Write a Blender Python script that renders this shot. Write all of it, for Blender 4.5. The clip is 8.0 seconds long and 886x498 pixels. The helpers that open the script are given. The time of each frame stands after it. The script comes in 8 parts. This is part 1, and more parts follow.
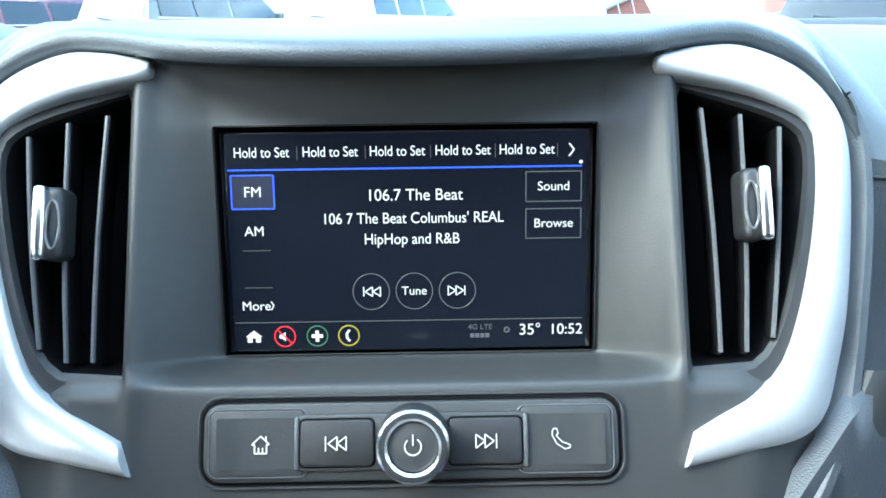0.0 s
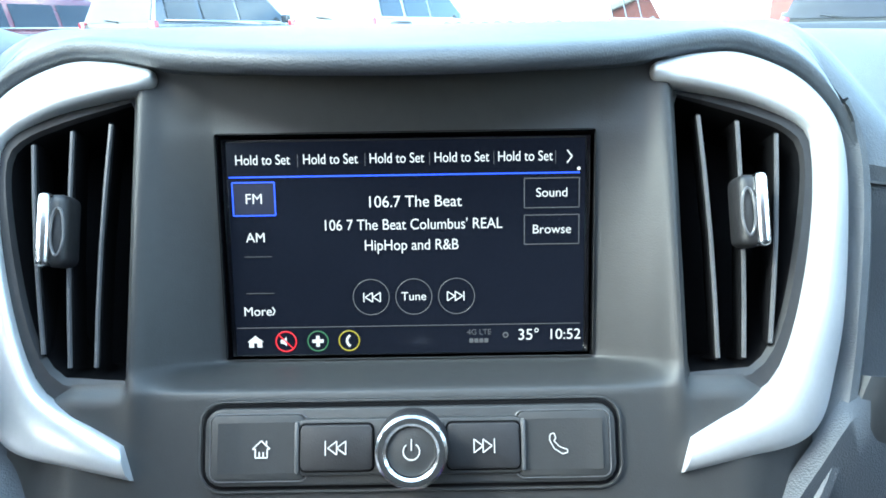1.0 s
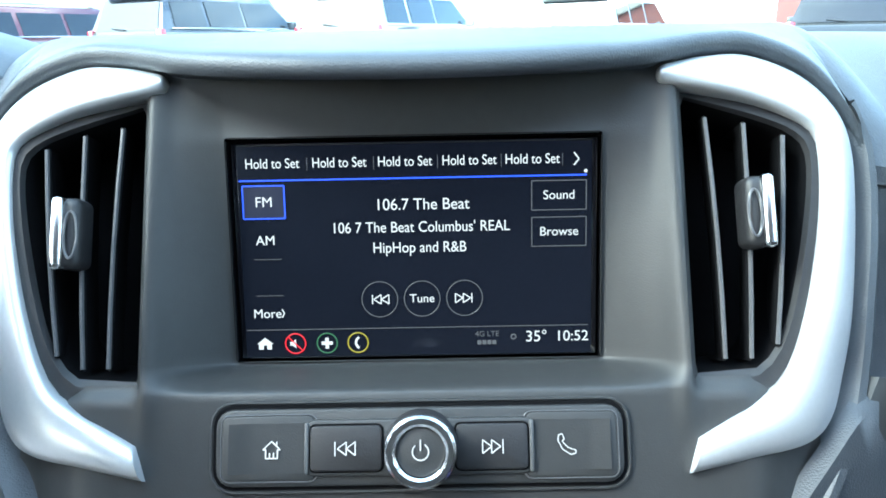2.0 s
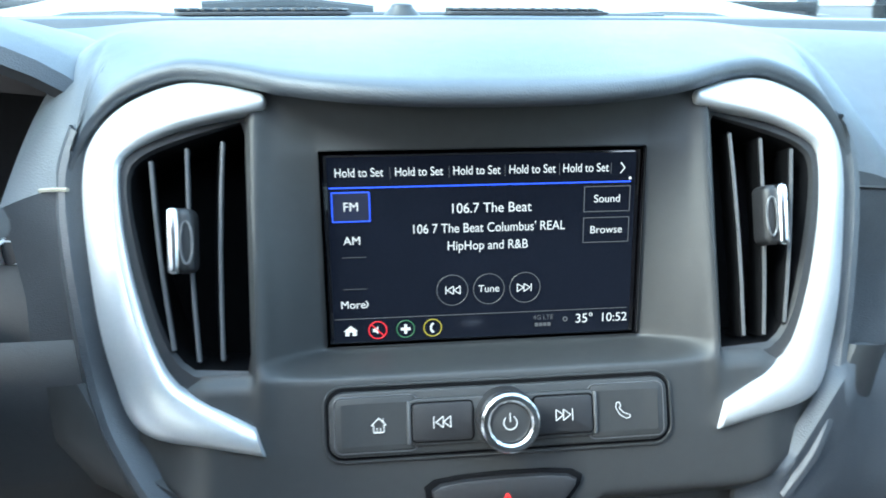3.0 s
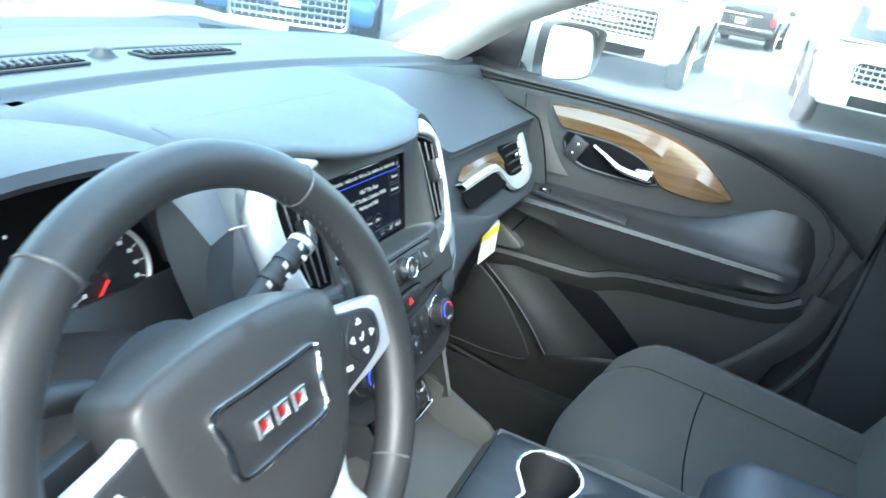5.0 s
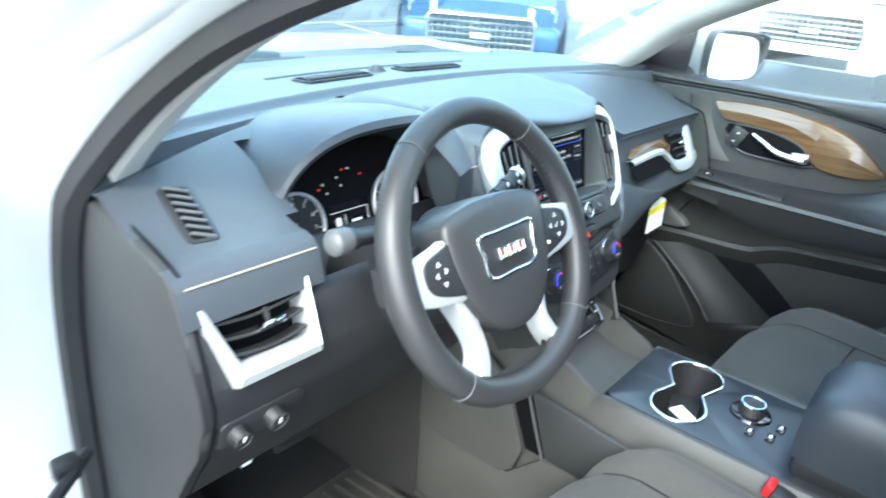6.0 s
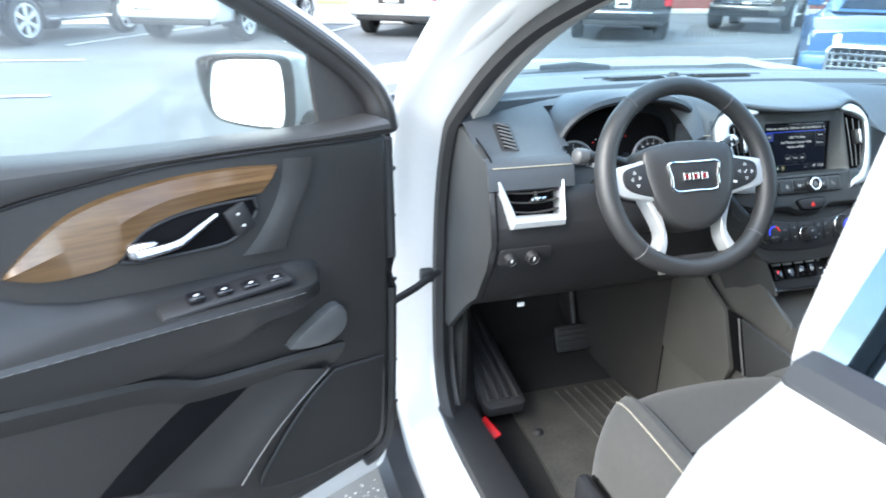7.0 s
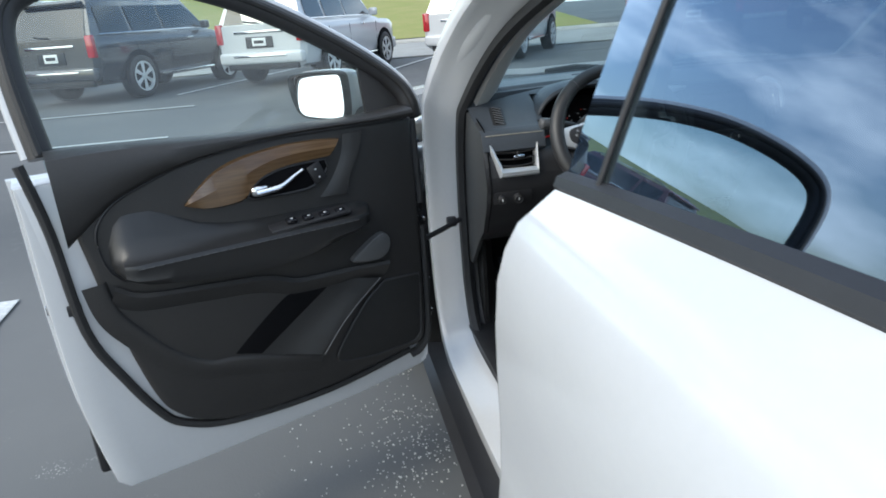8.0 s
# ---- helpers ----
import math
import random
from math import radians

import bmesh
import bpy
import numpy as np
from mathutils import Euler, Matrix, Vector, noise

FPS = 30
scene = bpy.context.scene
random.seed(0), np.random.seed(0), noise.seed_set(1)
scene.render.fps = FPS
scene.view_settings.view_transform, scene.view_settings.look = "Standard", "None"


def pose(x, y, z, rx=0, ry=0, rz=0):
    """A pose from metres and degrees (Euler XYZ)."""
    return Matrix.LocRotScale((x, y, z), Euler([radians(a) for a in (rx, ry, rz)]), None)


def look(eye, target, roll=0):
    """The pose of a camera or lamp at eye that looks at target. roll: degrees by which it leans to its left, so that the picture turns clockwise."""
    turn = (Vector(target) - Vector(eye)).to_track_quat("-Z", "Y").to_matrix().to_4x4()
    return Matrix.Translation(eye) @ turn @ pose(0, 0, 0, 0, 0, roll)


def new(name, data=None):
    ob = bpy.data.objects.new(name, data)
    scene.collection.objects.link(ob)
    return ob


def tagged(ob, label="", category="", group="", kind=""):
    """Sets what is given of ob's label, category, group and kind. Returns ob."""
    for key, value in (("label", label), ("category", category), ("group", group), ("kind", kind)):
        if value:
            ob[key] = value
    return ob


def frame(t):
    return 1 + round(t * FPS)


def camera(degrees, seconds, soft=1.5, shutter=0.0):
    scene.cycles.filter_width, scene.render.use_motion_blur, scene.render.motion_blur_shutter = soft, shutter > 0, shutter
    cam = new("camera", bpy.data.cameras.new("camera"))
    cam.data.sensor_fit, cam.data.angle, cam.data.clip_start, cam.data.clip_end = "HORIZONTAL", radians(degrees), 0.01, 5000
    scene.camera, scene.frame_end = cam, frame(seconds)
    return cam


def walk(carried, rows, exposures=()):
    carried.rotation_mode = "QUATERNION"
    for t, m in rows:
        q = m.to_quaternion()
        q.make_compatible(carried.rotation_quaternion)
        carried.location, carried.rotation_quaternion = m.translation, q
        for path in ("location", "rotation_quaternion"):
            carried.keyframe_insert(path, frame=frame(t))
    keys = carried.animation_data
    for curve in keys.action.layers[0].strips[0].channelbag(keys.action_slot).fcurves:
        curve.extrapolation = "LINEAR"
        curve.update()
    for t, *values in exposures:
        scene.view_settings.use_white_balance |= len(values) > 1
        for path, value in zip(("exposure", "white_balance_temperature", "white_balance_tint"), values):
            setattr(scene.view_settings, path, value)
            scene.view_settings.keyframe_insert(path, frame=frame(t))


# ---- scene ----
# ---------------------------------------------------------------- camera and walk
cam = camera(66.7, 8.0, soft=1.7, shutter=0.3)
PATH = [
    (0, (0.013, 0.027, 1.123), (0.03, 1.929, 0.506), -0.7),
    (1, (0.016, 0.025, 1.126), (0.016, 1.928, 0.512), -0.9),
    (2.3, (0.014, 0.022, 1.125), (-0.007, 1.931, 0.53), -1.3),
    (2.5, (0.006, 0.021, 1.125), (-0.014, 1.925, 0.513), -1.4),
    (3, (-0.057, -0.007, 1.166), (0.141, 1.833, 0.408), 0.4),
    (3.15, (-0.094, -0.022, 1.177), (0.262, 1.790, 0.397), 2.3),
    (3.5, (-0.187, -0.052, 1.2), (0.616, 1.54, 0.293), 7.4),
    (4, (-0.356, -0.039, 1.267), (1.111, 0.96, 0.345), 17.3),
    (4.2, (-0.419, -0.047, 1.296), (1.202, 0.749, 0.435), 16.7),
    (5.3, (-0.761, -0.061, 1.332), (0.94, 0.632, 0.539), 9.6),
    (5.5, (-0.821, -0.075, 1.325), (0.854, 0.676, 0.531), 9.4),
    (6, (-0.982, -0.226, 1.343), (0.457, 0.91, 0.545), 4.9),
    (6.5, (-1.098, -0.479, 1.369), (-0.059, 1.027, 0.56), 2.0),
    (7, (-1.143, -0.794, 1.353), (-0.569, 0.97, 0.607), 1.0),
    (7.5, (-1.168, -1.125, 1.362), (-0.799, 0.714, 0.668), -2.7),
    (8, (-1.128, -1.419, 1.356), (-0.804, 0.438, 0.689), -4.3),
]
walk(cam, [(t, look(eye, target, roll)) for t, eye, target, roll in PATH],
     exposures=[(0, 3.65, 6100, 1), (2.5, 3.40, 6100, 1), (3.5, 3.48, 6050, 1), (4.0, 3.43, 6000, 0), (5.5, 3.36, 5950, -3), (6.5, 3.05, 6150, 2), (7.0, 2.88, 6200, 4), (7.5, 2.33, 6150, 4), (8, 1.10, 6350, 4)])

# ---------------------------------------------------------------- world and sun
SUN_ELEVATION, SUN_TURN = radians(42), radians(246)
world = bpy.data.worlds.new("sky")
scene.world = world
world.use_nodes = True
_n, _l = world.node_tree.nodes, world.node_tree.links
sky = _n.new("ShaderNodeTexSky")
sky.sky_type = "NISHITA"
sky.sun_disc = False
sky.sun_elevation, sky.sun_rotation = SUN_ELEVATION, SUN_TURN
sky.air_density, sky.dust_density, sky.ozone_density = 1.0, 2.0, 1.0
# thin broken cloud over the blue
_tc = _n.new("ShaderNodeTexCoord")
_map = _n.new("ShaderNodeMapping")
_map.inputs["Scale"].default_value = (1.5, 1.5, 4.0)
_cl = _n.new("ShaderNodeTexNoise")
_cl.inputs["Scale"].default_value, _cl.inputs["Detail"].default_value = 2.2, 6.0
_ramp = _n.new("ShaderNodeValToRGB")
_ramp.color_ramp.elements[0].position, _ramp.color_ramp.elements[1].position = 0.45, 0.74
_mixc = _n.new("ShaderNodeMixRGB")
_mixc.inputs[2].default_value = (8.5, 9.0, 9.8, 1)
_l.new(_tc.outputs["Generated"], _map.inputs[0])
_l.new(_map.outputs[0], _cl.inputs["Vector"])
_l.new(_cl.outputs["Fac"], _ramp.inputs[0])
_l.new(_ramp.outputs[0], _mixc.inputs[0])
_l.new(sky.outputs[0], _mixc.inputs[1])
_l.new(_mixc.outputs[0], _n["Background"].inputs[0])
_n["Background"].inputs[1].default_value = 0.15

sun = new("sun", bpy.data.lights.new("sun", "SUN"))
sun.data.energy, sun.data.angle, sun.data.color = 0.5, radians(14), (1.0, 0.95, 0.88)
# the direction from which the sun shines, in step with the sky's sun_rotation
_sd = Vector((math.sin(SUN_TURN) * math.cos(SUN_ELEVATION), math.cos(SUN_TURN) * math.cos(SUN_ELEVATION), math.sin(SUN_ELEVATION)))
sun.matrix_world = look(_sd * 30, (0, 0, 0))


# ---------------------------------------------------------------- materials
def material(name, color, rough=0.5, metal=0.0, noise_scale=0.0, noise_mix=0.0, second=None, bump=0.0, bump_scale=300.0,
             coat=0.0, spec=0.5, emit=None, power=0.0, rough_var=0.0, voronoi=False, stretch=(1, 1, 1), sheen=0.0, island=0.0):
    m = bpy.data.materials.new(name)
    m.use_nodes = True
    n, l = m.node_tree.nodes, m.node_tree.links
    b = n["Principled BSDF"]
    b.inputs["Base Color"].default_value = (*color, 1)
    b.inputs["Roughness"].default_value = rough
    b.inputs["Metallic"].default_value = metal
    b.inputs["Coat Weight"].default_value = coat
    b.inputs["Coat Roughness"].default_value = 0.08
    b.inputs["Specular IOR Level"].default_value = spec
    b.inputs["Sheen Weight"].default_value = sheen
    if emit:
        b.inputs["Emission Color"].default_value = (*emit, 1)
        b.inputs["Emission Strength"].default_value = power
    tc = n.new("ShaderNodeTexCoord")
    mp = n.new("ShaderNodeMapping")
    mp.inputs["Scale"].default_value = stretch
    l.new(tc.outputs["Object"], mp.inputs[0])
    if noise_scale:
        big = n.new("ShaderNodeTexNoise")
        big.inputs["Scale"].default_value, big.inputs["Detail"].default_value = noise_scale, 5
        l.new(mp.outputs[0], big.inputs["Vector"])
        fine = n.new("ShaderNodeTexNoise")
        fine.inputs["Scale"].default_value, fine.inputs["Detail"].default_value = noise_scale * 14, 3
        l.new(mp.outputs[0], fine.inputs["Vector"])
        add = n.new("ShaderNodeMath")
        add.operation = "MULTIPLY_ADD"
        add.inputs[1].default_value = 0.45
        l.new(fine.outputs["Fac"], add.inputs[0])
        half = n.new("ShaderNodeMath")
        half.operation = "MULTIPLY"
        half.inputs[1].default_value = 0.55
        l.new(big.outputs["Fac"], half.inputs[0])
        l.new(half.outputs[0], add.inputs[2])
        rng = n.new("ShaderNodeMapRange")
        rng.inputs["From Min"].default_value, rng.inputs["From Max"].default_value = 0.36, 0.64
        l.new(add.outputs[0], rng.inputs["Value"])
        mix = n.new("ShaderNodeMixRGB")
        sc = second or tuple(c * (1 - noise_mix) for c in color)
        mix.inputs[1].default_value, mix.inputs[2].default_value = (*color, 1), (*sc, 1)
        l.new(rng.outputs[0], mix.inputs[0])
        l.new(mix.outputs[0], b.inputs["Base Color"])
        if rough_var:
            rr = n.new("ShaderNodeMapRange")
            rr.inputs["To Min"].default_value, rr.inputs["To Max"].default_value = rough - rough_var, rough + rough_var
            l.new(add.outputs[0], rr.inputs["Value"])
            l.new(rr.outputs[0], b.inputs["Roughness"])
    if bump:
        if voronoi:
            t = n.new("ShaderNodeTexVoronoi")
            t.inputs["Scale"].default_value = bump_scale
            out = t.outputs["Distance"]
        else:
            t = n.new("ShaderNodeTexNoise")
            t.inputs["Scale"].default_value, t.inputs["Detail"].default_value = bump_scale, 4
            out = t.outputs["Fac"]
        l.new(mp.outputs[0], t.inputs["Vector"])
        bp = n.new("ShaderNodeBump")
        bp.inputs["Strength"].default_value, bp.inputs["Distance"].default_value = bump, 0.001
        l.new(out, bp.inputs["Height"])
        l.new(bp.outputs[0], b.inputs["Normal"])
    return m


def glass_material(name, tint, rough=0.0, head_on=0.04, power=5.0, sheen=(1, 1, 1), dust_glare=0.0):
    """Thin glass: clear with a tint, with a mirror reflection that grows towards the rim."""
    m = bpy.data.materials.new(name)
    m.use_nodes = True
    n, l = m.node_tree.nodes, m.node_tree.links
    n.remove(n["Principled BSDF"])
    clear, gloss, mix, facing = n.new("ShaderNodeBsdfTransparent"), n.new("ShaderNodeBsdfGlossy"), n.new("ShaderNodeMixShader"), n.new("ShaderNodeLayerWeight")
    clear.inputs[0].default_value = (*tint, 1)
    gloss.inputs["Roughness"].default_value = rough
    gloss.inputs["Color"].default_value = (*sheen, 1)
    facing.inputs["Blend"].default_value = 0.5
    up, span = n.new("ShaderNodeMath"), n.new("ShaderNodeMath")
    up.operation, span.operation = "POWER", "MULTIPLY_ADD"
    up.inputs[1].default_value = power
    span.inputs[1].default_value, span.inputs[2].default_value = 1 - head_on, head_on
    l.new(facing.outputs["Facing"], up.inputs[0])
    l.new(up.outputs[0], span.inputs[0])
    l.new(span.outputs[0], mix.inputs[0])
    l.new(clear.outputs[0], mix.inputs[1])
    l.new(gloss.outputs[0], mix.inputs[2])
    last = mix
    if dust_glare:
        # a thin film of dust and wiped streaks; on the windscreen it imitates glare
        film, veil = n.new("ShaderNodeBsdfDiffuse"), n.new("ShaderNodeMixShader")
        film.inputs[0].default_value = (0.75, 0.78, 0.76, 1)
        tc, mp, t, r = n.new("ShaderNodeTexCoord"), n.new("ShaderNodeMapping"), n.new("ShaderNodeTexNoise"), n.new("ShaderNodeMapRange")
        mp.inputs["Scale"].default_value = (9.0, 9.0, 1.6)
        t.inputs["Scale"].default_value, t.inputs["Detail"].default_value = 2.0, 4
        r.inputs["To Min"].default_value, r.inputs["To Max"].default_value = dust_glare * 0.4, dust_glare * 1.6
        l.new(tc.outputs["Object"], mp.inputs[0])
        l.new(mp.outputs[0], t.inputs["Vector"])
        l.new(t.outputs["Fac"], r.inputs["Value"])
        l.new(r.outputs[0], veil.inputs[0])
        l.new(mix.outputs[0], veil.inputs[1])
        l.new(film.outputs[0], veil.inputs[2])
        last = veil
    l.new(last.outputs[0], n["Material Output"].inputs[0])
    return m


def glow(name, color, power):
    m = bpy.data.materials.new(name)
    m.use_nodes = True
    b = m.node_tree.nodes["Principled BSDF"]
    b.inputs["Base Color"].default_value = (0.01, 0.01, 0.01, 1)
    b.inputs["Roughness"].default_value = 0.4
    b.inputs["Emission Color"].default_value = (*color, 1)
    b.inputs["Emission Strength"].default_value = power
    return m


DASH = material("soft_dash_plastic", (0.050, 0.057, 0.067), 0.46, noise_scale=9, noise_mix=0.12, bump=0.22, bump_scale=1100, voronoi=True, rough_var=0.06)
FASCIA = material("moulded_grey_plastic", (0.030, 0.031, 0.032), 0.50, noise_scale=14, noise_mix=0.12, bump=0.12, bump_scale=1500, rough_var=0.06)
BLACKP = material("black_plastic", (0.018, 0.018, 0.020), 0.5, noise_scale=18, noise_mix=0.2, bump=0.12, bump_scale=1200, rough_var=0.08)
# near-black with little sheen: shade of recesses in the colour, also black parts
DARK = material("shade_and_black", (0.005, 0.005, 0.006), 0.85, spec=0.08, noise_scale=25, noise_mix=0.3)
SATIN = material("satin_silver", (0.66, 0.68, 0.70), 0.38, metal=0.6, noise_scale=30, noise_mix=0.06, rough_var=0.05)
CHROME = material("chrome", (0.8, 0.81, 0.83), 0.08, metal=1.0, noise_scale=40, noise_mix=0.05)
RING = material("polished_ring", (0.75, 0.76, 0.78), 0.22, metal=1.0, noise_scale=40, noise_mix=0.05)
GLOSSB = material("gloss_black", (0.008, 0.008, 0.010), 0.08, coat=0.5, noise_scale=20, noise_mix=0.2)
LEATHER = material("black_leather", (0.030, 0.030, 0.031), 0.42, noise_scale=20, noise_mix=0.15, bump=0.12, bump_scale=1100, voronoi=True, rough_var=0.08)
FABRIC = material("dark_woven_fabric", (0.048, 0.046, 0.043), 0.9, noise_scale=90, noise_mix=0.14, bump=0.4, bump_scale=1700, sheen=0.08)
TRIMD = material("door_panel_plastic", (0.0215, 0.0204, 0.0200), 0.5, noise_scale=12, noise_mix=0.2, bump=0.3, bump_scale=900, voronoi=True, rough_var=0.07)
CARPET = material("black_carpet", (0.009, 0.009, 0.0085), 0.98, noise_scale=30, noise_mix=0.45, bump=1.0, bump_scale=1500)
RUBBER = material("black_rubber", (0.020, 0.020, 0.021), 0.6, noise_scale=25, noise_mix=0.3, bump=0.2, bump_scale=500)
MATR = material("ribbed_floor_mat", (0.020, 0.020, 0.019), 0.75, noise_scale=12, noise_mix=0.35, second=(0.045, 0.043, 0.038), bump=0.4, bump_scale=600)
WHITE = material("white_paint", (0.52, 0.53, 0.54), 0.25, coat=0.6, noise_scale=6, noise_mix=0.03, rough_var=0.03)
SILVERP = material("silver_paint", (0.66, 0.67, 0.68), 0.28, metal=0.15, coat=0.6, noise_scale=8, noise_mix=0.05, rough_var=0.04)
LINER = material("light_headliner", (0.52, 0.50, 0.47), 0.95, noise_scale=30, noise_mix=0.06, bump=0.4, bump_scale=1800)
STITCH = material("pale_stitching", (0.36, 0.33, 0.26), 0.8, noise_scale=200, noise_mix=0.3)
YELLOW = material("yellow_card", (0.75, 0.68, 0.03), 0.6, noise_scale=20, noise_mix=0.06)
PAPER = material("white_card", (0.78, 0.78, 0.76), 0.7, noise_scale=20, noise_mix=0.05)
PRINT = material("pale_print", (0.70, 0.71, 0.72), 0.5, noise_scale=60, noise_mix=0.1)
REDP = material("red_plastic", (0.50, 0.01, 0.015), 0.4, noise_scale=30, noise_mix=0.15)
# pale plastic for slats, stitches and seams, and for highlights painted along edges
EDGE = material("pale_trim_and_highlight", (0.10, 0.10, 0.105), 0.32, noise_scale=60, noise_mix=0.2)
MIRROR = material("mirror_glass", (0.86, 0.87, 0.88), 0.015, metal=1.0, noise_scale=3, noise_mix=0.02)
LAMPW = glow("lit_icon_white", (0.85, 0.92, 1.0), 0.13)
LAMPR = glow("lit_red", (1.0, 0.03, 0.03), 0.22)
LAMPB = glow("lit_blue", (0.03, 0.05, 1.0), 0.5)
CABIN_GLASS = glass_material("clear_window_glass", (0.82, 0.92, 0.90), dust_glare=0.06)
# the pale film here imitates glare that washes out the view
SCREEN_GLASS = glass_material("windscreen_glass", (0.74, 0.91, 0.95), dust_glare=0.05)
TINT_GLASS = glass_material("tinted_window_glass", (0.10, 0.12, 0.12), head_on=0.20, power=2.5, sheen=(0.62, 0.78, 1.0))
CAR_GLASS = glass_material("parked_car_glass", (0.12, 0.15, 0.17), head_on=0.07, power=4.0)


def wood_material():
    m = material("open_pore_wood", (0.10, 0.06, 0.03), 0.26, coat=0.55)
    n, l = m.node_tree.nodes, m.node_tree.links
    tc, mp = n.new("ShaderNodeTexCoord"), n.new("ShaderNodeMapping")
    mp.inputs["Scale"].default_value = (2.2, 45.0, 45.0)
    mp.inputs["Rotation"].default_value = (0, radians(14), 0)
    w = n.new("ShaderNodeTexNoise")
    w.inputs["Scale"].default_value, w.inputs["Detail"].default_value = 4.0, 8
    r = n.new("ShaderNodeValToRGB")
    r.color_ramp.elements[0].position, r.color_ramp.elements[1].position = 0.30, 0.72
    r.color_ramp.elements[0].color, r.color_ramp.elements[1].color = (0.074, 0.040, 0.017, 1), (0.128, 0.074, 0.033, 1)
    l.new(tc.outputs["Object"], mp.inputs[0])
    l.new(mp.outputs[0], w.inputs["Vector"])
    l.new(w.outputs["Fac"], r.inputs[0])
    l.new(r.outputs[0], n["Principled BSDF"].inputs["Base Color"])
    bp = n.new("ShaderNodeBump")
    bp.inputs["Strength"].default_value, bp.inputs["Distance"].default_value = 0.06, 0.0004
    l.new(w.outputs["Fac"], bp.inputs["Height"])
    l.new(bp.outputs[0], n["Principled BSDF"].inputs["Normal"])
    return m


WOOD = wood_material()


def asphalt_material():
    m = material("worn_asphalt", (0.075, 0.078, 0.080), 0.88, bump=0.9, bump_scale=160)
    n, l = m.node_tree.nodes, m.node_tree.links
    tc = n.new("ShaderNodeTexCoord")
    big, mid, grit = n.new("ShaderNodeTexNoise"), n.new("ShaderNodeTexNoise"), n.new("ShaderNodeTexVoronoi")
    big.inputs["Scale"].default_value, big.inputs["Detail"].default_value = 0.35, 6
    mid.inputs["Scale"].default_value, mid.inputs["Detail"].default_value = 5.0, 8
    grit.inputs["Scale"].default_value = 90
    r1, r2 = n.new("ShaderNodeValToRGB"), n.new("ShaderNodeValToRGB")
    r1.color_ramp.elements[0].position, r1.color_ramp.elements[1].position = 0.35, 0.68
    r1.color_ramp.elements[0].color, r1.color_ramp.elements[1].color = (0.078, 0.082, 0.085, 1), (0.130, 0.132, 0.130, 1)
    # pale grit left where the binder has worn off
    r2.color_ramp.elements[0].position, r2.color_ramp.elements[1].position = 0.60, 0.70
    r2.color_ramp.elements[0].color, r2.color_ramp.elements[1].color = (0, 0, 0, 1), (1, 1, 1, 1)
    r3 = n.new("ShaderNodeValToRGB")
    r3.color_ramp.elements[0].position, r3.color_ramp.elements[1].position = 0.16, 0.34
    r3.color_ramp.elements[0].color, r3.color_ramp.elements[1].color = (1, 1, 1, 1), (0, 0, 0, 1)
    mul, mix = n.new("ShaderNodeMath"), n.new("ShaderNodeMixRGB")
    mul.operation = "MULTIPLY"
    mix.inputs[2].default_value = (0.36, 0.36, 0.34, 1)
    for t in (big, mid, grit):
        l.new(tc.outputs["Object"], t.inputs["Vector"])
    l.new(big.outputs["Fac"], r1.inputs[0])
    l.new(mid.outputs["Fac"], r2.inputs[0])
    l.new(grit.outputs["Distance"], r3.inputs[0])
    l.new(r2.outputs[0], mul.inputs[0])
    l.new(r3.outputs[0], mul.inputs[1])
    l.new(mul.outputs[0], mix.inputs[0])
    l.new(r1.outputs[0], mix.inputs[1])
    l.new(mix.outputs[0], n["Principled BSDF"].inputs["Base Color"])
    return m


ASPHALT = asphalt_material()
LINEP = material("worn_line_paint", (0.62, 0.63, 0.62), 0.7, noise_scale=5, second=(0.30, 0.31, 0.31), bump=0.3, bump_scale=200)
CONCRETE = material("pale_concrete", (0.55, 0.53, 0.48), 0.85, noise_scale=2, noise_mix=0.25, bump=0.4, bump_scale=120)
PALESTONE = material("pale_grit", (0.50, 0.50, 0.47), 0.8, noise_scale=60, noise_mix=0.3)
PALELOT = material("pale_worn_lot", (0.32, 0.32, 0.30), 0.9, noise_scale=0.8, noise_mix=0.25, bump=0.4, bump_scale=120)
GRASS = material("dry_lawn", (0.20, 0.23, 0.05), 0.95, noise_scale=0.8, second=(0.28, 0.26, 0.09), bump=1.0, bump_scale=60)
BRICKM = material("red_brick_wall", (0.28, 0.09, 0.07), 0.85, noise_scale=1.5, noise_mix=0.25, bump=0.3, bump_scale=40)


# ---------------------------------------------------------------- mesh helpers
def part(name, bm, mat, parent, label="", smooth=True, crease=38):
    """One mesh object under a thing or a part; its coordinates are those of the thing."""
    me = bpy.data.meshes.new(name)
    bmesh.ops.recalc_face_normals(bm, faces=bm.faces)
    bm.to_mesh(me)
    bm.free()
    me.materials.append(mat)
    if smooth:
        me.shade_smooth()
        me.set_sharp_from_angle(angle=radians(crease))
    ob = new(name, me)
    ob.parent = parent
    if label:
        ob["label"] = label
    return ob


def thing(name, label, category, at=None, group="", kind=""):
    ob = new(name)
    ob.empty_display_size = 0.05
    if at is not None:
        ob.matrix_world = at
    return tagged(ob, label, category, group, kind)


def axes(origin, x, y):
    """A matrix from an origin and the local x and y ways; z is their cross product."""
    x, y = Vector(x).normalized(), Vector(y).normalized()
    z = x.cross(y)
    return Matrix(((x[0], y[0], z[0], origin[0]), (x[1], y[1], z[1], origin[1]), (x[2], y[2], z[2], origin[2]), (0, 0, 0, 1)))


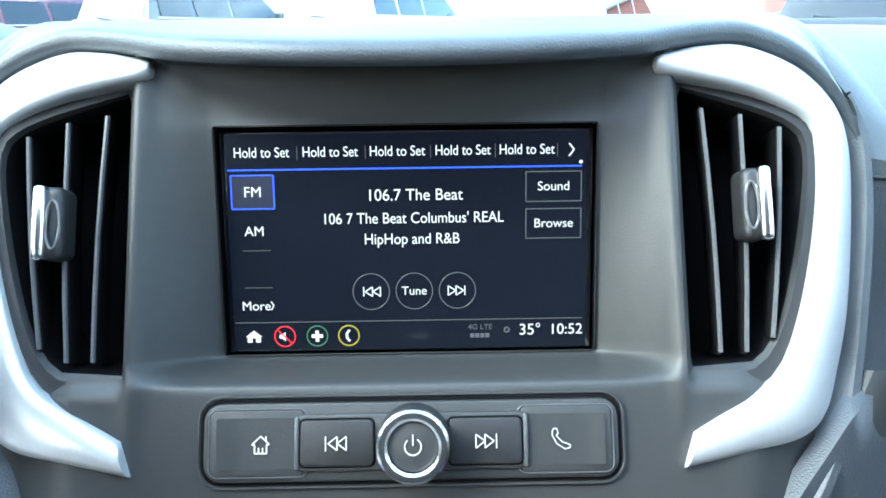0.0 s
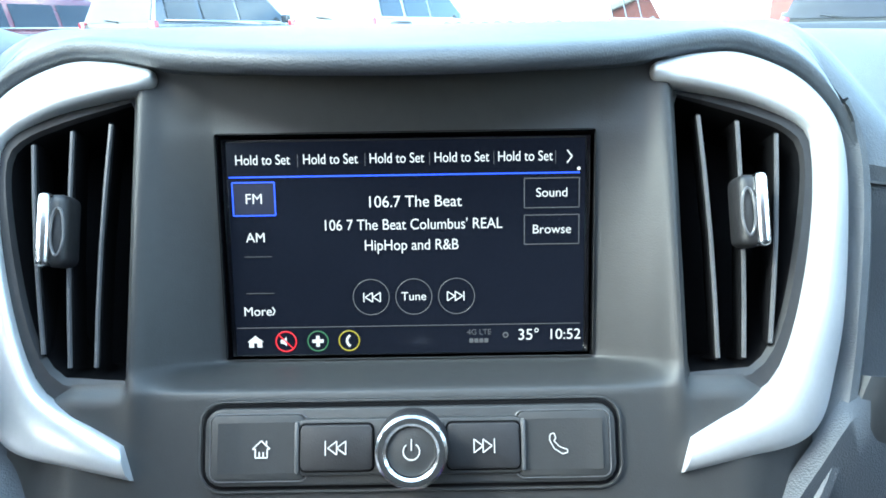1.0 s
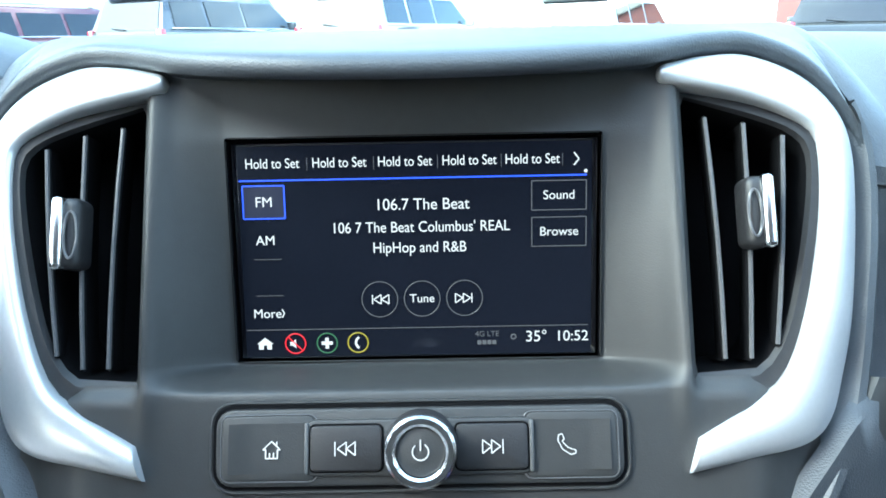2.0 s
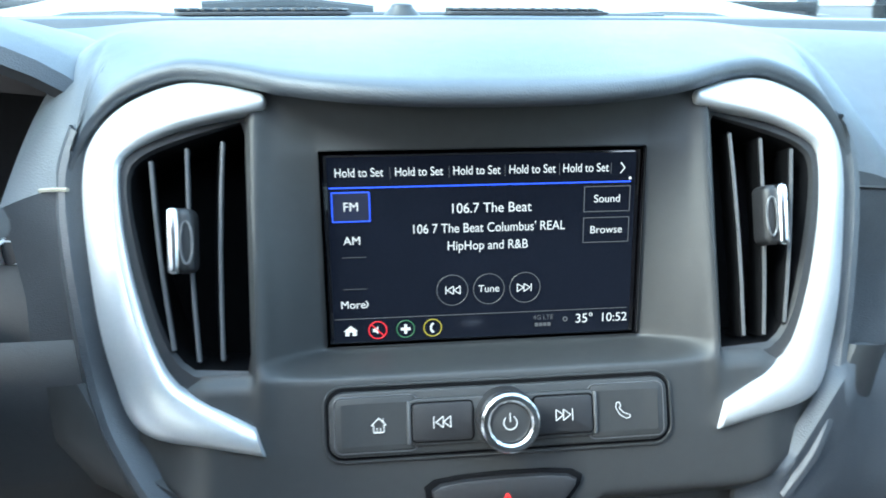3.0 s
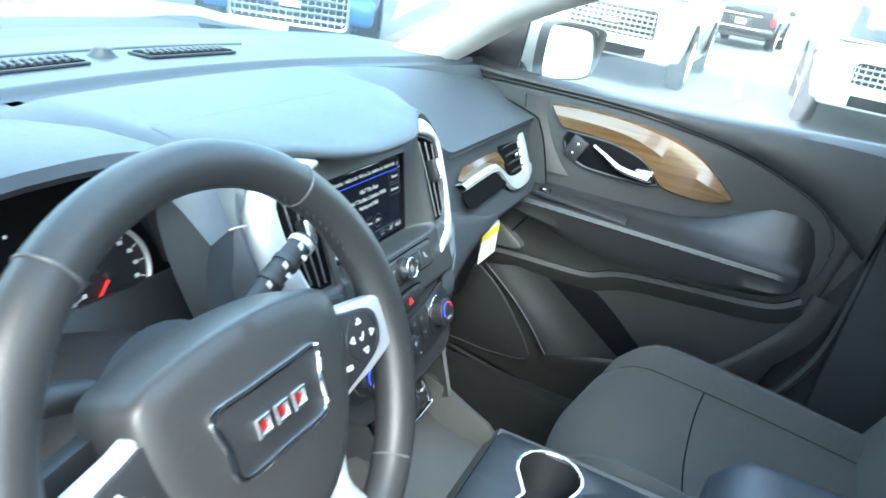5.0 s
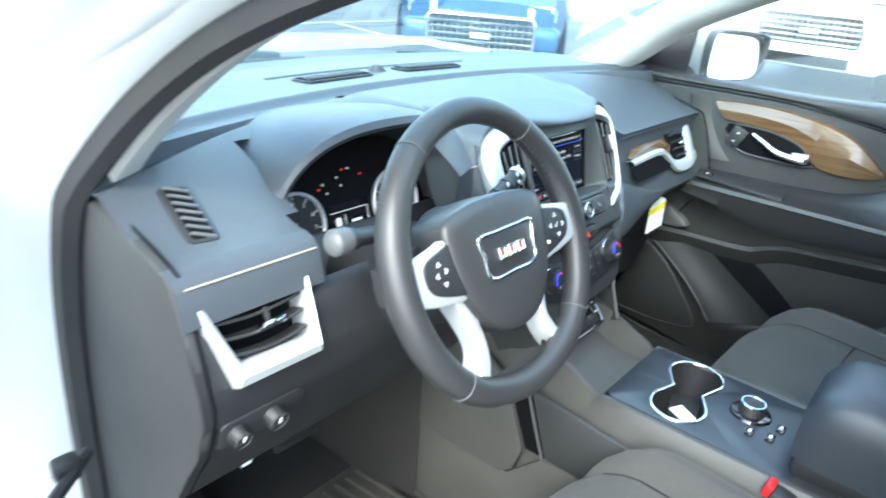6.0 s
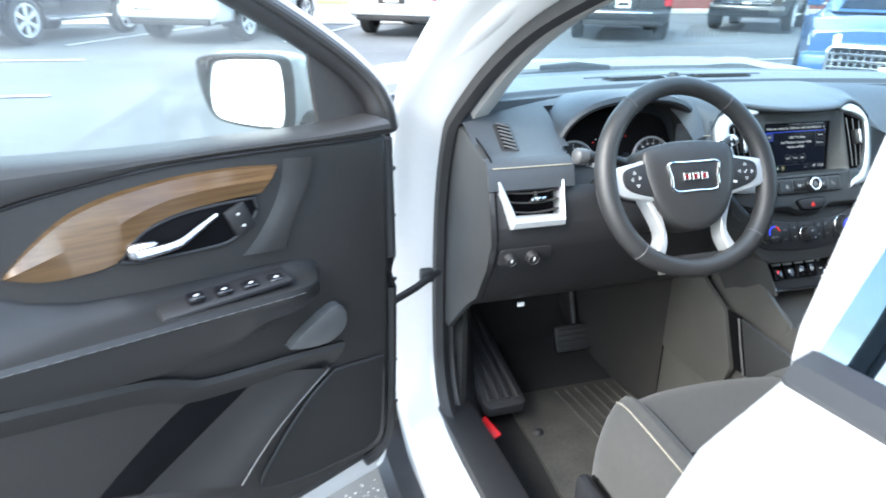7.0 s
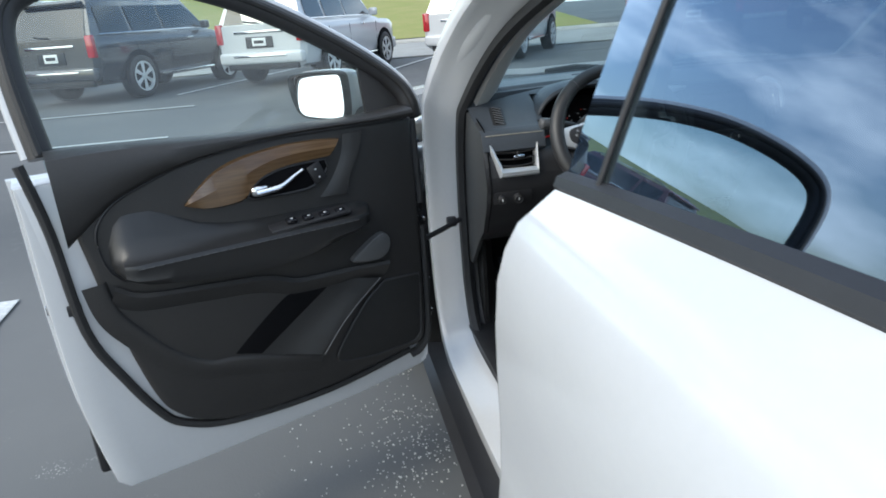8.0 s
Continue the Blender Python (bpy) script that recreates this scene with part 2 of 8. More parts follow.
def spline(points, steps=6, closed=False):
    """Catmull-Rom through the points, of any dimension."""
    p = [Vector(q) for q in points]
    n, out = len(p), []
    for i in range(n if closed else n - 1):
        a, b, c, d = (p[(i + k) % n] if closed else p[min(max(i + k, 0), n - 1)] for k in (-1, 0, 1, 2))
        for s in range(steps):
            t = s / steps
            out.append(0.5 * ((2 * b) + (c - a) * t + (2 * a - 5 * b + 4 * c - d) * t**2 + (3 * b - a - 3 * c + d) * t**3))
    if not closed:
        out.append(p[-1])
    return out


def rbox(sx, sy, sz, bevel=0.004, m=None, segs=2):
    """A box about the origin with rounded edges."""
    bm = bmesh.new()
    bmesh.ops.create_cube(bm, size=1)
    bmesh.ops.scale(bm, vec=(sx, sy, sz), verts=bm.verts)
    if bevel:
        bmesh.ops.bevel(bm, geom=list(bm.edges), offset=min(bevel, 0.45 * min(sx, sy, sz)), segments=segs, affect="EDGES", profile=0.5)
    if m is not None:
        bmesh.ops.transform(bm, matrix=m, verts=bm.verts)
    return bm


def prism(outline, h, m=None, bevel=0.0, z0=0.0, segs=2):
    """A plate of that outline (local x, y) from z0 to z0 + h, its upper rim rounded."""
    bm = bmesh.new()
    base = [bm.verts.new((q[0], q[1], z0)) for q in outline]
    face = bm.faces.new(base)
    top = bmesh.ops.extrude_face_region(bm, geom=[face])
    tv = [g for g in top["geom"] if isinstance(g, bmesh.types.BMVert)]
    bmesh.ops.translate(bm, vec=(0, 0, h), verts=tv)
    if bevel:
        es = [e for e in bm.edges if all(abs(v.co.z - z0 - h) < 1e-6 for v in e.verts)]
        bmesh.ops.bevel(bm, geom=es, offset=bevel, segments=segs, affect="EDGES", profile=0.5, clamp_overlap=True)
    if m is not None:
        bmesh.ops.transform(bm, matrix=m, verts=bm.verts)
    return bm


def loft(rows, closed=False, caps=False, m=None, wrap=False):
    """A skin over rows of points. closed: each row is a ring; wrap: the last row joins the first."""
    bm = bmesh.new()
    vs = [[bm.verts.new(Vector((*q, 0))[:3] if len(q) == 2 else q) for q in row] for row in rows]
    n = len(vs[0])
    for a, b in zip(vs, vs[1:] + ([vs[0]] if wrap else [])):
        for i in range(n if closed else n - 1):
            j = (i + 1) % n
            bm.faces.new((a[i], a[j], b[j], b[i]))
    if caps:
        bm.faces.new(vs[0][::-1])
        bm.faces.new(vs[-1])
    if m is not None:
        bmesh.ops.transform(bm, matrix=m, verts=bm.verts)
    return bm


def thick(bm, t):
    bmesh.ops.recalc_face_normals(bm, faces=bm.faces)
    bmesh.ops.solidify(bm, geom=list(bm.faces), thickness=t)
    return bm


def tube(points, r, sides=10, closed=False, flat=1.0, m=None, caps=True, up=(0, 0, 1)):
    """A round bar along points; r is one radius, or one for each point; flat squeezes it along its second way."""
    p = [Vector(q) for q in points]
    n = len(p)
    rows = []
    for i, q in enumerate(p):
        d = (p[(i + 1) % n] - p[i - 1]) if closed else (p[min(i + 1, n - 1)] - p[max(i - 1, 0)])
        d.normalize()
        a = d.cross(Vector(up))
        if a.length < 1e-3:
            a = d.cross(Vector((1, 0, 0)))
        a.normalize()
        b = a.cross(d)
        rr = r[i] if isinstance(r, (list, tuple)) else r
        rows.append([q + a * rr * math.cos(t) + b * rr * flat * math.sin(t) for t in (2 * math.pi * k / sides for k in range(sides))])
    return loft(rows, closed=True, caps=caps and not closed, m=m, wrap=closed)


def cyl(r1, r2, h, seg=32, m=None, bevel=0.0):
    """A turned knob along +z, from r1 at 0 to r2 at h."""
    ring = lambda r, z: [(r * math.cos(2 * math.pi * k / seg), r * math.sin(2 * math.pi * k / seg), z) for k in range(seg)]
    rows = [ring(r1, 0), ring(r2, h - bevel)] + ([ring(r2 - bevel * 0.3, h - bevel * 0.3), ring(r2 - bevel, h)] if bevel else [ring(r2, h)][:0] or [ring(r2, h + 1e-5)])
    return loft(rows, closed=True, caps=True, m=m)


def annulus(r1, r2, h, seg=40, m=None):
    """A flat ring with a rounded rim."""
    d = 0.25 * (r2 - r1)
    prof = [(r1, 0), (r1, h - d), (r1 + d, h), (r2 - d, h), (r2, h - d), (r2, 0)]
    return loft([[(r * math.cos(t), r * math.sin(t), z) for r, z in prof] for t in (2 * math.pi * k / seg for k in range(seg))], closed=True, wrap=True, m=m)


def radial(outline, centre, n=48):
    """The outline met by n rays from a centre, so that two outlines can be joined point by point."""
    out, c = [], Vector(centre)
    q = [Vector(v[:2]) for v in outline]
    for k in range(n):
        d = Vector((math.cos(2 * math.pi * k / n), math.sin(2 * math.pi * k / n)))
        best = 0
        for a, b in zip(q, q[1:] + q[:1]):
            e = b - a
            det = d.x * -e.y + d.y * e.x
            if abs(det) < 1e-12:
                continue
            w = a - c
            t, s = (w.x * -e.y + w.y * e.x) / det, (d.x * w.y - d.y * w.x) / det
            if t > best and -1e-6 <= s <= 1 + 1e-6:
                best = t
        out.append(c + d * best)
    return out


def rrect(x0, y0, x1, y1, r=0.005, k=4):
    """A rectangle with round corners, as an outline."""
    out = []
    for cx, cy, a in ((x1 - r, y1 - r, 0), (x0 + r, y1 - r, 90), (x0 + r, y0 + r, 180), (x1 - r, y0 + r, 270)):
        out += [(cx + r * math.cos(radians(a + 90 * i / k)), cy + r * math.sin(radians(a + 90 * i / k))) for i in range(k + 1)]
    return out


def smooth01(t):
    t = min(max(t, 0.0), 1.0)
    return t * t * (3 - 2 * t)


def merged(*bms):
    """Several pieces as one mesh."""
    out = bmesh.new()
    for b in bms:
        me = bpy.data.meshes.new("piece")
        b.to_mesh(me)
        b.free()
        out.from_mesh(me)
        bpy.data.meshes.remove(me)
    return out


def flat(points, m=None):
    """One flat face."""
    bm = bmesh.new()
    bm.faces.new([bm.verts.new((q[0], q[1], q[2] if len(q) > 2 else 0)) for q in points])
    if m is not None:
        bmesh.ops.transform(bm, matrix=m, verts=bm.verts)
    return bm


def bar(a, b, width, m=None, z=0.0, h=0.0004):
    """A thin raised stroke between two points of a plane."""
    a, b = Vector(a), Vector(b)
    d = (b - a).normalized()
    s = Vector((-d.y, d.x)) * width / 2
    return prism([a - s, b - s, b + s, a + s], h, m, z0=z)


def text_mesh(words, size, m, depth=0.0003):
    """Letters of the built-in font as a mesh."""
    cu = bpy.data.curves.new("letters", "FONT")
    cu.body, cu.size, cu.extrude, cu.align_x, cu.align_y = words, size, depth, "CENTER", "CENTER"
    ob = bpy.data.objects.new("letters", cu)
    me = bpy.data.meshes.new_from_object(ob)
    bm = bmesh.new()
    bm.from_mesh(me)
    bpy.data.objects.remove(ob)
    bpy.data.curves.remove(cu)
    bpy.data.meshes.remove(me)
    bmesh.ops.transform(bm, matrix=m, verts=bm.verts)
    return bm
# ---------------------------------------------------------------- the lot
def ground_z(x, y):
    """The lot rises a little ahead of the car."""
    return 0.012 * min(max(y - 1.5, 0.0), 45.0)


def ground_sheet():
    """One sheet to the horizon, finer near the car, with a slight unevenness."""
    xs = [-900, -300, -120, -60, -35] + [-24 + 1.5 * i for i in range(41)] + [48, 70, 130, 300, 900]
    ys = [-900, -300, -100, -40, -20] + [-12 + 1.5 * i for i in range(41)] + [60, 90, 160, 400, 900]
    rows = [[(x, y, ground_z(x, y) + (0.012 * (noise.noise((x * 0.25, y * 0.25, 0)) - 0.3) if abs(x) < 30 and abs(y) < 50 else 0.0)) for x in xs] for y in ys]
    return loft(rows)


ground = part("ground", ground_sheet(), ASPHALT, None)
tagged(ground, "worn grey asphalt of a car dealer's parking lot", "ground", kind="structure")


def road_line(a, b, width=0.1):
    a, b = Vector(a), Vector(b)
    d = (b - a).normalized()
    s = Vector((-d.y, d.x)) * width / 2
    n = max(2, int((b - a).length / 0.5))
    rows = []
    for i in range(n + 1):
        q = a + (b - a) * i / n
        z = ground_z(*q) + 0.010
        rows.append([(*(q + s), z), (*(q - s), z)])
    ob = part("parking_line", thick(loft(rows), -0.004), LINEP, None)
    return tagged(ob, "worn white painted parking line on asphalt", "line", "parking lines", "structure")


for a, b in (((-7.0, 11.05), (-3.10, 10.85)), ((-5.2, 7.75), (-2.98, 7.68)), ((-8.6, 14.2), (-7.2, 14.1)),
             ((-3.7, 13.0), (-1.2, 17.6)), ((0.1, 13.2), (2.6, 17.8)), ((5.4, 9.2), (15.0, 9.5)), ((7.4, 9.3), (7.0, 6.9)),
             ((10.4, 0.15), (18.0, 0.45)), ((-2.9, 2.4), (-2.7, -2.0))):
    road_line(a, b)

# a crack in the asphalt beside the open door
crack = spline([(-3.0, 2.55), (-2.86, 2.62), (-2.78, 2.86), (-2.6, 2.95), (-2.45, 3.4), (-2.5, 4.2)], 6)
part("asphalt_crack", tube([(q[0] + random.uniform(-0.015, 0.015), q[1], 0.003) for q in crack], 0.009, 6, flat=0.3), DARK, ground)


def kerb(x0, y0, x1, y1, name="kerb"):
    d = Vector((x1 - x0, y1 - y0, 0))
    prof = [(-0.15, 0.0), (-0.15, 0.12), (-0.12, 0.15), (0.13, 0.15), (0.16, 0.11), (0.17, 0.0)]
    s = Vector((-d.y, d.x, 0)).normalized()
    return loft([[Vector((x0, y0, z + ground_z(0, y0 + (y1 - y0) * t))) + d * t + s * a for a, z in prof] for t in (0, 0.5, 1)], closed=True, caps=True)


lawn_rows = [[(x, 24.9 + 10 * j, ground_z(x, 24.9 + 10 * j) + 0.16 + 0.95 * j + 0.06 * noise.noise((x * 0.2, j, 3))) for x in [-60 + 2.2 * i for i in range(33)]] for j in range(7)]
lawn = part("lawn", loft(lawn_rows), GRASS, None)
tagged(lawn, "yellow-green grass bank rising beyond the lot", "lawn", kind="stuff")
k = part("kerb", kerb(12.0, 24.7, -60, 24.7), CONCRETE, None)
tagged(k, "pale concrete kerb along the lawn", "kerb", kind="structure")
verge = part("pavement", thick(loft([[(x, y, ground_z(0, y) + 0.03) for x in range(-60, 16, 4)] for y in (17.6, 20.0, 22.4, 24.5)]), 0.02), PALELOT, None)
tagged(verge, "pale worn strip of lot before the lawn", "pavement", kind="structure")


def brick_building():
    """A low red brick building, of which only the foot shows."""
    root = thing("brick_building", "low red brick building beyond the lot", "building", pose(13.6, 22.3, ground_z(0, 22.3)))
    part("wall", rbox(11.0, 7.0, 4.2, 0.02, pose(5.5, 3.5, 2.1)), BRICKM, root, "red brick wall")
    part("plinth", rbox(11.1, 7.1, 0.18, 0.02, pose(5.5, 3.5, 0.09)), CONCRETE, root, "pale concrete plinth")
    part("roof", rbox(11.3, 7.3, 0.25, 0.03, pose(5.5, 3.5, 4.3)), CONCRETE, root, "pale flat roof edge")


brick_building()


# ---------------------------------------------------------------- body of the car
car = thing("suv_body", "white compact crossover, front doors' openings in view", "car body")

# the opening of the driver's door: the way round it, seen from the side (y, z)
OPENING = spline([(-0.46, 1.505), (-0.30, 1.475), (-0.08, 1.405), (0.14, 1.338), (0.28, 1.280), (0.38, 1.215), (0.45, 1.150), (0.50, 1.085), (0.54, 0.99), (0.562, 0.88), (0.57, 0.74),
                  (0.565, 0.59), (0.545, 0.475), (0.495, 0.395), (0.40, 0.365), (0.2, 0.365), (-0.05, 0.378), (-0.47, 0.40)], 6)


def along_opening(profile, side=-1, path=None):
    """Sweeps a profile of (x, outward step) along the opening; outward lies away from the opening's middle."""
    rows = []
    path = path or OPENING
    n = len(path)
    for i, q in enumerate(path):
        d = path[min(i + 1, n - 1)] - path[max(i - 1, 0)]
        d.normalize()
        out = Vector((-d.y, d.x))
        # the pillar leans in towards the roof
        lean = 0.30 * max(q[1] - 1.08, 0.0)
        rows.append([(side * (x - lean), q[0] - out[0] * -s, q[1] + out[1] * s) for x, s in profile])
    return loft(rows)


JAMB = [(0.700, -0.002), (0.745, 0.008), (0.765, 0.030), (0.792, 0.038), (0.808, 0.050), (0.810, 0.080), (0.800, 0.110)]
part("door_jamb", along_opening(JAMB), WHITE, car, "white painted door jamb")
part("door_seal", along_opening([(0.690, 0.0), (0.692, -0.018), (0.706, -0.026), (0.722, -0.020), (0.724, 0.0), (0.712, 0.006)]), RUBBER, car, "black rubber door seal")
part("pillar_trim", along_opening([(0.694, 0.004), (0.675, -0.006), (0.640, 0.012), (0.610, 0.050)]), BLACKP, car, "dark inner trim round the opening")
part("pillar_lining", along_opening([(0.690, -0.006), (0.676, -0.016), (0.640, -0.004), (0.606, 0.030), (0.590, 0.060)], path=OPENING[:46]), LINER, car, "pale lining of the windscreen pillar")

# sill, rocker and floor
sill = [(-0.66, 0.285), (-0.70, 0.288), (-0.72, 0.29), (-0.80, 0.290), (-0.86, 0.298), (-0.885, 0.280), (-0.875, 0.25), (-0.84, 0.20), (-0.66, 0.20)]
part("rocker", loft([[(x, y, z) for x, z in sill] for y in (0.62, 0.4, 0.0, -0.5, -1.0, -1.75)], closed=True, caps=True), BLACKP, car, "black rocker cladding")
part("rocker", loft([[(-x, y, z) for x, z in sill] for y in (0.62, 0.4, 0.0, -0.5, -1.0, -1.75)], closed=True, caps=True), BLACKP, car)
for sd in (-1, 1):
    part("kick_panel", thick(loft([[(sd * 0.67, 0.50, z) for z in (0.30, 0.6, 0.95)], [(sd * 0.675, 0.75, z) for z in (0.30, 0.6, 0.95)], [(sd * 0.66, 1.03, z) for z in (0.30, 0.6, 0.95)]]), 0.012), CARPET, car, "dark kick panel")
part("sill_trim", loft([[(x, y, z) for x, z in ((0.60, 0.302), (0.632, 0.330), (0.650, 0.400), (0.668, 0.418), (0.700, 0.420), (0.702, 0.285))] for y in (0.66, 0.3, -0.2, -0.6)], closed=True, caps=True), CARPET, car, "dark sill trim inside the shut door")
# thin pale bar added as the highlight along the sill
part("sill_highlight", tube([(0.655, y, z) for y, z in ((0.46, 0.372), (0.40, 0.379), (0.25, 0.383), (0.10, 0.396), (-0.2, 0.40))], 0.004, 6), EDGE, car, "pale line painting the sill's highlight")
part("sill_plate", rbox(0.085, 0.95, 0.012, 0.004, pose(-0.685, 0.05, 0.392)), BLACKP, car, "dark plastic sill plate")
part("floor_pan", loft([[(x, y, z) for x in (-0.69, -0.4, 0.0, 0.4, 0.69)] for y, z in ((-1.7, 0.33), (-0.3, 0.30), (0.55, 0.30), (0.80, 0.36), (1.0, 0.62), (1.02, 0.9))]), CARPET, car, "black carpeted floor")
part("dead_pedal", prism([(q[0], q[1]) for q in rrect(-0.055, -0.19, 0.055, 0.19, 0.02)], 0.03, axes((-0.565, 0.66, 0.41), (1, 0, 0), (-0.03, 0.9, 0.26)), 0.006), BLACKP, car, "ribbed dead pedal")
for i in range(4):
    part("rib", rbox(0.014, 0.34, 0.010, 0.004, axes((-0.60 + 0.024 * i, 0.655, 0.44), (1, 0, 0), (-0.03, 0.9, 0.26))), RUBBER, car)

# front fender, hood and windscreen
def hood_row(y):
    t = (y - 1.02) / 1.1
    return [(x, y, 1.116 - 0.095 * t - 0.035 * t * t - 0.05 * (abs(x) / 0.8) ** 3 + 0.012 * math.exp(-((abs(x) - 0.45) / 0.07) ** 2)) for x in [-0.80 + 0.08 * i for i in range(21)]]


part("hood", thick(loft([hood_row(1.06 + 0.1 * i) for i in range(11)]), -0.02), WHITE, car, "white hood")
part("fender", loft([[(-0.80, y, 1.045 - 0.1 * (y - 0.7)), (-0.86, y, 0.99 - 0.1 * (y - 0.7)), (-0.895, y, 0.88), (-0.90, y, 0.62), (-0.89, y, 0.40)] for y in (0.70, 0.9, 1.1, 1.3)]), WHITE, car, "white front fender")
part("fender", loft([[(0.80, y, 1.045 - 0.1 * (y - 0.7)), (0.86, y, 0.99 - 0.1 * (y - 0.7)), (0.895, y, 0.88), (0.90, y, 0.62), (0.89, y, 0.40)] for y in (0.70, 0.9, 1.1, 1.3)]), WHITE, car)
part("cowl", loft([[(x, 0.95 - 0.33 * x * x + dy, 1.085 + dz - 0.02 * x * x) for x in [-0.72 + 0.06 * i for i in range(25)]] for dy, dz in ((0, 0), (0.02, -0.012), (0.12, -0.02), (0.16, -0.01))]), BLACKP, car, "black plastic cowl below the windscreen")


def screen_row(t):
    """The windscreen between its foot (0) and its head (1)."""
    return [(x * (1 - 0.16 * t), 0.955 - 0.33 * x * x + (-0.36 + 0.33 * x * x * 0.7 - 0.955 + 0.33 * x * x + 0.30) * t, 1.09 + 0.43 * t) for x in [-0.72 + 0.09 * i for i in range(17)]]


part("windscreen", loft([screen_row(i / 6) for i in range(7)]), SCREEN_GLASS, car, "clear windscreen with a faint cyan tint")
part("screen_border", tube([Vector(q) + Vector((0, -0.004, 0.004)) for q in screen_row(0.0)], 0.007, 8, flat=0.8), BLACKP, car, "black border at the foot of the windscreen")
for s in (-1, 1):
    pil = [(s * 0.745, 0.70, 1.06), (s * 0.705, 0.50, 1.19), (s * 0.66, 0.28, 1.32), (s * 0.60, -0.02, 1.455), (s * 0.575, -0.22, 1.51)]
    part("windscreen_pillar", tube(spline(pil, 5), 0.048, 12, flat=0.55), WHITE if s < 0 else LINER, car, "white pillar beside the windscreen" if s < 0 else "pale cloth-covered windscreen pillar")
part("pillar_cover", tube(spline([(-0.665, 0.60, 1.09), (-0.650, 0.46, 1.185), (-0.615, 0.27, 1.30), (-0.555, -0.02, 1.43), (-0.53, -0.22, 1.49)], 5), 0.026, 12, flat=0.6), LINER, car, "pale inner cover of the windscreen pillar")
part("pillar_cover", tube(spline([(0.665, 0.66, 1.07), (0.655, 0.53, 1.17), (0.625, 0.36, 1.285), (0.565, 0.0, 1.44), (0.53, -0.22, 1.50)], 5), 0.066, 12, flat=0.7), LINER, car)

# roof and headliner
roof_rows = [[(x, y, 1.60 - 0.10 * (abs(x) / 0.62) ** 3 - 0.05 * ((y + 0.9) / 0.8) ** 2 * (1 if y > -0.9 else 0.4)) for x in [-0.62 + 0.062 * i for i in range(21)]] for y in (-0.22, -0.5, -0.9, -1.3, -1.8, -2.2)]
part("roof", thick(loft(roof_rows), 0.02), WHITE, car, "white roof")
part("headliner", loft([[(x, y, z - 0.045) for x, y, z in row] for row in roof_rows]), LINER, car, "pale headliner")

# rest of the shell, behind the camera's way
part("bulkhead", rbox(1.36, 0.02, 0.75, 0.004, pose(0, 1.05, 0.68)), DARK, car)
part("tailgate", loft([[(x, -2.35, z) for x in (-0.80, 0, 0.80)] for z in (0.4, 1.05)] + [[(x, -2.2, z) for x in (-0.62, 0, 0.62)] for z in (1.5,)]), WHITE, car, "white tailgate")
for s in (-1, 1):
    part("pillar_panel", thick(loft([[(s * 0.69, y, 0.36), (s * 0.70, y, 0.8), (s * 0.69, y, 1.08), (s * 0.585, y, 1.50)] for y in ((-0.34, -0.56) if s > 0 else (-0.40, -0.52))]), 0.02), BLACKP if s > 0 else WHITE, car, "dark inner centre pillar" if s > 0 else "white centre pillar")
DOORPAD = material("black_door_vinyl", (0.018, 0.018, 0.0185), 0.38, noise_scale=20, noise_mix=0.15, bump=0.14, bump_scale=900, voronoi=True, rough_var=0.07)
PULLGREY = material("grey_pull_plastic", (0.075, 0.076, 0.078), 0.45, noise_scale=24, noise_mix=0.12, bump=0.1, bump_scale=900)
GRILLEF = material("black_speaker_cloth", (0.008, 0.008, 0.008), 0.8, noise_scale=60, noise_mix=0.3, bump=0.6, bump_scale=900, voronoi=True)
STALKG = material("grey_stalk_plastic", (0.085, 0.087, 0.09), 0.4, noise_scale=30, noise_mix=0.1)
# ---------------------------------------------------------------- rear side of the body: the shut rear door
rear_door = thing("rear_door", "shut white rear door with dark tinted glass", "car door")
SKIN = [(-0.765, 1.112), (-0.780, 1.094), (-0.815, 1.068), (-0.846, 1.045), (-0.868, 1.005), (-0.882, 0.955), (-0.888, 0.88), (-0.889, 0.80), (-0.888, 0.70), (-0.890, 0.62), (-0.897, 0.55), (-0.885, 0.47), (-0.87, 0.40)]


def skin_row(y, grow=0.0):
    """The side of the body across, rising at the belt towards the rear, with a faint crease line."""
    t = max(0.0, -0.48 - y)
    rise = 0.095 * t - 0.022 * t * t
    return [(x - 0.010 * min(t, 1.0) * (1 if z < 1.05 else 0.4) - grow, y, z + rise * smooth01((z - 0.6) / 0.5)) for x, z in SKIN]


rows = [[(x + 0.03, y, z) for x, y, z in skin_row(-0.478)], skin_row(-0.479), skin_row(-0.483, 0.002)] + [skin_row(-0.49 - 0.08 * i, 0.002) for i in range(12)]
part("door_skin", loft(rows), WHITE, rear_door, "smooth white door skin")
part("quarter_panel", loft([skin_row(-1.385 - 0.1 * i) for i in range(9)]), WHITE, car, "white rear quarter panel")
mould = [(-0.752, -0.006), (-0.768, 0.000), (-0.784, -0.006), (-0.790, -0.020), (-0.784, -0.032), (-0.765, -0.030)]
part("belt_moulding", loft([[(x, y, z + skin_row(y)[0][2] + 0.004) for x, z in mould] for y in [-0.482 - 0.09 * i for i in range(13)]], closed=True, caps=True), BLACKP, rear_door, "matt black belt moulding")


def side_glass(y, z):
    """The side glass leans in towards the roof."""
    b = skin_row(y)[0][2]
    t = (z - b) / 0.42
    return (-0.768 + 0.130 * t + 0.02 * t * t, y, z)


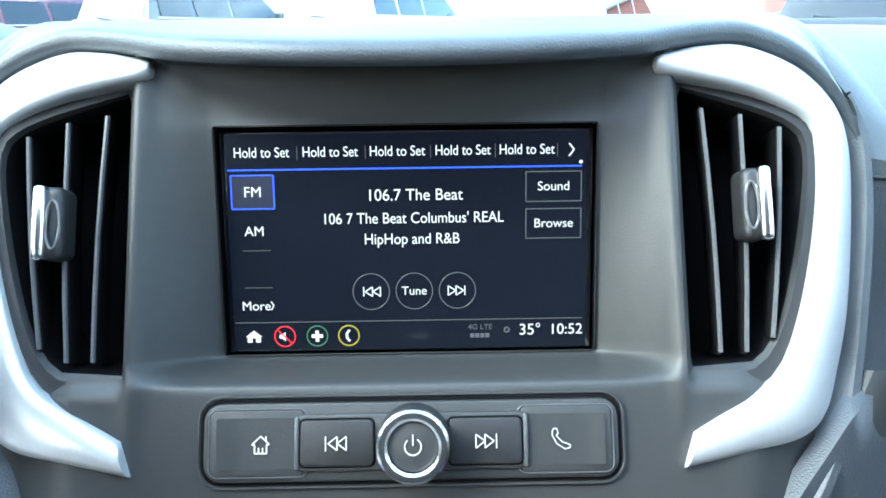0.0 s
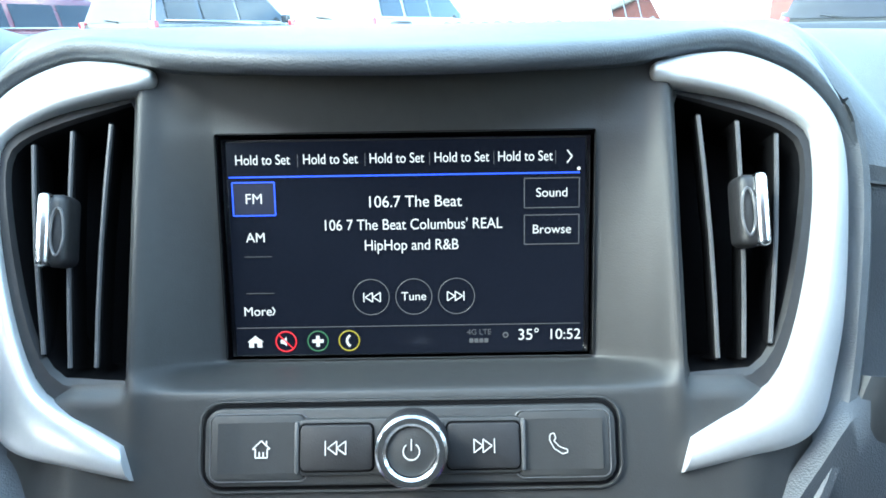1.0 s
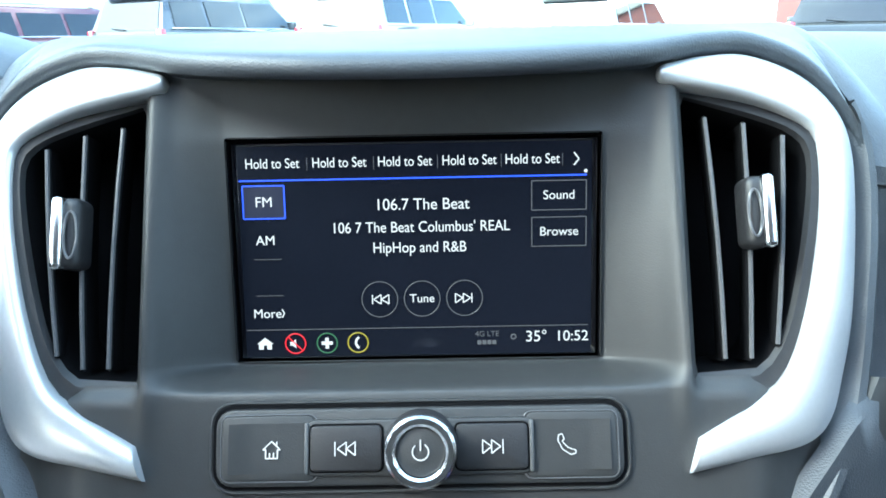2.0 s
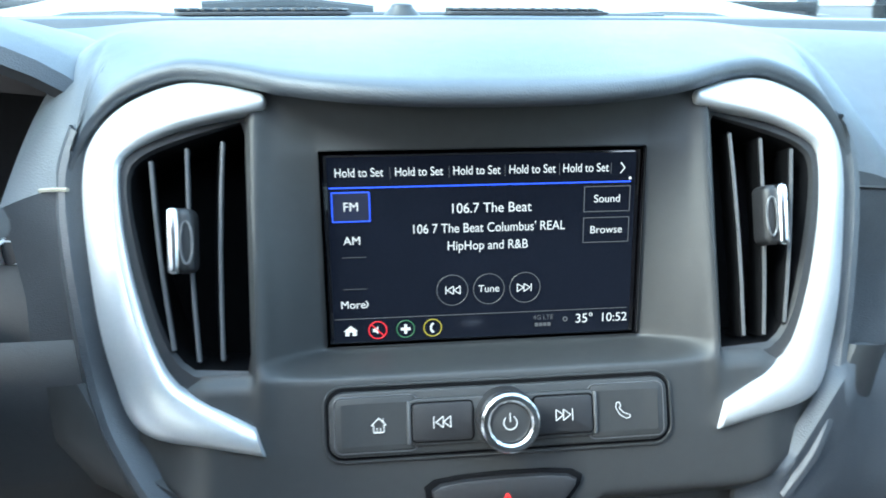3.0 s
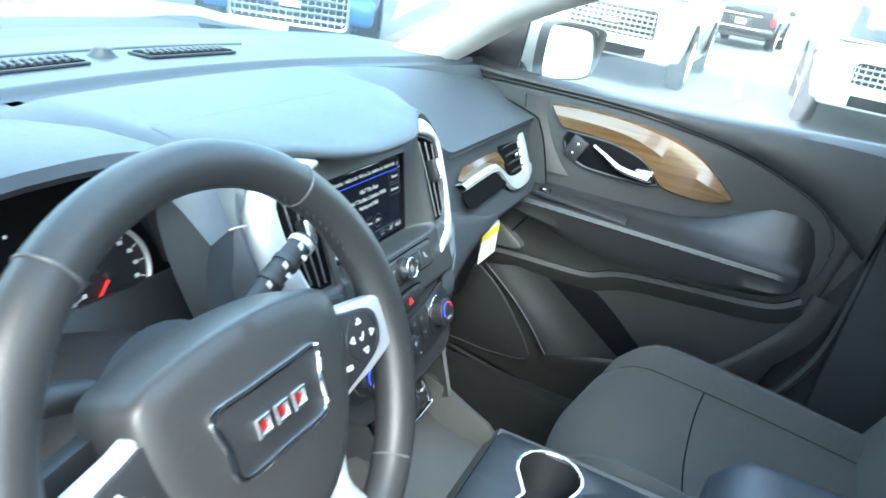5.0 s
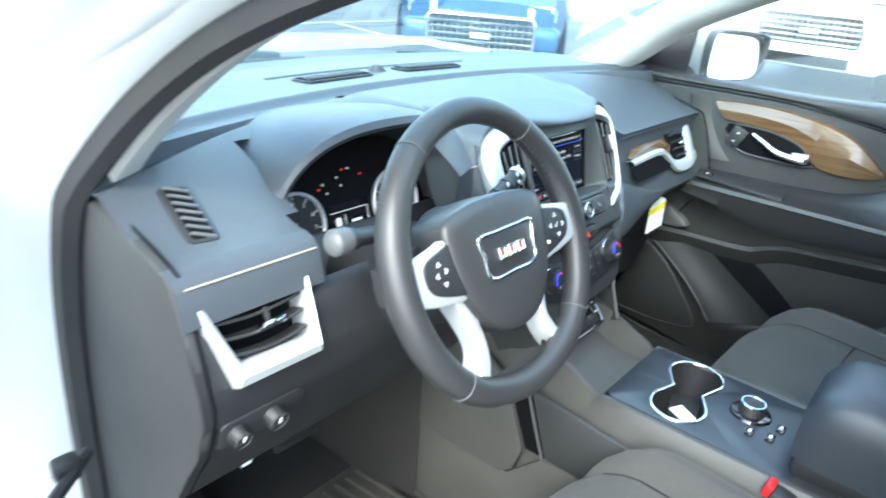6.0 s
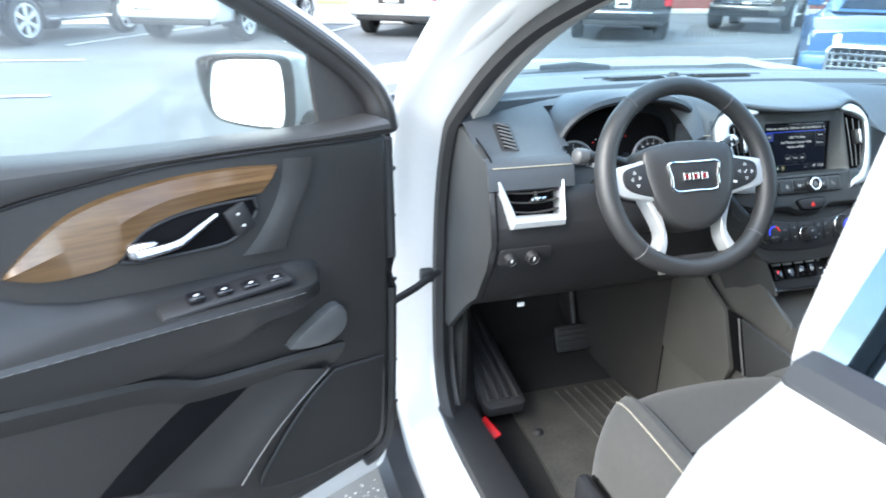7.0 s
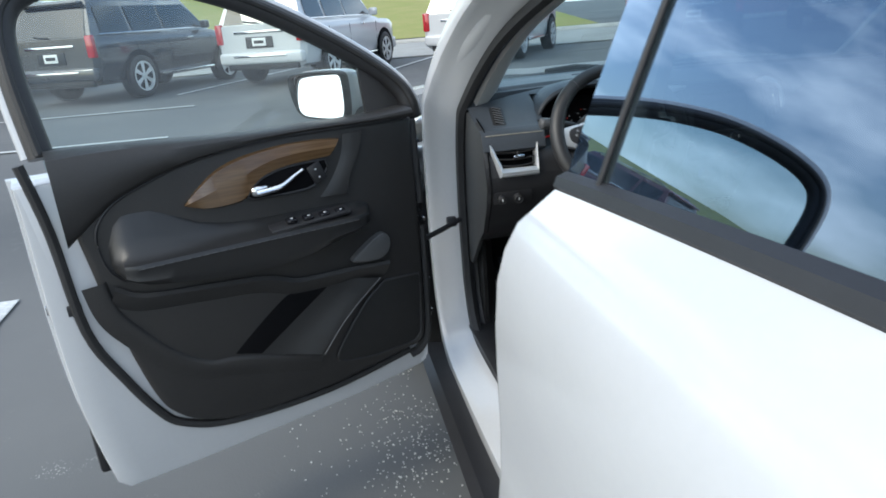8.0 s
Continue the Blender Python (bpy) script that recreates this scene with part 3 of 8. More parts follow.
zs = [1.10 + 0.04 * i for i in range(12)]
g = part("window_glass", loft([[side_glass(-0.609 - 0.050 * i - 0.10 * (z - 1.1), z) for z in zs] for i in range(13)]), TINT_GLASS, rear_door, "dark tinted side glass reflecting the sky")
part("pillar_cap", thick(loft([[side_glass(y - 0.10 * (z - 1.1), z) for z in zs] for y in (-0.484, -0.54, -0.601)]), 0.004), TINT_GLASS, rear_door, "gloss black pillar cap")
bar_pts = [Vector(side_glass(-0.605 - 0.10 * (z - 1.1), z)) + Vector((-0.004, 0, 0)) for z in zs]
part("glass_run", tube(bar_pts, 0.0065, 8, flat=0.7), RUBBER, rear_door, "black glass run channel")
part("roof_rail_trim", tube([side_glass(y, 1.555) for y in (-0.5, -0.8, -1.1, -1.4)], 0.02, 8), BLACKP, rear_door)
part("inner_panel", thick(loft([[(-0.70, y, z) for z in (0.42, 0.8, 1.08)] for y in (-0.55, -1.3)]), 0.03), TRIMD, rear_door, "dark inner door panel")
part("rear_glass_inner", rbox(1.2, 0.02, 0.5, 0.004, pose(0, -2.18, 1.25)), CAR_GLASS, car)


# ---------------------------------------------------------------- front doors
def along(steps, u):
    """The height at u on a smooth line through a few (u, z) steps."""
    for (a, p), (b, q) in zip(steps, steps[1:]):
        if u <= b:
            t = max(0.0, (u - a) / (b - a))
            return p + (q - p) * t
    return steps[-1][1]


def front_door(name, label, m, s, glass):
    """A front door. Local ways: u from the hinge to the rear, n into the cabin, z up. s mirrors n for the far side."""
    root = thing(name, label, "car door", m)
    at = lambda u, n, z: Vector((u, s * n, z))
    flatm = lambda n, sign=1: Matrix(((1, 0, 0, 0), (0, 0, s, s * n), (0, 1, 0, 0), (0, 0, 0, 1)))

    shell = spline([(0.075, 1.07), (0.072, 0.80), (0.080, 0.42), (0.100, 0.36)], 4) + spline([(0.30, 0.335), (0.70, 0.312), (0.93, 0.305)], 4) + spline([(0.955, 0.33), (0.985, 0.53), (0.995, 0.75), (0.995, 1.0), (0.998, 1.075)], 4)
    part("door_shell", prism(shell, 0.115, flatm(-0.15), 0.012), WHITE if s > 0 else BLACKP, root, "white painted door shell" if s > 0 else "dark door edge")
    part("door_skin", prism([(q[0] * 1.012, q[1]) for q in shell], 0.022, flatm(-0.172), 0.004), WHITE, root)
    panel = spline([(0.084, 1.10), (0.084, 0.80), (0.094, 0.50), (0.125, 0.447)], 4) + spline([(0.38, 0.41), (0.60, 0.405), (0.72, 0.43), (0.79, 0.475), (0.83, 0.55), (0.875, 0.75), (0.905, 0.95), (0.925, 1.06)], 4) + [Vector((0.60, 1.106)), Vector((0.30, 1.106))]
    part("trim_panel", prism(panel, 0.036, flatm(-0.035), 0.014, segs=3), TRIMD, root, "dark grained door trim panel")
    # upper pad along the window, its lower edge sweeping down to the rear
    pad = []
    for u in [0.085 + 0.029 * i for i in range(30)]:
        low = along([(0.0, 1.100), (0.38, 1.104), (0.49, 1.100), (0.646, 1.080), (0.735, 1.055), (0.82, 1.020), (0.88, 0.975), (0.93, 0.935)], u)
        top = 1.118 + 0.022 * smooth01((u - 0.45) / 0.5) + 0.012 * smooth01((0.25 - u) / 0.25)
        h = top - low
        k = min(1.0, h / 0.05)
        pad.append([at(u, 0.000, low), at(u, 0.002 + 0.006 * k, low + 0.03 * h), at(u, 0.004 + 0.012 * k, low + 0.14 * h), at(u, 0.006 + 0.014 * k, low + 0.45 * h), at(u, 0.005 + 0.011 * k, low + 0.75 * h), at(u, 0.002, low + 0.93 * h), at(u, -0.03, top), at(u, -0.08, top - 0.003)])
    part("window_pad", loft(pad), TRIMD, root, "soft dark upper pad")
    # swept accent line
    part("accent_line", tube([at(q[0], 0.003, q[1]) for q in spline([(0.10, 1.100), (0.38, 1.102), (0.49, 1.098), (0.646, 1.078), (0.735, 1.053), (0.82, 1.018), (0.862, 0.975), (0.872, 0.93), (0.862, 0.875), (0.835, 0.838)], 5)], 0.0032, 6), BLACKP, root)
    # wood band round the handle
    upper = spline([(0.682, 0.985), (0.640, 1.022), (0.600, 1.050), (0.555, 1.067), (0.500, 1.077), (0.438, 1.083), (0.36, 1.083), (0.294, 1.077)], 6)
    lower = spline([(0.682, 0.983), (0.640, 0.966), (0.592, 0.962), (0.546, 0.969), (0.524, 0.996), (0.490, 1.018), (0.434, 1.031), (0.328, 1.037)], 6)
    band = [[at(p[0], 0.001, p[1]), at(p.lerp(q, 0.05)[0], 0.008, p.lerp(q, 0.05)[1]), at(p.lerp(q, 0.45)[0], 0.015, p.lerp(q, 0.45)[1]), at(p.lerp(q, 0.94)[0], 0.012, p.lerp(q, 0.94)[1]), at(q[0], 0.001, q[1])] for p, q in zip(upper, lower)]
    part("wood_band", loft(band), WOOD, root, "glossy brown wood band", crease=16)
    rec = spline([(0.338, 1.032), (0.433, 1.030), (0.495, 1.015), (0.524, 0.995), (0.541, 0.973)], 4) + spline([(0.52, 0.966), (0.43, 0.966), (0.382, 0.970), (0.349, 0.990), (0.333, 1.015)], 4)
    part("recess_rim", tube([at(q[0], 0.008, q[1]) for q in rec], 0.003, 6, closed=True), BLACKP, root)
    # flat near-black plate: the shade of the handle recess in its colour
    part("handle_shade", prism(rec, 0.006, flatm(0.002), 0.003), DARK, root, "handle recess, its shade a flat dark plate")
    hp = spline([(0.401, 0.014, 1.018), (0.429, 0.020, 1.006), (0.466, 0.024, 0.989), (0.520, 0.020, 0.983)], 5)
    handle = part("door_handle", tube([at(*q) for q in hp], [0.006 + 0.007 * (i / (len(hp) - 1)) ** 1.5 for i in range(len(hp))], 12, flat=0.75), CHROME, root, "chrome door handle")
    part("handle_boss", rbox(0.044, 0.022, 0.026, 0.010, Matrix.Translation(at(0.510, 0.013, 0.986)), 3), CHROME, handle)
    part("lock_switch", rbox(0.036, 0.010, 0.048, 0.006, Matrix.Translation(at(0.364, 0.010, 1.003)) @ pose(0, 0, 0, 0, 24, 0)), BLACKP, root, "black lock switch")
    for dz in (-0.010, 0.010):
        part("lock_mark", rbox(0.004, 0.002, 0.004, 0.001, Matrix.Translation(at(0.364 + 0.4 * dz, 0.0155, 1.003 + dz))), PRINT, root)
    # fin between the wood band and the front of the panel
    fin = [[at(u0, 0.002, z), at(u0 - 0.25 * w, 0.006, z), at(u0 - 0.55 * w, 0.010, z), at(u0 - 0.90 * w, 0.012, z), at(u0 - w, 0.002, z)] for u0, z, w in spline([(0.283, 1.085, 0.052), (0.290, 1.045, 0.050), (0.308, 1.005, 0.046), (0.335, 0.965, 0.056), (0.362, 0.938, 0.078)], 5)]
    part("trim_fin", loft(fin), DOORPAD, root, "smooth dark fin")
    # arm rest: a dished pad that rises at the rear, with a piped front edge
    arm = []
    for i in range(33):
        t = i / 32
        u = 0.235 + 0.618 * t
        e = min(1.0, max(0.06, math.sqrt(max(0.0, 1 - max(0.0, (t - 0.93) / 0.07) ** 2)) * math.sqrt(max(0.0, 1 - max(0.0, (0.12 - t) / 0.12) ** 2))))
        top = along([(0.23, 0.912), (0.50, 0.917), (0.60, 0.924), (0.66, 0.941), (0.713, 0.968), (0.755, 0.988), (0.808, 0.990), (0.86, 0.965)], u)
        low = along([(0.23, 0.855), (0.332, 0.836), (0.422, 0.812), (0.507, 0.802), (0.60, 0.806), (0.70, 0.817), (0.79, 0.832), (0.86, 0.860)], u)
        mid = 0.885
        zz = lambda z: mid + (z - mid) * (0.45 + 0.55 * e)
        d = 0.074 * e
        fall = top - 0.893
        arm.append([at(u, 0.0, zz(top)), at(u, 0.10 * d, zz(top - 0.10 * fall)), at(u, 0.26 * d, zz(top - 0.52 * fall)), at(u, 0.52 * d, zz(top - 0.86 * fall)), at(u, 0.80 * d, zz(0.892)), at(u, 0.95 * d, zz(0.889)), at(u, d, zz(0.881)), at(u, 0.96 * d, zz(0.871)), at(u, 1.0 * d, zz(0.5 * 0.871 + 0.5 * low)), at(u, 0.86 * d, zz(low + 0.007)), at(u, 0.55 * d, zz(low)), at(u, 0.0, zz(low - 0.004))])
    part("arm_rest", loft(arm), DOORPAD, root, "padded black arm rest")
    for k in range(6, 60):
        row = [a[6].lerp(b[6], 0.5 * (k % 2)) for a, b in zip(arm, arm[1:] + arm[-1:])]
        p, q = row[k // 2], row[k // 2].lerp(arm[k // 2 + 1][6], 0.5)
        part("stitch", tube([p + Vector((0, s * 0.0008, 0)), p.lerp(q, 0.8) + Vector((0, s * 0.0008, 0))], 0.0007, 4), EDGE, root)
    bank = part("switch_bank", rbox(0.205, 0.046, 0.010, 0.005, Matrix.Translation(at(0.408, 0.040, 0.900)) @ pose(0, 0, 0, -10 * s, 3, 0)), BLACKP, root, "black switch bank")
    for i in range(4 if s > 0 else 1):
        part("window_switch", rbox(0.026, 0.020, 0.012, 0.004, Matrix.Translation(at(0.330 + 0.042 * i, 0.046, 0.905 + 0.001 * i)) @ pose(0, 0, 0, -14 * s, 0, 0)), GLOSSB, bank)
        part("switch_mark", rbox(0.006, 0.003, 0.001, 0.0, Matrix.Translation(at(0.330 + 0.042 * i, 0.051, 0.9115 + 0.001 * i)) @ pose(0, 0, 0, -14 * s, 0, 0)), PRINT, bank)
    # pull cup
    cup = spline([(0.192, 0.768), (0.194, 0.803), (0.220, 0.812), (0.288, 0.772), (0.299, 0.752), (0.228, 0.744)], 3, True)
    part("pull_cup", prism(cup, 0.022, flatm(0.002), 0.008), PULLGREY, root, "grey pull cup")
    # lower sweep and map pocket
    sweep = [[at(q[0], 0.002, q[1]), at(q[0] + 0.002, 0.012, q[1] + 0.003), at(q[0] + 0.006, 0.017, q[1] - 0.006), at(q[0] + 0.012, 0.013, q[1] - 0.020), at(q[0] + 0.02, 0.002, q[1] - 0.040)] for q in spline([(0.855, 0.835), (0.80, 0.803), (0.66, 0.787), (0.54, 0.774), (0.49, 0.760), (0.45, 0.744), (0.36, 0.738), (0.28, 0.735), (0.19, 0.727)], 5)]
    part("trim_sweep", loft(sweep), TRIMD, root, "moulded ridge below the arm rest")
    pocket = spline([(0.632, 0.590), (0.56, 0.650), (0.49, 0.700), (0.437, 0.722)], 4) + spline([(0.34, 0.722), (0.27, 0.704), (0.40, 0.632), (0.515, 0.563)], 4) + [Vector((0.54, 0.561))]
    # no hollow here: a thin near-black plate paints the pocket's shade
    part("pocket_shade", prism(pocket, 0.003, flatm(0.0), 0.001), DARK, root, "map pocket mouth, its deep shade a flat dark plate")
    # the scooped pocket front rises from the mouth to a highlight-coloured rim beside the speaker
    scoop = []
    for i in range(17):
        t = i / 16
        a, b = Vector((0.575, 0.567)).lerp(Vector((0.350, 0.717)), t), Vector((0.410, 0.525)).lerp(Vector((0.226, 0.690)), t)
        b += Vector((0.012, 0.004)) * math.sin(math.pi * t)
        top = 0.026 - 0.010 * t
        scoop.append([at(*(lambda q: (q[0], top * w + 0.0035, q[1]))(a.lerp(b, f))) for f, w in ((0.0, 0.0), (0.15, 0.04), (0.35, 0.16), (0.55, 0.40), (0.75, 0.72), (0.90, 0.95), (0.97, 1.0), (1.0, 0.9))] + [at(b[0] - 0.006, 0.004, b[1] - 0.004)])
    part("pocket_front", loft(scoop), DOORPAD, root, "scooped map pocket front")
    part("pocket_foot", loft([[q, Vector((q[0], s * 0.002, q[2] - 0.004))] for q in scoop[0]]), TRIMD, root)
    part("pocket_rim", tube([r[6] for r in scoop], 0.0018, 8), EDGE, root, "pocket rim coloured as a highlight")
    # bowl below the arm rest: its lower rim stands proud of the panel
    bowl = spline([(0.872, 0.850), (0.858, 0.775), (0.818, 0.712), (0.760, 0.640), (0.692, 0.594), (0.632, 0.584), (0.53, 0.556), (0.408, 0.520)], 5)
    lip = []
    for i, q in enumerate(bowl):
        d = (bowl[min(i + 1, len(bowl) - 1)] - bowl[max(i - 1, 0)]).normalized()
        out = Vector((-d.y, d.x))
        out = out if out.dot(q - Vector((0.55, 0.75))) > 0 else -out
        lip.append([at(q[0] + out[0] * k, h, q[1] + out[1] * k) for k, h in ((0.0, 0.001), (0.004, 0.006), (0.012, 0.0085), (0.030, 0.006), (0.052, 0.001))])
    part("lower_ridge", loft(lip), TRIMD, root, "moulded ridge round the bowl")
    spk = spline([(0.104, 0.668), (0.108, 0.56), (0.118, 0.485), (0.15, 0.465)], 3) + spline([(0.26, 0.462), (0.35, 0.474), (0.372, 0.495), (0.33, 0.560), (0.27, 0.630), (0.212, 0.674)], 3)
    part("speaker_grille", prism(spk, 0.006, flatm(0.0), 0.003), GRILLEF, root, "dark speaker grille")
    part("speaker_rim", tube([at(q[0], 0.005, q[1]) for q in spk], 0.0028, 6, closed=True), BLACKP, root, "dark speaker grille rim")
    # window frame, glass and seals
    frame_path = [(0.035, 1.085), (0.062, 1.165), (0.15, 1.245), (0.29, 1.335), (0.437, 1.41), (0.60, 1.462), (0.76, 1.475), (0.88, 1.455), (0.935, 1.40), (0.945, 1.29), (0.930, 1.12)]
    fp = spline(frame_path, 6)
    lean = lambda z: -0.085 - 0.30 * max(0, z - 1.12)
    part("window_frame", tube([at(q[0], lean(q[1]), q[1]) for q in fp], 0.026, 10, flat=0.95, up=(0, 1, 0)), BLACKP, root, "black window frame")
    part("frame_seal", tube([at(q[0] * 1.0 + 0.004, lean(q[1]) + 0.026, q[1] + 0.010) for q in fp], 0.009, 8, up=(0, 1, 0)), RUBBER, root, "black rubber frame seal")
    part("frame_skin", tube([at(0.505 + (q[0] - 0.505) * 1.045, lean(q[1]) - 0.014, 1.1 + (q[1] - 1.1) * 1.06) for q in fp], 0.020, 10, flat=0.7, up=(0, 1, 0)), WHITE, root, "white outer window frame")
    gl = part("window_glass", loft([[at(q0[0] + (q1[0] - q0[0]) * t, lean(q0[1] + (q1[1] - q0[1]) * t) - 0.01, q0[1] + (q1[1] - q0[1]) * t) for t in (0, 0.5, 1)] for q0, q1 in (((0.06 + 0.87 * i / 16, 1.09), Vector(max(fp, key=lambda f: -abs(f[0] - (0.06 + 0.87 * i / 16)) + 0.2 * f[1]))) for i in range(17))]), glass, root, "clear side glass")
    gl.visible_shadow = False
    part("edge_seal", tube([at(q[0], -0.030, q[1]) for q in spline([(0.14, 0.425), (0.40, 0.388), (0.66, 0.395), (0.78, 0.435), (0.83, 0.49), (0.885, 0.60), (0.935, 0.735), (0.952, 0.97), (0.975, 1.12)], 5)], 0.011, 8), RUBBER, root, "black rubber edge seal")
    part("corner_sail", thick(loft([[at(0.055, lean(1.1), 1.09), at(0.06, lean(1.16), 1.165)], [at(0.12, -0.07, 1.09), at(0.12, lean(1.22), 1.222)], [at(0.176, -0.07, 1.09), at(0.168, lean(1.255), 1.258)]]), 0.012), TRIMD, root, "dark mirror sail cover")
    latch = part("latch", rbox(0.008, 0.030, 0.045, 0.003, Matrix.Translation(at(0.993, -0.08, 0.79))), BLACKP, root, "black door latch")
    part("latch_slot", rbox(0.004, 0.014, 0.022, 0.002, Matrix.Translation(at(0.9985, -0.075, 0.79))), CHROME, latch)
    part("latch_face", rbox(0.030, 0.006, 0.026, 0.003, Matrix.Translation(at(0.945, -0.033, 0.79))), BLACKP, root)
    # outside mirror, turned out towards the rear
    mo = at(0.255, -0.20, 1.160)
    mx, mn = at(0.50, -0.866, 0), at(0.866, 0.50, 0)
    face = spline([(-0.088, -0.050), (-0.060, -0.062), (0.030, -0.060), (0.070, -0.048), (0.090, -0.010), (0.098, 0.036), (0.085, 0.058), (0.0, 0.066), (-0.070, 0.064), (-0.090, 0.040)], 5, True)
    lay = lambda k, d, dx=0.0: [mo + mx * (q[0] * k + dx) + Vector((0, 0, q[1] * k)) + mn * d for q in face]
    mirror = part("side_mirror", loft([lay(1.0, -0.022), lay(1.02, -0.045), lay(0.97, -0.075), lay(0.82, -0.105, -0.008), lay(0.52, -0.122, -0.015), lay(0.05, -0.126, -0.015)], closed=True), WHITE, root, "white outside mirror housing")
    part("mirror_rim", loft([lay(1.0, -0.022), lay(1.0, 0.004), lay(0.97, 0.008), lay(0.92, 0.004), lay(0.90, -0.006)], closed=True), BLACKP, mirror, "black mirror rim")
    tip = lambda k: [mo + mx * q[0] * k + Vector((0, 0, q[1] * k)) + mn * (-0.006 - 0.22 * q[1] * k) for q in face]
    part("mirror_glass", loft([tip(0.905), tip(0.5), tip(0.02)], closed=True), MIRROR, mirror, "bright mirror glass")
    part("mirror_foot", tube([at(0.13, -0.10, 1.100), at(0.15, -0.15, 1.105), at(0.19, -0.22, 1.115)], [0.034, 0.030, 0.034], 10, flat=0.6), BLACKP, mirror, "black mirror foot")
    # seal and hardware at the hinge side, cladding at the foot
    part("front_seal", tube([at(u, -0.018, z) for u, z in spline([(0.078, 1.09), (0.072, 0.80), (0.080, 0.50), (0.105, 0.43), (0.14, 0.415)], 5)], 0.013, 8), RUBBER, root, "black hinge side seal")
    for z, h in ((1.02, 0.03), (0.93, 0.05), (0.80, 0.03), (0.62, 0.045), (0.52, 0.02)):
        part("hinge_bracket", rbox(0.016, 0.030, h, 0.004, Matrix.Translation(at(0.066, -0.040, z))), SILVERP, root, "grey hinge bracket")
        part("hinge_bolt", cyl(0.006, 0.005, 0.006, 10, Matrix.Translation(at(0.062, -0.022, z + 0.012)) @ pose(0, 0, 0, -90 * s)), CHROME, root)
    part("door_cladding", rbox(0.86, 0.03, 0.10, 0.012, Matrix.Translation(at(0.545, -0.182, 0.345)) @ pose(0, 0, 0, 0, -2, 0)), BLACKP, root, "black lower cladding")
    part("cladding_end", rbox(0.030, 0.045, 0.135, 0.010, Matrix.Translation(at(0.972, -0.170, 0.365))), BLACKP, root)
    part("bottom_fold", tube([at(q[0], -0.036, q[1] + 0.012) for q in shell[4:13]], 0.006, 6), WHITE, root)
    return root


driver_door = front_door("driver_door", "open white driver's door with dark trim and wood band", axes((-0.80, 0.369, 0), (-0.9403, -0.3404, 0), (0.3404, -0.9403, 0)), 1, CABIN_GLASS)
passenger_door = front_door("passenger_door", "shut white passenger door with dark trim and wood band", axes((0.70, 0.60, 0), (0, -1, 0), (1, 0, 0)), -1, CABIN_GLASS)

strap = part("check_strap", tube([(-0.735, 0.49, 0.758), (-0.80, 0.44, 0.75), (-0.88, 0.40, 0.735)], 0.008, 8), BLACKP, driver_door, "black door check strap")
strap.matrix_parent_inverse = driver_door.matrix_world.inverted()
head = part("strap_head", rbox(0.03, 0.024, 0.03, 0.006, pose(-0.765, 0.478, 0.758)), BLACKP, strap)

# ---------------------------------------------------------------- dashboard
dash = thing("dashboard", "charcoal soft-touch dashboard with silver trim", "dashboard")
FACE = axes((0, 0.258, 0.954), (1, 0, 0), (0, 0.4066, 0.9136))   # the leaning face of the centre stack: x across, y up it, z out of it


# edge of the padded hood over the display, from its middle down to the side of the stack, on the stack's face
HOOD_EDGE = spline([(0.0, 0.162, 0.033), (0.040, 0.163, 0.032), (0.072, 0.167, 0.026), (0.096, 0.1725, 0.016), (0.115, 0.179, 0.006), (0.132, 0.184, -0.002), (0.154, 0.1865, -0.009), (0.180, 0.1785, -0.015), (0.197, 0.163, -0.019), (0.206, 0.146, -0.023), (0.2095, 0.125, -0.026)], 5)


def hood_edge(ax):
    """Where the hood's edge lies in depth and height at a distance from the middle."""
    for p, q in zip(HOOD_EDGE, HOOD_EDGE[1:]):
        if ax <= q.x:
            break
    t = min(max((ax - p.x) / max(q.x - p.x, 1e-6), 0.0), 1.0)
    w = FACE @ p.lerp(q, t)
    return w.y, w.z


def dash_z(x, y):
    """Height of the dash top. It slopes down to the rear edge, but for the hood over the display."""
    ax = abs(x)
    fold = 0.622 - 0.27 * x * x
    base = 1.130 - 0.045 * max(0, y - fold) - 0.011 * smooth01((0.026 - abs(y - fold + 0.010)) / 0.013)
    low = 1.043
    side = low + (base - 0.004 - low) * smooth01((y - 0.335) / 0.25) ** 0.8
    z = side if y < fold - 0.02 else base
    if y >= fold or ax > 0.30:
        return z
    crown = base
    if y < 0.445:
        yl, zl = hood_edge(ax)
        t = min(max((y - yl) / (0.445 - yl), 0.0), 1.0)
        crown = zl + 0.004 + (1.130 - zl - 0.004) * (1 - (1 - t) ** 2) - (0.004 if ax < 0.199 else 0.0)
    return z + (crown - z) * smooth01((0.285 - ax) / 0.075)


def dash_edge(x):
    return 0.335 + 0.09 * smooth01((0.203 - abs(x)) / 0.006)


def dash_patch(x0, x1, n, rear=None):
    rows = []
    for i in range(n + 1):
        x = x0 + (x1 - x0) * i / n
        yf = 0.965 - 0.33 * x * x
        yr = dash_edge(x) if rear is None else rear
        f0, f1 = 0.582 - 0.27 * x * x, 0.642 - 0.27 * x * x   # closer rows across the fold
        ys = [yr + (f0 - yr) * j / 28 for j in range(28)] + [f0 + (f1 - f0) * j / 24 for j in range(24)] + [f1 + (yf - f1) * j / 14 for j in range(15)]
        rows.append([(x, y, dash_z(x, y)) for y in ys])
    return loft(rows)


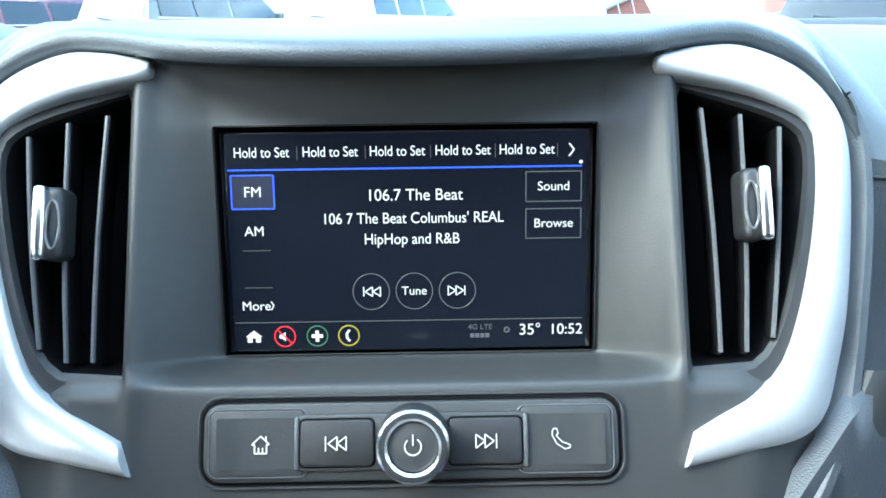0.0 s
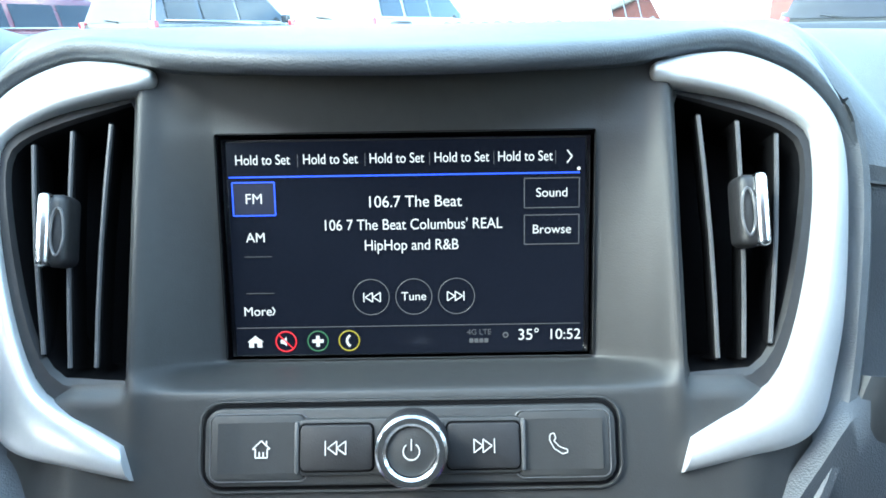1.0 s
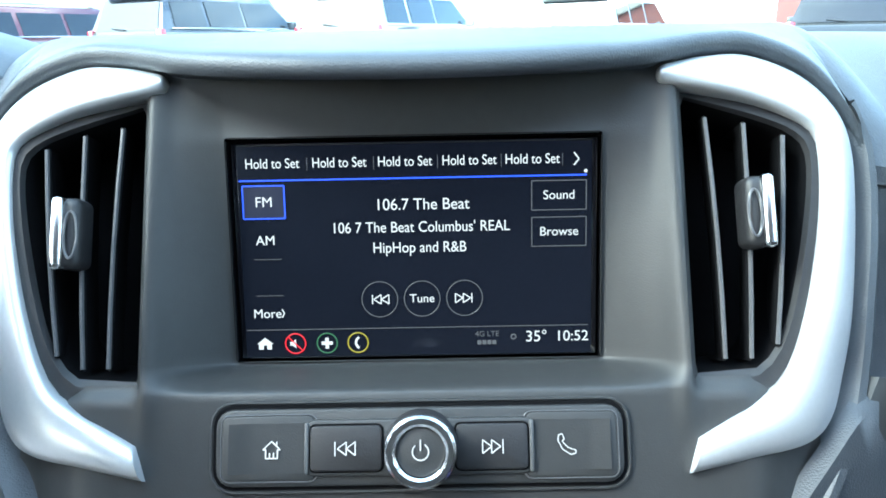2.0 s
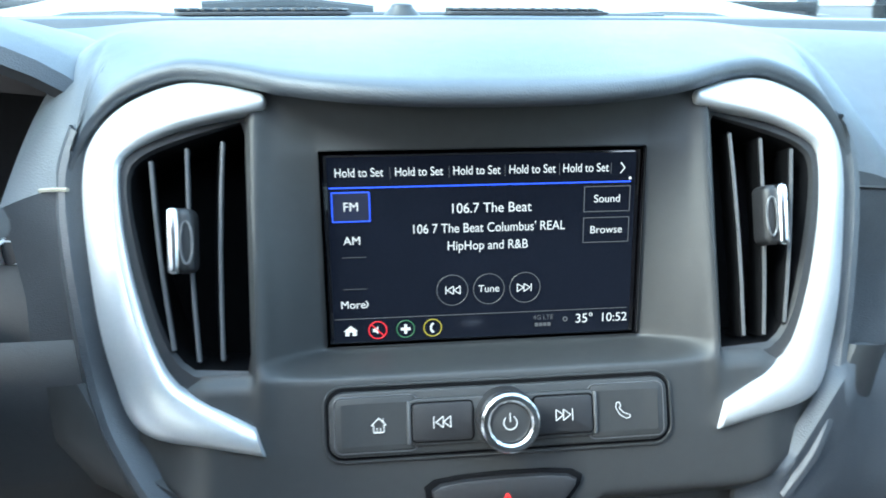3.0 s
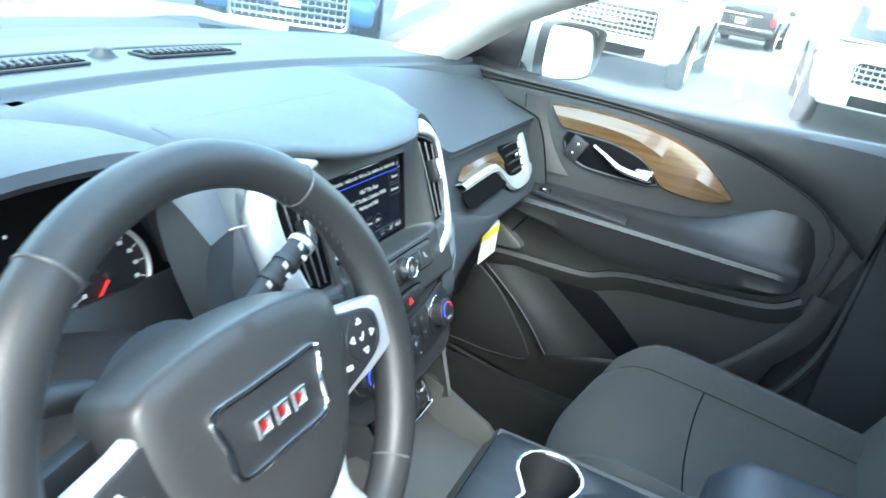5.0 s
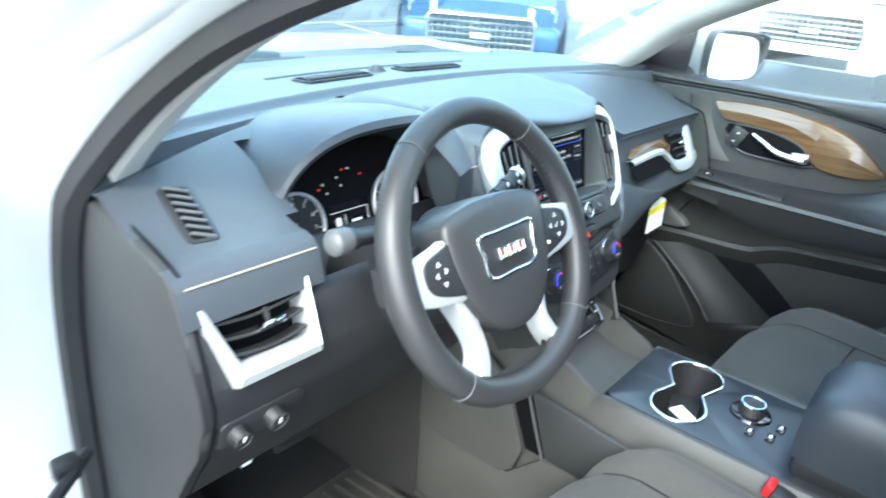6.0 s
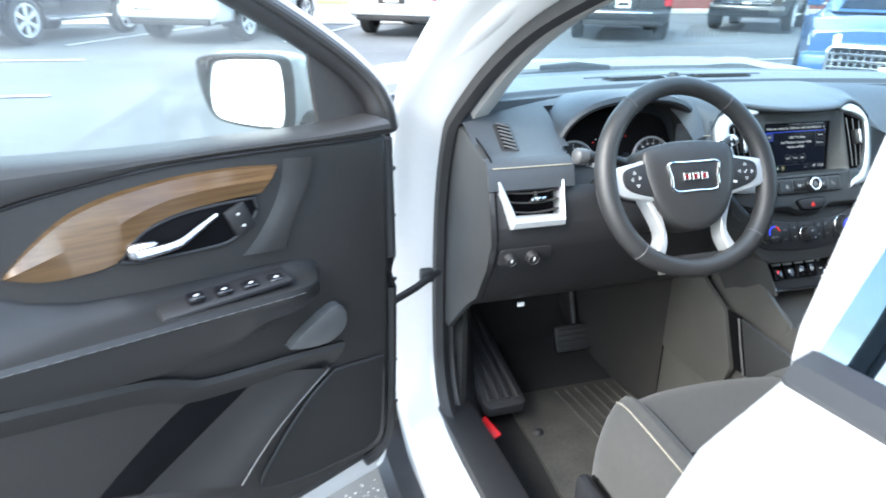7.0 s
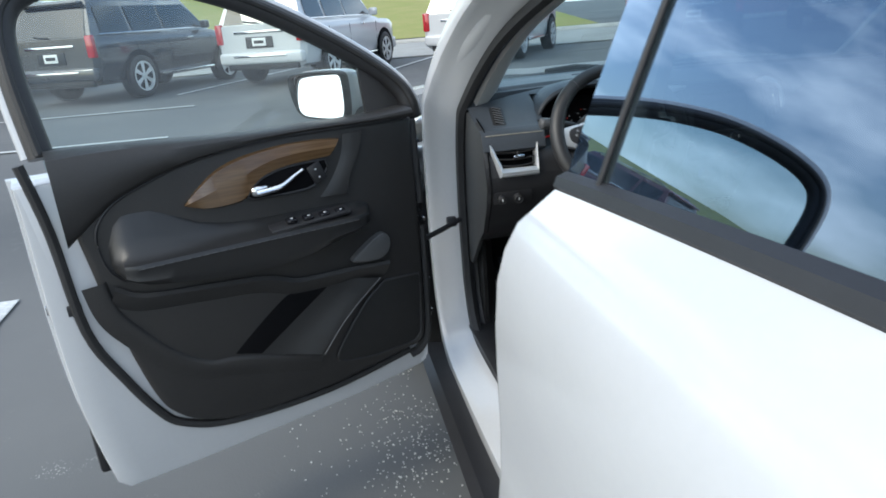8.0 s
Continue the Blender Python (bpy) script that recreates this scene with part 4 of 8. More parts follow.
part("dash_top", merged(dash_patch(-0.70, -0.525, 8), dash_patch(-0.525, -0.506, 3, 0.372), dash_patch(-0.506, -0.228, 12, 0.50), dash_patch(-0.245, -0.190, 22), dash_patch(-0.190, 0.190, 20), dash_patch(0.190, 0.26, 28), dash_patch(0.26, 0.70, 20)), DASH, dash, "charcoal soft-touch dash top")

# stitched leading edge and upper fascia, left of the wheel and on the passenger's side
def band(x0, x1, prof, n=8):
    return loft([[(x0 + (x1 - x0) * i / n, y, z) for y, z in prof] for i in range(n + 1)])


UPPER = [(0.338, 1.045), (0.322, 1.040), (0.312, 1.030), (0.305, 1.005), (0.302, 0.992), (0.312, 0.985)]
part("edge_pad", band(-0.70, -0.525, UPPER), DASH, dash, "padded stitched edge")


def wrap_band(x0, x1, prof, n):
    """A side panel that turns in towards the centre stack and lies behind its frame."""
    rows = []
    for i in range(n + 1):
        x = x0 + (x1 - x0) * i / n
        w = smooth01(1 - (abs(x) - 0.178) / 0.085)
        ye = dash_edge(x)
        ze = dash_z(x, ye)
        row = [(x, ye, ze)]
        for k, (y, z) in enumerate(prof):
            z = z + (ze - 1.043) * max(0.0, 1 - k / 3.0)
            lean = 0.258 + 0.445 * (z - 0.954) + 0.028 + 0.026 * smooth01((1.035 - z) / 0.05)
            row.append((x, y + (lean - y) * w, z))
        rows.append(row)
    return loft(rows)


PAD = [(0.337, 1.038), (0.341, 1.026), (0.341, 1.000), (0.331, 0.962), (0.316, 0.930), (0.304, 0.908), (0.300, 0.893), (0.307, 0.879), (0.33, 0.866), (0.41, 0.852)]
part("edge_pad", merged(wrap_band(0.205, 0.26, PAD, 22), wrap_band(0.26, 0.70, PAD, 20)), DASH, dash)
part("edge_pad", wrap_band(-0.205, -0.245, PAD[:6], 16), DASH, dash)
part("seam", tube(spline([(-0.207, 0.3280, 1.0662), (-0.216, 0.3325, 1.0650), (-0.223, 0.3338, 1.0643)], 3), 0.0011, 5), STITCH, dash, "pale stitched seam")
part("seam", tube(spline([(0.212, 0.3305, 1.0568), (0.222, 0.3335, 1.0552), (0.233, 0.3347, 1.0542), (0.246, 0.3365, 1.0535)], 3), 0.0010, 5), BLACKP, dash)
part("seam", tube([(x, 0.3118, 1.0320) for x in (-0.69, -0.6, -0.53)], 0.0013, 5), STITCH, dash, "pale stitched seam")
part("seam", tube([(x, 0.3375, 1.034) for x in (0.27, 0.35, 0.5, 0.66)], 0.0009, 5), BLACKP, dash)
LOWER = [(0.318, 0.988), (0.300, 0.975), (0.285, 0.93), (0.278, 0.892), (0.288, 0.872), (0.296, 0.84), (0.320, 0.80), (0.345, 0.755), (0.40, 0.715), (0.50, 0.70)]
beside = [(0.318, 0.988), (0.300, 0.975), (0.292, 0.950), (0.2838, 0.925)]
below = [(0.2838, 0.925)] + LOWER[3:]
part("knee_panel", merged(band(-0.70, -0.19, below, 12), band(-0.556, -0.19, beside, 8), loft([[(-0.70, y, z) for y, z in beside], [(-0.659 - 0.26 * (z - 0.928), y, z) for y, z in beside]])), BLACKP, dash, "black lower dash panel")
part("glove_box", band(0.15, 0.70, [(0.36, 0.872), (0.40, 0.84), (0.405, 0.80), (0.395, 0.70), (0.42, 0.60), (0.55, 0.53)], 10), BLACKP, dash, "black glove box lid")
cap = [(0.338, 1.045), (0.322, 1.028), (0.304, 0.99), (0.286, 0.93), (0.280, 0.892), (0.297, 0.84), (0.322, 0.80), (0.347, 0.755), (0.40, 0.715), (0.46, 0.66), (0.52, 0.60), (0.72, 0.60), (0.74, 1.02), (0.60, 1.085), (0.45, 1.075)]
for s in (-1, 1):
    part("side_cap", prism(cap, 0.012, Matrix(((0, 0, s, s * 0.688), (1, 0, 0, 0), (0, 1, 0, 0), (0, 0, 0, 1))), 0.004), FASCIA, dash, "grey dash end cap")

    edge = spline([(0.45, 1.0765), (0.338, 1.0465), (0.320, 1.029), (0.3025, 0.99), (0.2845, 0.93), (0.2785, 0.892), (0.2955, 0.84), (0.3205, 0.80), (0.3455, 0.755)], 3)
    part("cap_gap", tube([(s * 0.6878, y, z) for y, z in edge], 0.0017, 5), DARK, dash)

# defroster grilles
def grille(name, m, w, h, n, skew):
    g = part(name, prism(rrect(-w / 2, -h / 2, w / 2, h / 2, 0.006), 0.003, m, 0.001), BLACKP, dash, "black defroster grille")
    part("slot", prism(rrect(-w / 2 + 0.006, -h / 2 + 0.005, w / 2 - 0.006, h / 2 - 0.005, 0.004), 0.0042, m), DARK, g)
    for i in range(n):
        y = -h / 2 + 0.008 + (h - 0.016) * i / (n - 1)
        part("slat", rbox(w - 0.010, 0.0030, 0.004, 0.0008, m @ pose(0, y, 0.0045, 0, 0, skew)), EDGE, g)
    return g


nrm = lambda x, y: Vector((-(dash_z(x + 0.01, y) - dash_z(x - 0.01, y)) / 0.02, -(dash_z(x, y + 0.01) - dash_z(x, y - 0.01)) / 0.02, 1)).normalized()
dn = nrm(-0.63, 0.42)
way = Vector((0.10, 1, 0)) - dn * dn.dot(Vector((0.10, 1, 0)))
grille("side_grille", axes((-0.628, 0.405, dash_z(-0.628, 0.405) + 0.001), way.cross(dn), way), 0.036, 0.088, 7, -24)
for x0 in (-0.175, 0.085):
    gm = axes((x0 + 0.018, 0.716 - 0.27 * x0 * x0, dash_z(x0, 0.716) + 0.001), (1, -0.5 * x0, 0), (0.5 * x0, 1, -0.07))
    g = part("top_grille", prism(rrect(-0.083, -0.026, 0.083, 0.026, 0.008), 0.003, gm, 0.001), BLACKP, dash, "black top grille")
    part("slot", prism(rrect(-0.078, -0.021, 0.078, 0.021, 0.006), 0.0042, gm), DARK, g)
    for i in range(13):
        part("slat", rbox(0.0045, 0.042, 0.004, 0.001, gm @ pose(-0.072 + 0.012 * i, 0, 0.0048, 0, 0, -25)), FASCIA, g)
    for j in (-0.007, 0.007):
        part("slat", rbox(0.15, 0.003, 0.004, 0.001, gm @ pose(0, j, 0.0044)), FASCIA, g)
part("light_sensor", cyl(0.020, 0.012, 0.012, 20, pose(-0.022, 0.735, dash_z(0, 0.735)), 0.004), FASCIA, dash, "domed light sensor")
part("dash_ridge", tube([(x, 0.775 - 0.27 * x * x, dash_z(x, 0.775 - 0.27 * x * x) - 0.001) for x in [-0.27 + 0.01 * i for i in range(55)]], 0.004, 8), DASH, dash)
part("pillar_knob", rbox(0.045, 0.05, 0.06, 0.014, pose(-0.668, 0.52, 1.09, 0, 15, 10)), FASCIA, dash, "grey pillar end cover")

# hood round the instruments
arch = []
for y, k, up in ((0.372, 1.0, -0.002), (0.376, 1.02, 0.004), (0.40, 1.03, 0.006), (0.46, 1.02, 0.004), (0.53, 0.98, -0.002), (0.60, 0.94, -0.012)):
    arch.append([(-0.352 + 0.166 * k * math.copysign(abs(math.cos(a)) ** 0.75, math.cos(a)), y + 0.035 * (1 - math.sin(a)) * (1 if y < 0.5 else 0.3), 0.985 + (0.152 * k + up) * math.sin(a) ** 0.62) for a in (math.pi * j / 28 for j in range(29))])
part("instrument_hood", loft(arch), DASH, dash, "hooded instrument brow")
inner = []
for y, k in ((0.3725, 1.0), (0.374, 0.965), (0.40, 0.945), (0.45, 0.90)):
    inner.append([(-0.352 + 0.166 * k * math.copysign(abs(math.cos(a)) ** 0.75, math.cos(a)), y + 0.035 * (1 - math.sin(a)) * (1 if y < 0.44 else 0.2), 0.985 + (0.150 * k) * math.sin(a) ** 0.62) for a in (math.pi * j / 28 for j in range(29))])
part("hood_lining", loft(inner), BLACKP, dash, "black hood lining")
part("cluster_surround", rbox(0.36, 0.02, 0.08, 0.008, pose(-0.352, 0.40, 0.955, -35)), BLACKP, dash)

# air vents ------------------------------------------------------------
SIL_OUT = [(0.1072, 0.1690, 0.000), (0.1085, 0.1722, 0.001), (0.114, 0.1745, 0.0), (0.130, 0.179, -0.004), (0.152, 0.1815, -0.010), (0.178, 0.173, -0.015), (0.195, 0.157, -0.018), (0.2005, 0.137, -0.018), (0.1995, 0.105, -0.018),
           (0.194, 0.063, -0.017), (0.187, 0.036, -0.016), (0.179, 0.0175, -0.013), (0.166, 0.0085, -0.008), (0.140, 0.004, -0.002), (0.112, -0.001, 0.001)]
SIL_IN = [(0.1072, 0.1680, 0.000), (0.1085, 0.1650, 0.001), (0.114, 0.1635, 0.002), (0.128, 0.1612, 0.002), (0.148, 0.157, 0.0), (0.164, 0.151, -0.002), (0.175, 0.144, -0.004), (0.178, 0.134, -0.004), (0.1765, 0.108, -0.004),
          (0.170, 0.075, -0.003), (0.162, 0.050, -0.002), (0.154, 0.036, -0.001), (0.143, 0.028, 0.0), (0.130, 0.021, 0.001), (0.1165, 0.0135, 0.001)]
VENT = [(0.118, 0.161), (0.150, 0.151), (0.168, 0.143), (0.174, 0.132), (0.171, 0.105), (0.163, 0.070), (0.155, 0.050), (0.147, 0.041), (0.119, 0.039)]
MIRX = Matrix.Diagonal((-1, 1, 1, 1))
for s in (-1, 1):
    M = FACE if s > 0 else FACE @ MIRX
    # silver frame: a raised sweep between its outer and inner rim
    o, i_ = spline(SIL_OUT, 6), spline(SIL_IN, 6)
    rows = []
    for q, r in zip(o, i_):
        up = Vector((0, 0, 1))
        rows.append([q - up * 0.014, q - up * 0.003, q.lerp(r, 0.07) + up * 0.0010, q.lerp(r, 0.24) + up * 0.0034, q.lerp(r, 0.55) + up * 0.0042, q.lerp(r, 0.84) + up * 0.0030, q.lerp(r, 0.96) + up * 0.0012, r - up * 0.002, r - up * 0.014])
    frame_ob = part("vent_frame", loft(rows, closed=True, caps=True, m=M), SATIN, dash, "satin silver vent frame", crease=75)
    # black surround between frame and opening, then the duct
    c = (0.146, 0.10)
    ring_out = [(q[0], q[1]) for q in spline(SIL_IN, 5)] + [(0.113, 0.03), (0.1165, 0.08), (0.1165, 0.165)]
    ro, rv = radial(ring_out, c, 64), radial(spline(VENT[:-1], 4) + [Vector((0.119, 0.039)), Vector((0.118, 0.161))], c, 64)
    duct = [[(*q, -0.0065) for q in ro], [(*q.lerp(p, 0.75), -0.0065) for q, p in zip(ro, rv)], [(*p, -0.009) for p in rv]]
    part("vent_surround", loft(duct, closed=True, m=M), BLACKP, dash, "dark vent surround")
    # duct and vanes are coloured near-black, so their shade is in the material
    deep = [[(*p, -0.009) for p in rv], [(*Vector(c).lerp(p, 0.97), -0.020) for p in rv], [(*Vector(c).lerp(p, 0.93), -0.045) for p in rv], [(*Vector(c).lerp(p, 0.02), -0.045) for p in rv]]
    part("vent_duct", loft(deep, closed=True, m=M), DARK, dash, "vent duct coloured near-black as shade")
    for (xt, zt), (xb, zb) in (((0.1295, 0.152), (0.1320, 0.044)), ((0.1465, 0.149), (0.1430, 0.044)), ((0.1635, 0.143), (0.1545, 0.050))):
        a, b = Vector((xt, zt)), Vector((xb, zb))
        vrows = []
        for t in (0.0, 0.02, 0.5, 0.98, 1.0):
            q = a.lerp(b, t)
            bow = 0.0012 * math.sin(math.pi * t)
            e = 0.35 if t in (0.0, 1.0) else 1.0
            vrows.append([(q.x + bow - 0.0011 * e, q.y, -0.008), (q.x + bow, q.y, -0.0068), (q.x + bow + 0.0011 * e, q.y, -0.008), (q.x + bow + 0.007 * e + 0.001, q.y, -0.030), (q.x + bow + 0.005 * e, q.y, -0.030)])
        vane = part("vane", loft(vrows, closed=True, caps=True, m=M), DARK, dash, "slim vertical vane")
        # pale line down the vane's front as a painted highlight
        part("vane_highlight", tube([M @ Vector((a.lerp(b, t)[0] + 0.0012 * math.sin(math.pi * t), a.lerp(b, t)[1], -0.0066)) for t in (0.01, 0.25, 0.5, 0.75, 0.99)], 0.0010, 6), EDGE, vane)
    kx, ky = (0.1465, 0.107) if s > 0 else (0.1475, 0.103)
    knob = part("vent_knob", rbox(0.0108, 0.031, 0.015, 0.0040, M @ pose(kx, ky, -0.0035), 4), BLACKP, dash, "black vent slider")
    part("knob_edge", rbox(0.0056, 0.0315, 0.009, 0.0024, M @ pose(kx + 0.0032, ky, 0.0022), 3), RING, knob, "bright chrome slider edge")
    part("knob_grip", tube([M @ Vector((kx - 0.0028 + 0.0028 * math.cos(a), ky - 0.001 + 0.0100 * math.sin(a), 0.0052)) for a in (2 * math.pi * k / 20 for k in range(20))], 0.0006, 6, closed=True), EDGE, knob)

# shoulders of dash material down both sides of the centre stack
shoulder = spline([(0.150, -0.040), (0.166, -0.022), (0.178, -0.004), (0.189, 0.014), (0.197, 0.035), (0.202, 0.062), (0.208, 0.105), (0.209, 0.138), (0.203, 0.160)], 5)
cc = Vector((0.10, 0.08))
for s in (-1, 1):
    rows = []
    for step, dz in ((-0.010, -0.010), (-0.004, -0.003), (0.0, 0.0), (0.004, -0.001), (0.009, -0.008), (0.015, -0.028), (0.024, -0.085)):
        rows.append([])
        for q in shoulder:
            q = Vector(q[:2])
            d = (q - cc).normalized()
            zb = -0.008 - 0.013 * smooth01((q.y + 0.02) / 0.06)
            rows[-1].append((*(q + d * step), zb + dz))
    part("stack_shoulder", loft(rows, m=FACE if s > 0 else FACE @ MIRX), DASH, dash, "dash shoulder beside the centre stack")

# padded hood that stands out over the display and runs down over the silver frames
HOOD = [Vector((-q.x, q.y, q.z)) for q in HOOD_EDGE[:0:-1]] + HOOD_EDGE
rows = []
for q in HOOD:
    k = smooth01((0.120 - abs(q.x)) / 0.02)
    foot = Vector((q.x * (1 - 0.03 * k), (q.y - 0.006) * (1 - k) + 0.171 * k, (q.z - 0.016) * (1 - k) - 0.004 * k))
    nose = [foot, foot.lerp(q, 0.55) + Vector((0, 0.002 * k, 0)), q + Vector((0, -0.0045, -0.003)), q + Vector((0, -0.0030, 0.0008)), q + Vector((0, 0.0005, 0.0022)), q + Vector((0, 0.0042, 0.0005))]
    row = [FACE @ p for p in nose]
    a = row[-1]
    e = Vector((q.x, 0.447, dash_z(q.x, 0.447) + 0.0008))
    c = Vector((a.x, (a.y + 0.447) / 2, e.z))
    row += [a * (1 - t) ** 2 + c * 2 * t * (1 - t) + e * t * t for t in (i / 10 for i in range(1, 11))]
    rows.append(row)
part("display_hood", loft(rows), DASH, dash, "padded hood over the display", crease=60)

# moulded face round the display
SCR_LOW, SCR_HIGH = Vector((0.048, -0.034)), Vector((0.143, -0.011))   # (up the face, depth) of the display's lower and upper edge


scr_z = lambda v: SCR_LOW[1] + (SCR_HIGH[1] - SCR_LOW[1]) * (v - SCR_LOW[0]) / (SCR_HIGH[0] - SCR_LOW[0])
def stack_foot(x):
    """Lower edge of the upper stack: it dips under the hazard button and rises to the sides."""
    ax = abs(x)
    return -0.036 - 0.012 * smooth01((0.056 - ax) / 0.034) + 0.014 * smooth01((ax - 0.125) / 0.045)


def stack_face(x, y):
    """Depth of the moulded face round the display: sloped cheeks, a rolled ledge below, a soft ridge beside the vents."""
    ax = abs(x)
    t = min(max((0.1165 - ax) / 0.0315, 0.0), 1.0)
    cheek = 0.65 * t + 0.35 * smooth01(t)
    ledge = smooth01((y - 0.0335) / 0.0120)
    brow = smooth01((0.180 - y) / 0.034)
    z = -0.0010 + (scr_z(min(max(y, 0.046), 0.1455)) + 0.004) * cheek * ledge * brow
    z += 0.0022 * math.exp(-((ax - 0.1130) / 0.005) ** 2) * smooth01((y - 0.004) / 0.03)
    z -= 0.0045 * smooth01((ax - 0.1145) / 0.004) * smooth01((y - 0.030) / 0.008)
    z -= 0.018 * smooth01((ax - 0.136) / 0.040)
    return z - 0.012 * smooth01(1 - (y - stack_foot(x)) / 0.007)


def steps(keys, counts):
    out = [keys[0]]
    for a, b, n in zip(keys, keys[1:], counts):
        out += [a + (b - a) * (i + 1) / n for i in range(n)]
    return out


def face_grid():
    """The moulded face as one sheet, open at the display and at both vents."""
    gx = steps([-0.176, -0.1185, -0.084, 0.084, 0.1185, 0.176], (22, 22, 26, 22, 22))
    up = steps([0.0, 0.0335, 0.038, 0.046, 0.1455, 0.177], (24, 4, 9, 24, 14))
    bm = bmesh.new()
    grid = []
    for j, y in enumerate(up):
        row = []
        for x in gx:
            yy = stack_foot(x) + (0.0335 - stack_foot(x)) * y / 0.0335 if y < 0.0335 else y
            row.append(bm.verts.new((x, yy, stack_face(x, yy))))
        grid.append(row)
    for j in range(len(up) - 1):
        for i in range(len(gx) - 1):
            mx_, my_ = abs(gx[i] + gx[i + 1]) / 2, (up[j] + up[j + 1]) / 2
            if (mx_ < 0.084 and 0.046 < my_ < 0.1455) or (mx_ > 0.1185 and my_ > 0.038):
                continue
            bm.faces.new((grid[j][i], grid[j][i + 1], grid[j + 1][i + 1], grid[j + 1][i]))
    bmesh.ops.delete(bm, geom=[v for v in bm.verts if not v.link_faces], context="VERTS")
    bmesh.ops.transform(bm, matrix=FACE, verts=bm.verts)
    return bm


part("display_surround", face_grid(), FASCIA, dash, "moulded dark grey display surround", crease=50)
part("display_reveal", loft([[(u, v, scr_z(v) + dz) for u, v in rrect(-0.0842, 0.0458, 0.0842, 0.1457, 0.0015, 3)] for dz in (0.0045, -0.005)], closed=True, m=FACE), GLOSSB, dash, "black reveal round the display")
part("stack_backing", prism(rrect(-0.185, -0.12, 0.185, 0.17, 0.02), 0.01, FACE, z0=-0.075), DARK, dash)

# lower centre stack
fas = spline([(-0.170, 0.030), (-0.162, -0.020), (-0.148, -0.055), (-0.141, -0.100), (-0.112, -0.137), (-0.06, -0.144), (0.0, -0.146)], 5)
fas = fas + [Vector((-q[0], q[1])) for q in fas[::-1][1:]]
part("lower_fascia", prism(fas, 0.020, FACE, 0.004, z0=-0.0420, segs=3), FASCIA, dash, "dark grey lower fascia")

# side shrouds of the stack down to the console
for s in (-1, 1):
    M = FACE if s > 0 else FACE @ MIRX
    spread = []
    for v, xi, f, dn_ in ((0.035, 0.206, 0.9, -0.022), (0.008, 0.190, 1.0, -0.018), (-0.014, 0.165, 0.95, -0.012), (-0.030, 0.147, 0.8, -0.014), (-0.055, 0.138, 0.55, -0.018), (-0.085, 0.132, 0.30, -0.022), (-0.115, 0.122, 0.22, -0.024), (-0.150, 0.104, 0.18, -0.024), (-0.21, 0.090, 0.15, -0.022)):
        spread.append([(xi + dx * f, v - 0.10 * dx, dz + dn_) for dx, dz in ((-0.022 if v < -0.02 else -0.004, -0.004), (-0.006 if v < -0.02 else 0.0, 0.0), (0.010, -0.002), (0.030, -0.014), (0.055, -0.037), (0.085, -0.070), (0.12, -0.125))])
    part("stack_flank", loft(spread, m=M), FASCIA, dash, "dark grey flank of the centre stack")

# the dash sweeps down from the passenger's padded edge to the foot of the stack
crest = spline([(0.132, 0.2600, 0.924), (0.152, 0.2545, 0.930), (0.170, 0.2635, 0.946), (0.194, 0.279, 0.966), (0.222, 0.299, 0.964), (0.27, 0.312, 0.946), (0.34, 0.308, 0.925), (0.40, 0.303, 0.909), (0.46, 0.3000, 0.899)], 5)
high = spline([(0.128, 0.2570, 0.912), (0.148, 0.2530, 0.920), (0.166, 0.2590, 0.926), (0.195, 0.270, 0.928), (0.235, 0.289, 0.918), (0.28, 0.2965, 0.908), (0.34, 0.2990, 0.899), (0.40, 0.2995, 0.8955), (0.46, 0.2995, 0.8945)], 5)
deep = spline([(0.126, 0.2540, 0.868), (0.146, 0.2480, 0.872), (0.160, 0.2485, 0.869), (0.190, 0.262, 0.868), (0.235, 0.275, 0.856), (0.28, 0.286, 0.850), (0.345, 0.299, 0.852), (0.40, 0.303, 0.862), (0.46, 0.304, 0.878)], 5)
rows = []
for e, a, b in zip(crest, high, deep):
    c = (a + b) / 2 + Vector((-0.001, -0.004, 0.001))
    rows.append([e + Vector((0, 0.010, 0.004)), e, e.lerp(a, 0.5) + Vector((0, -0.0012, 0)), a, a.lerp(c, 0.5) + Vector((0, -0.0012, 0)), c, c.lerp(b, 0.6) + Vector((0, -0.001, 0)), b, b + Vector((0.001, 0.006, -0.004)), b + Vector((0.004, 0.05, -0.004))])
part("dash_sweep", loft(rows), DASH, dash, "swept lower edge beside the centre stack", crease=60)

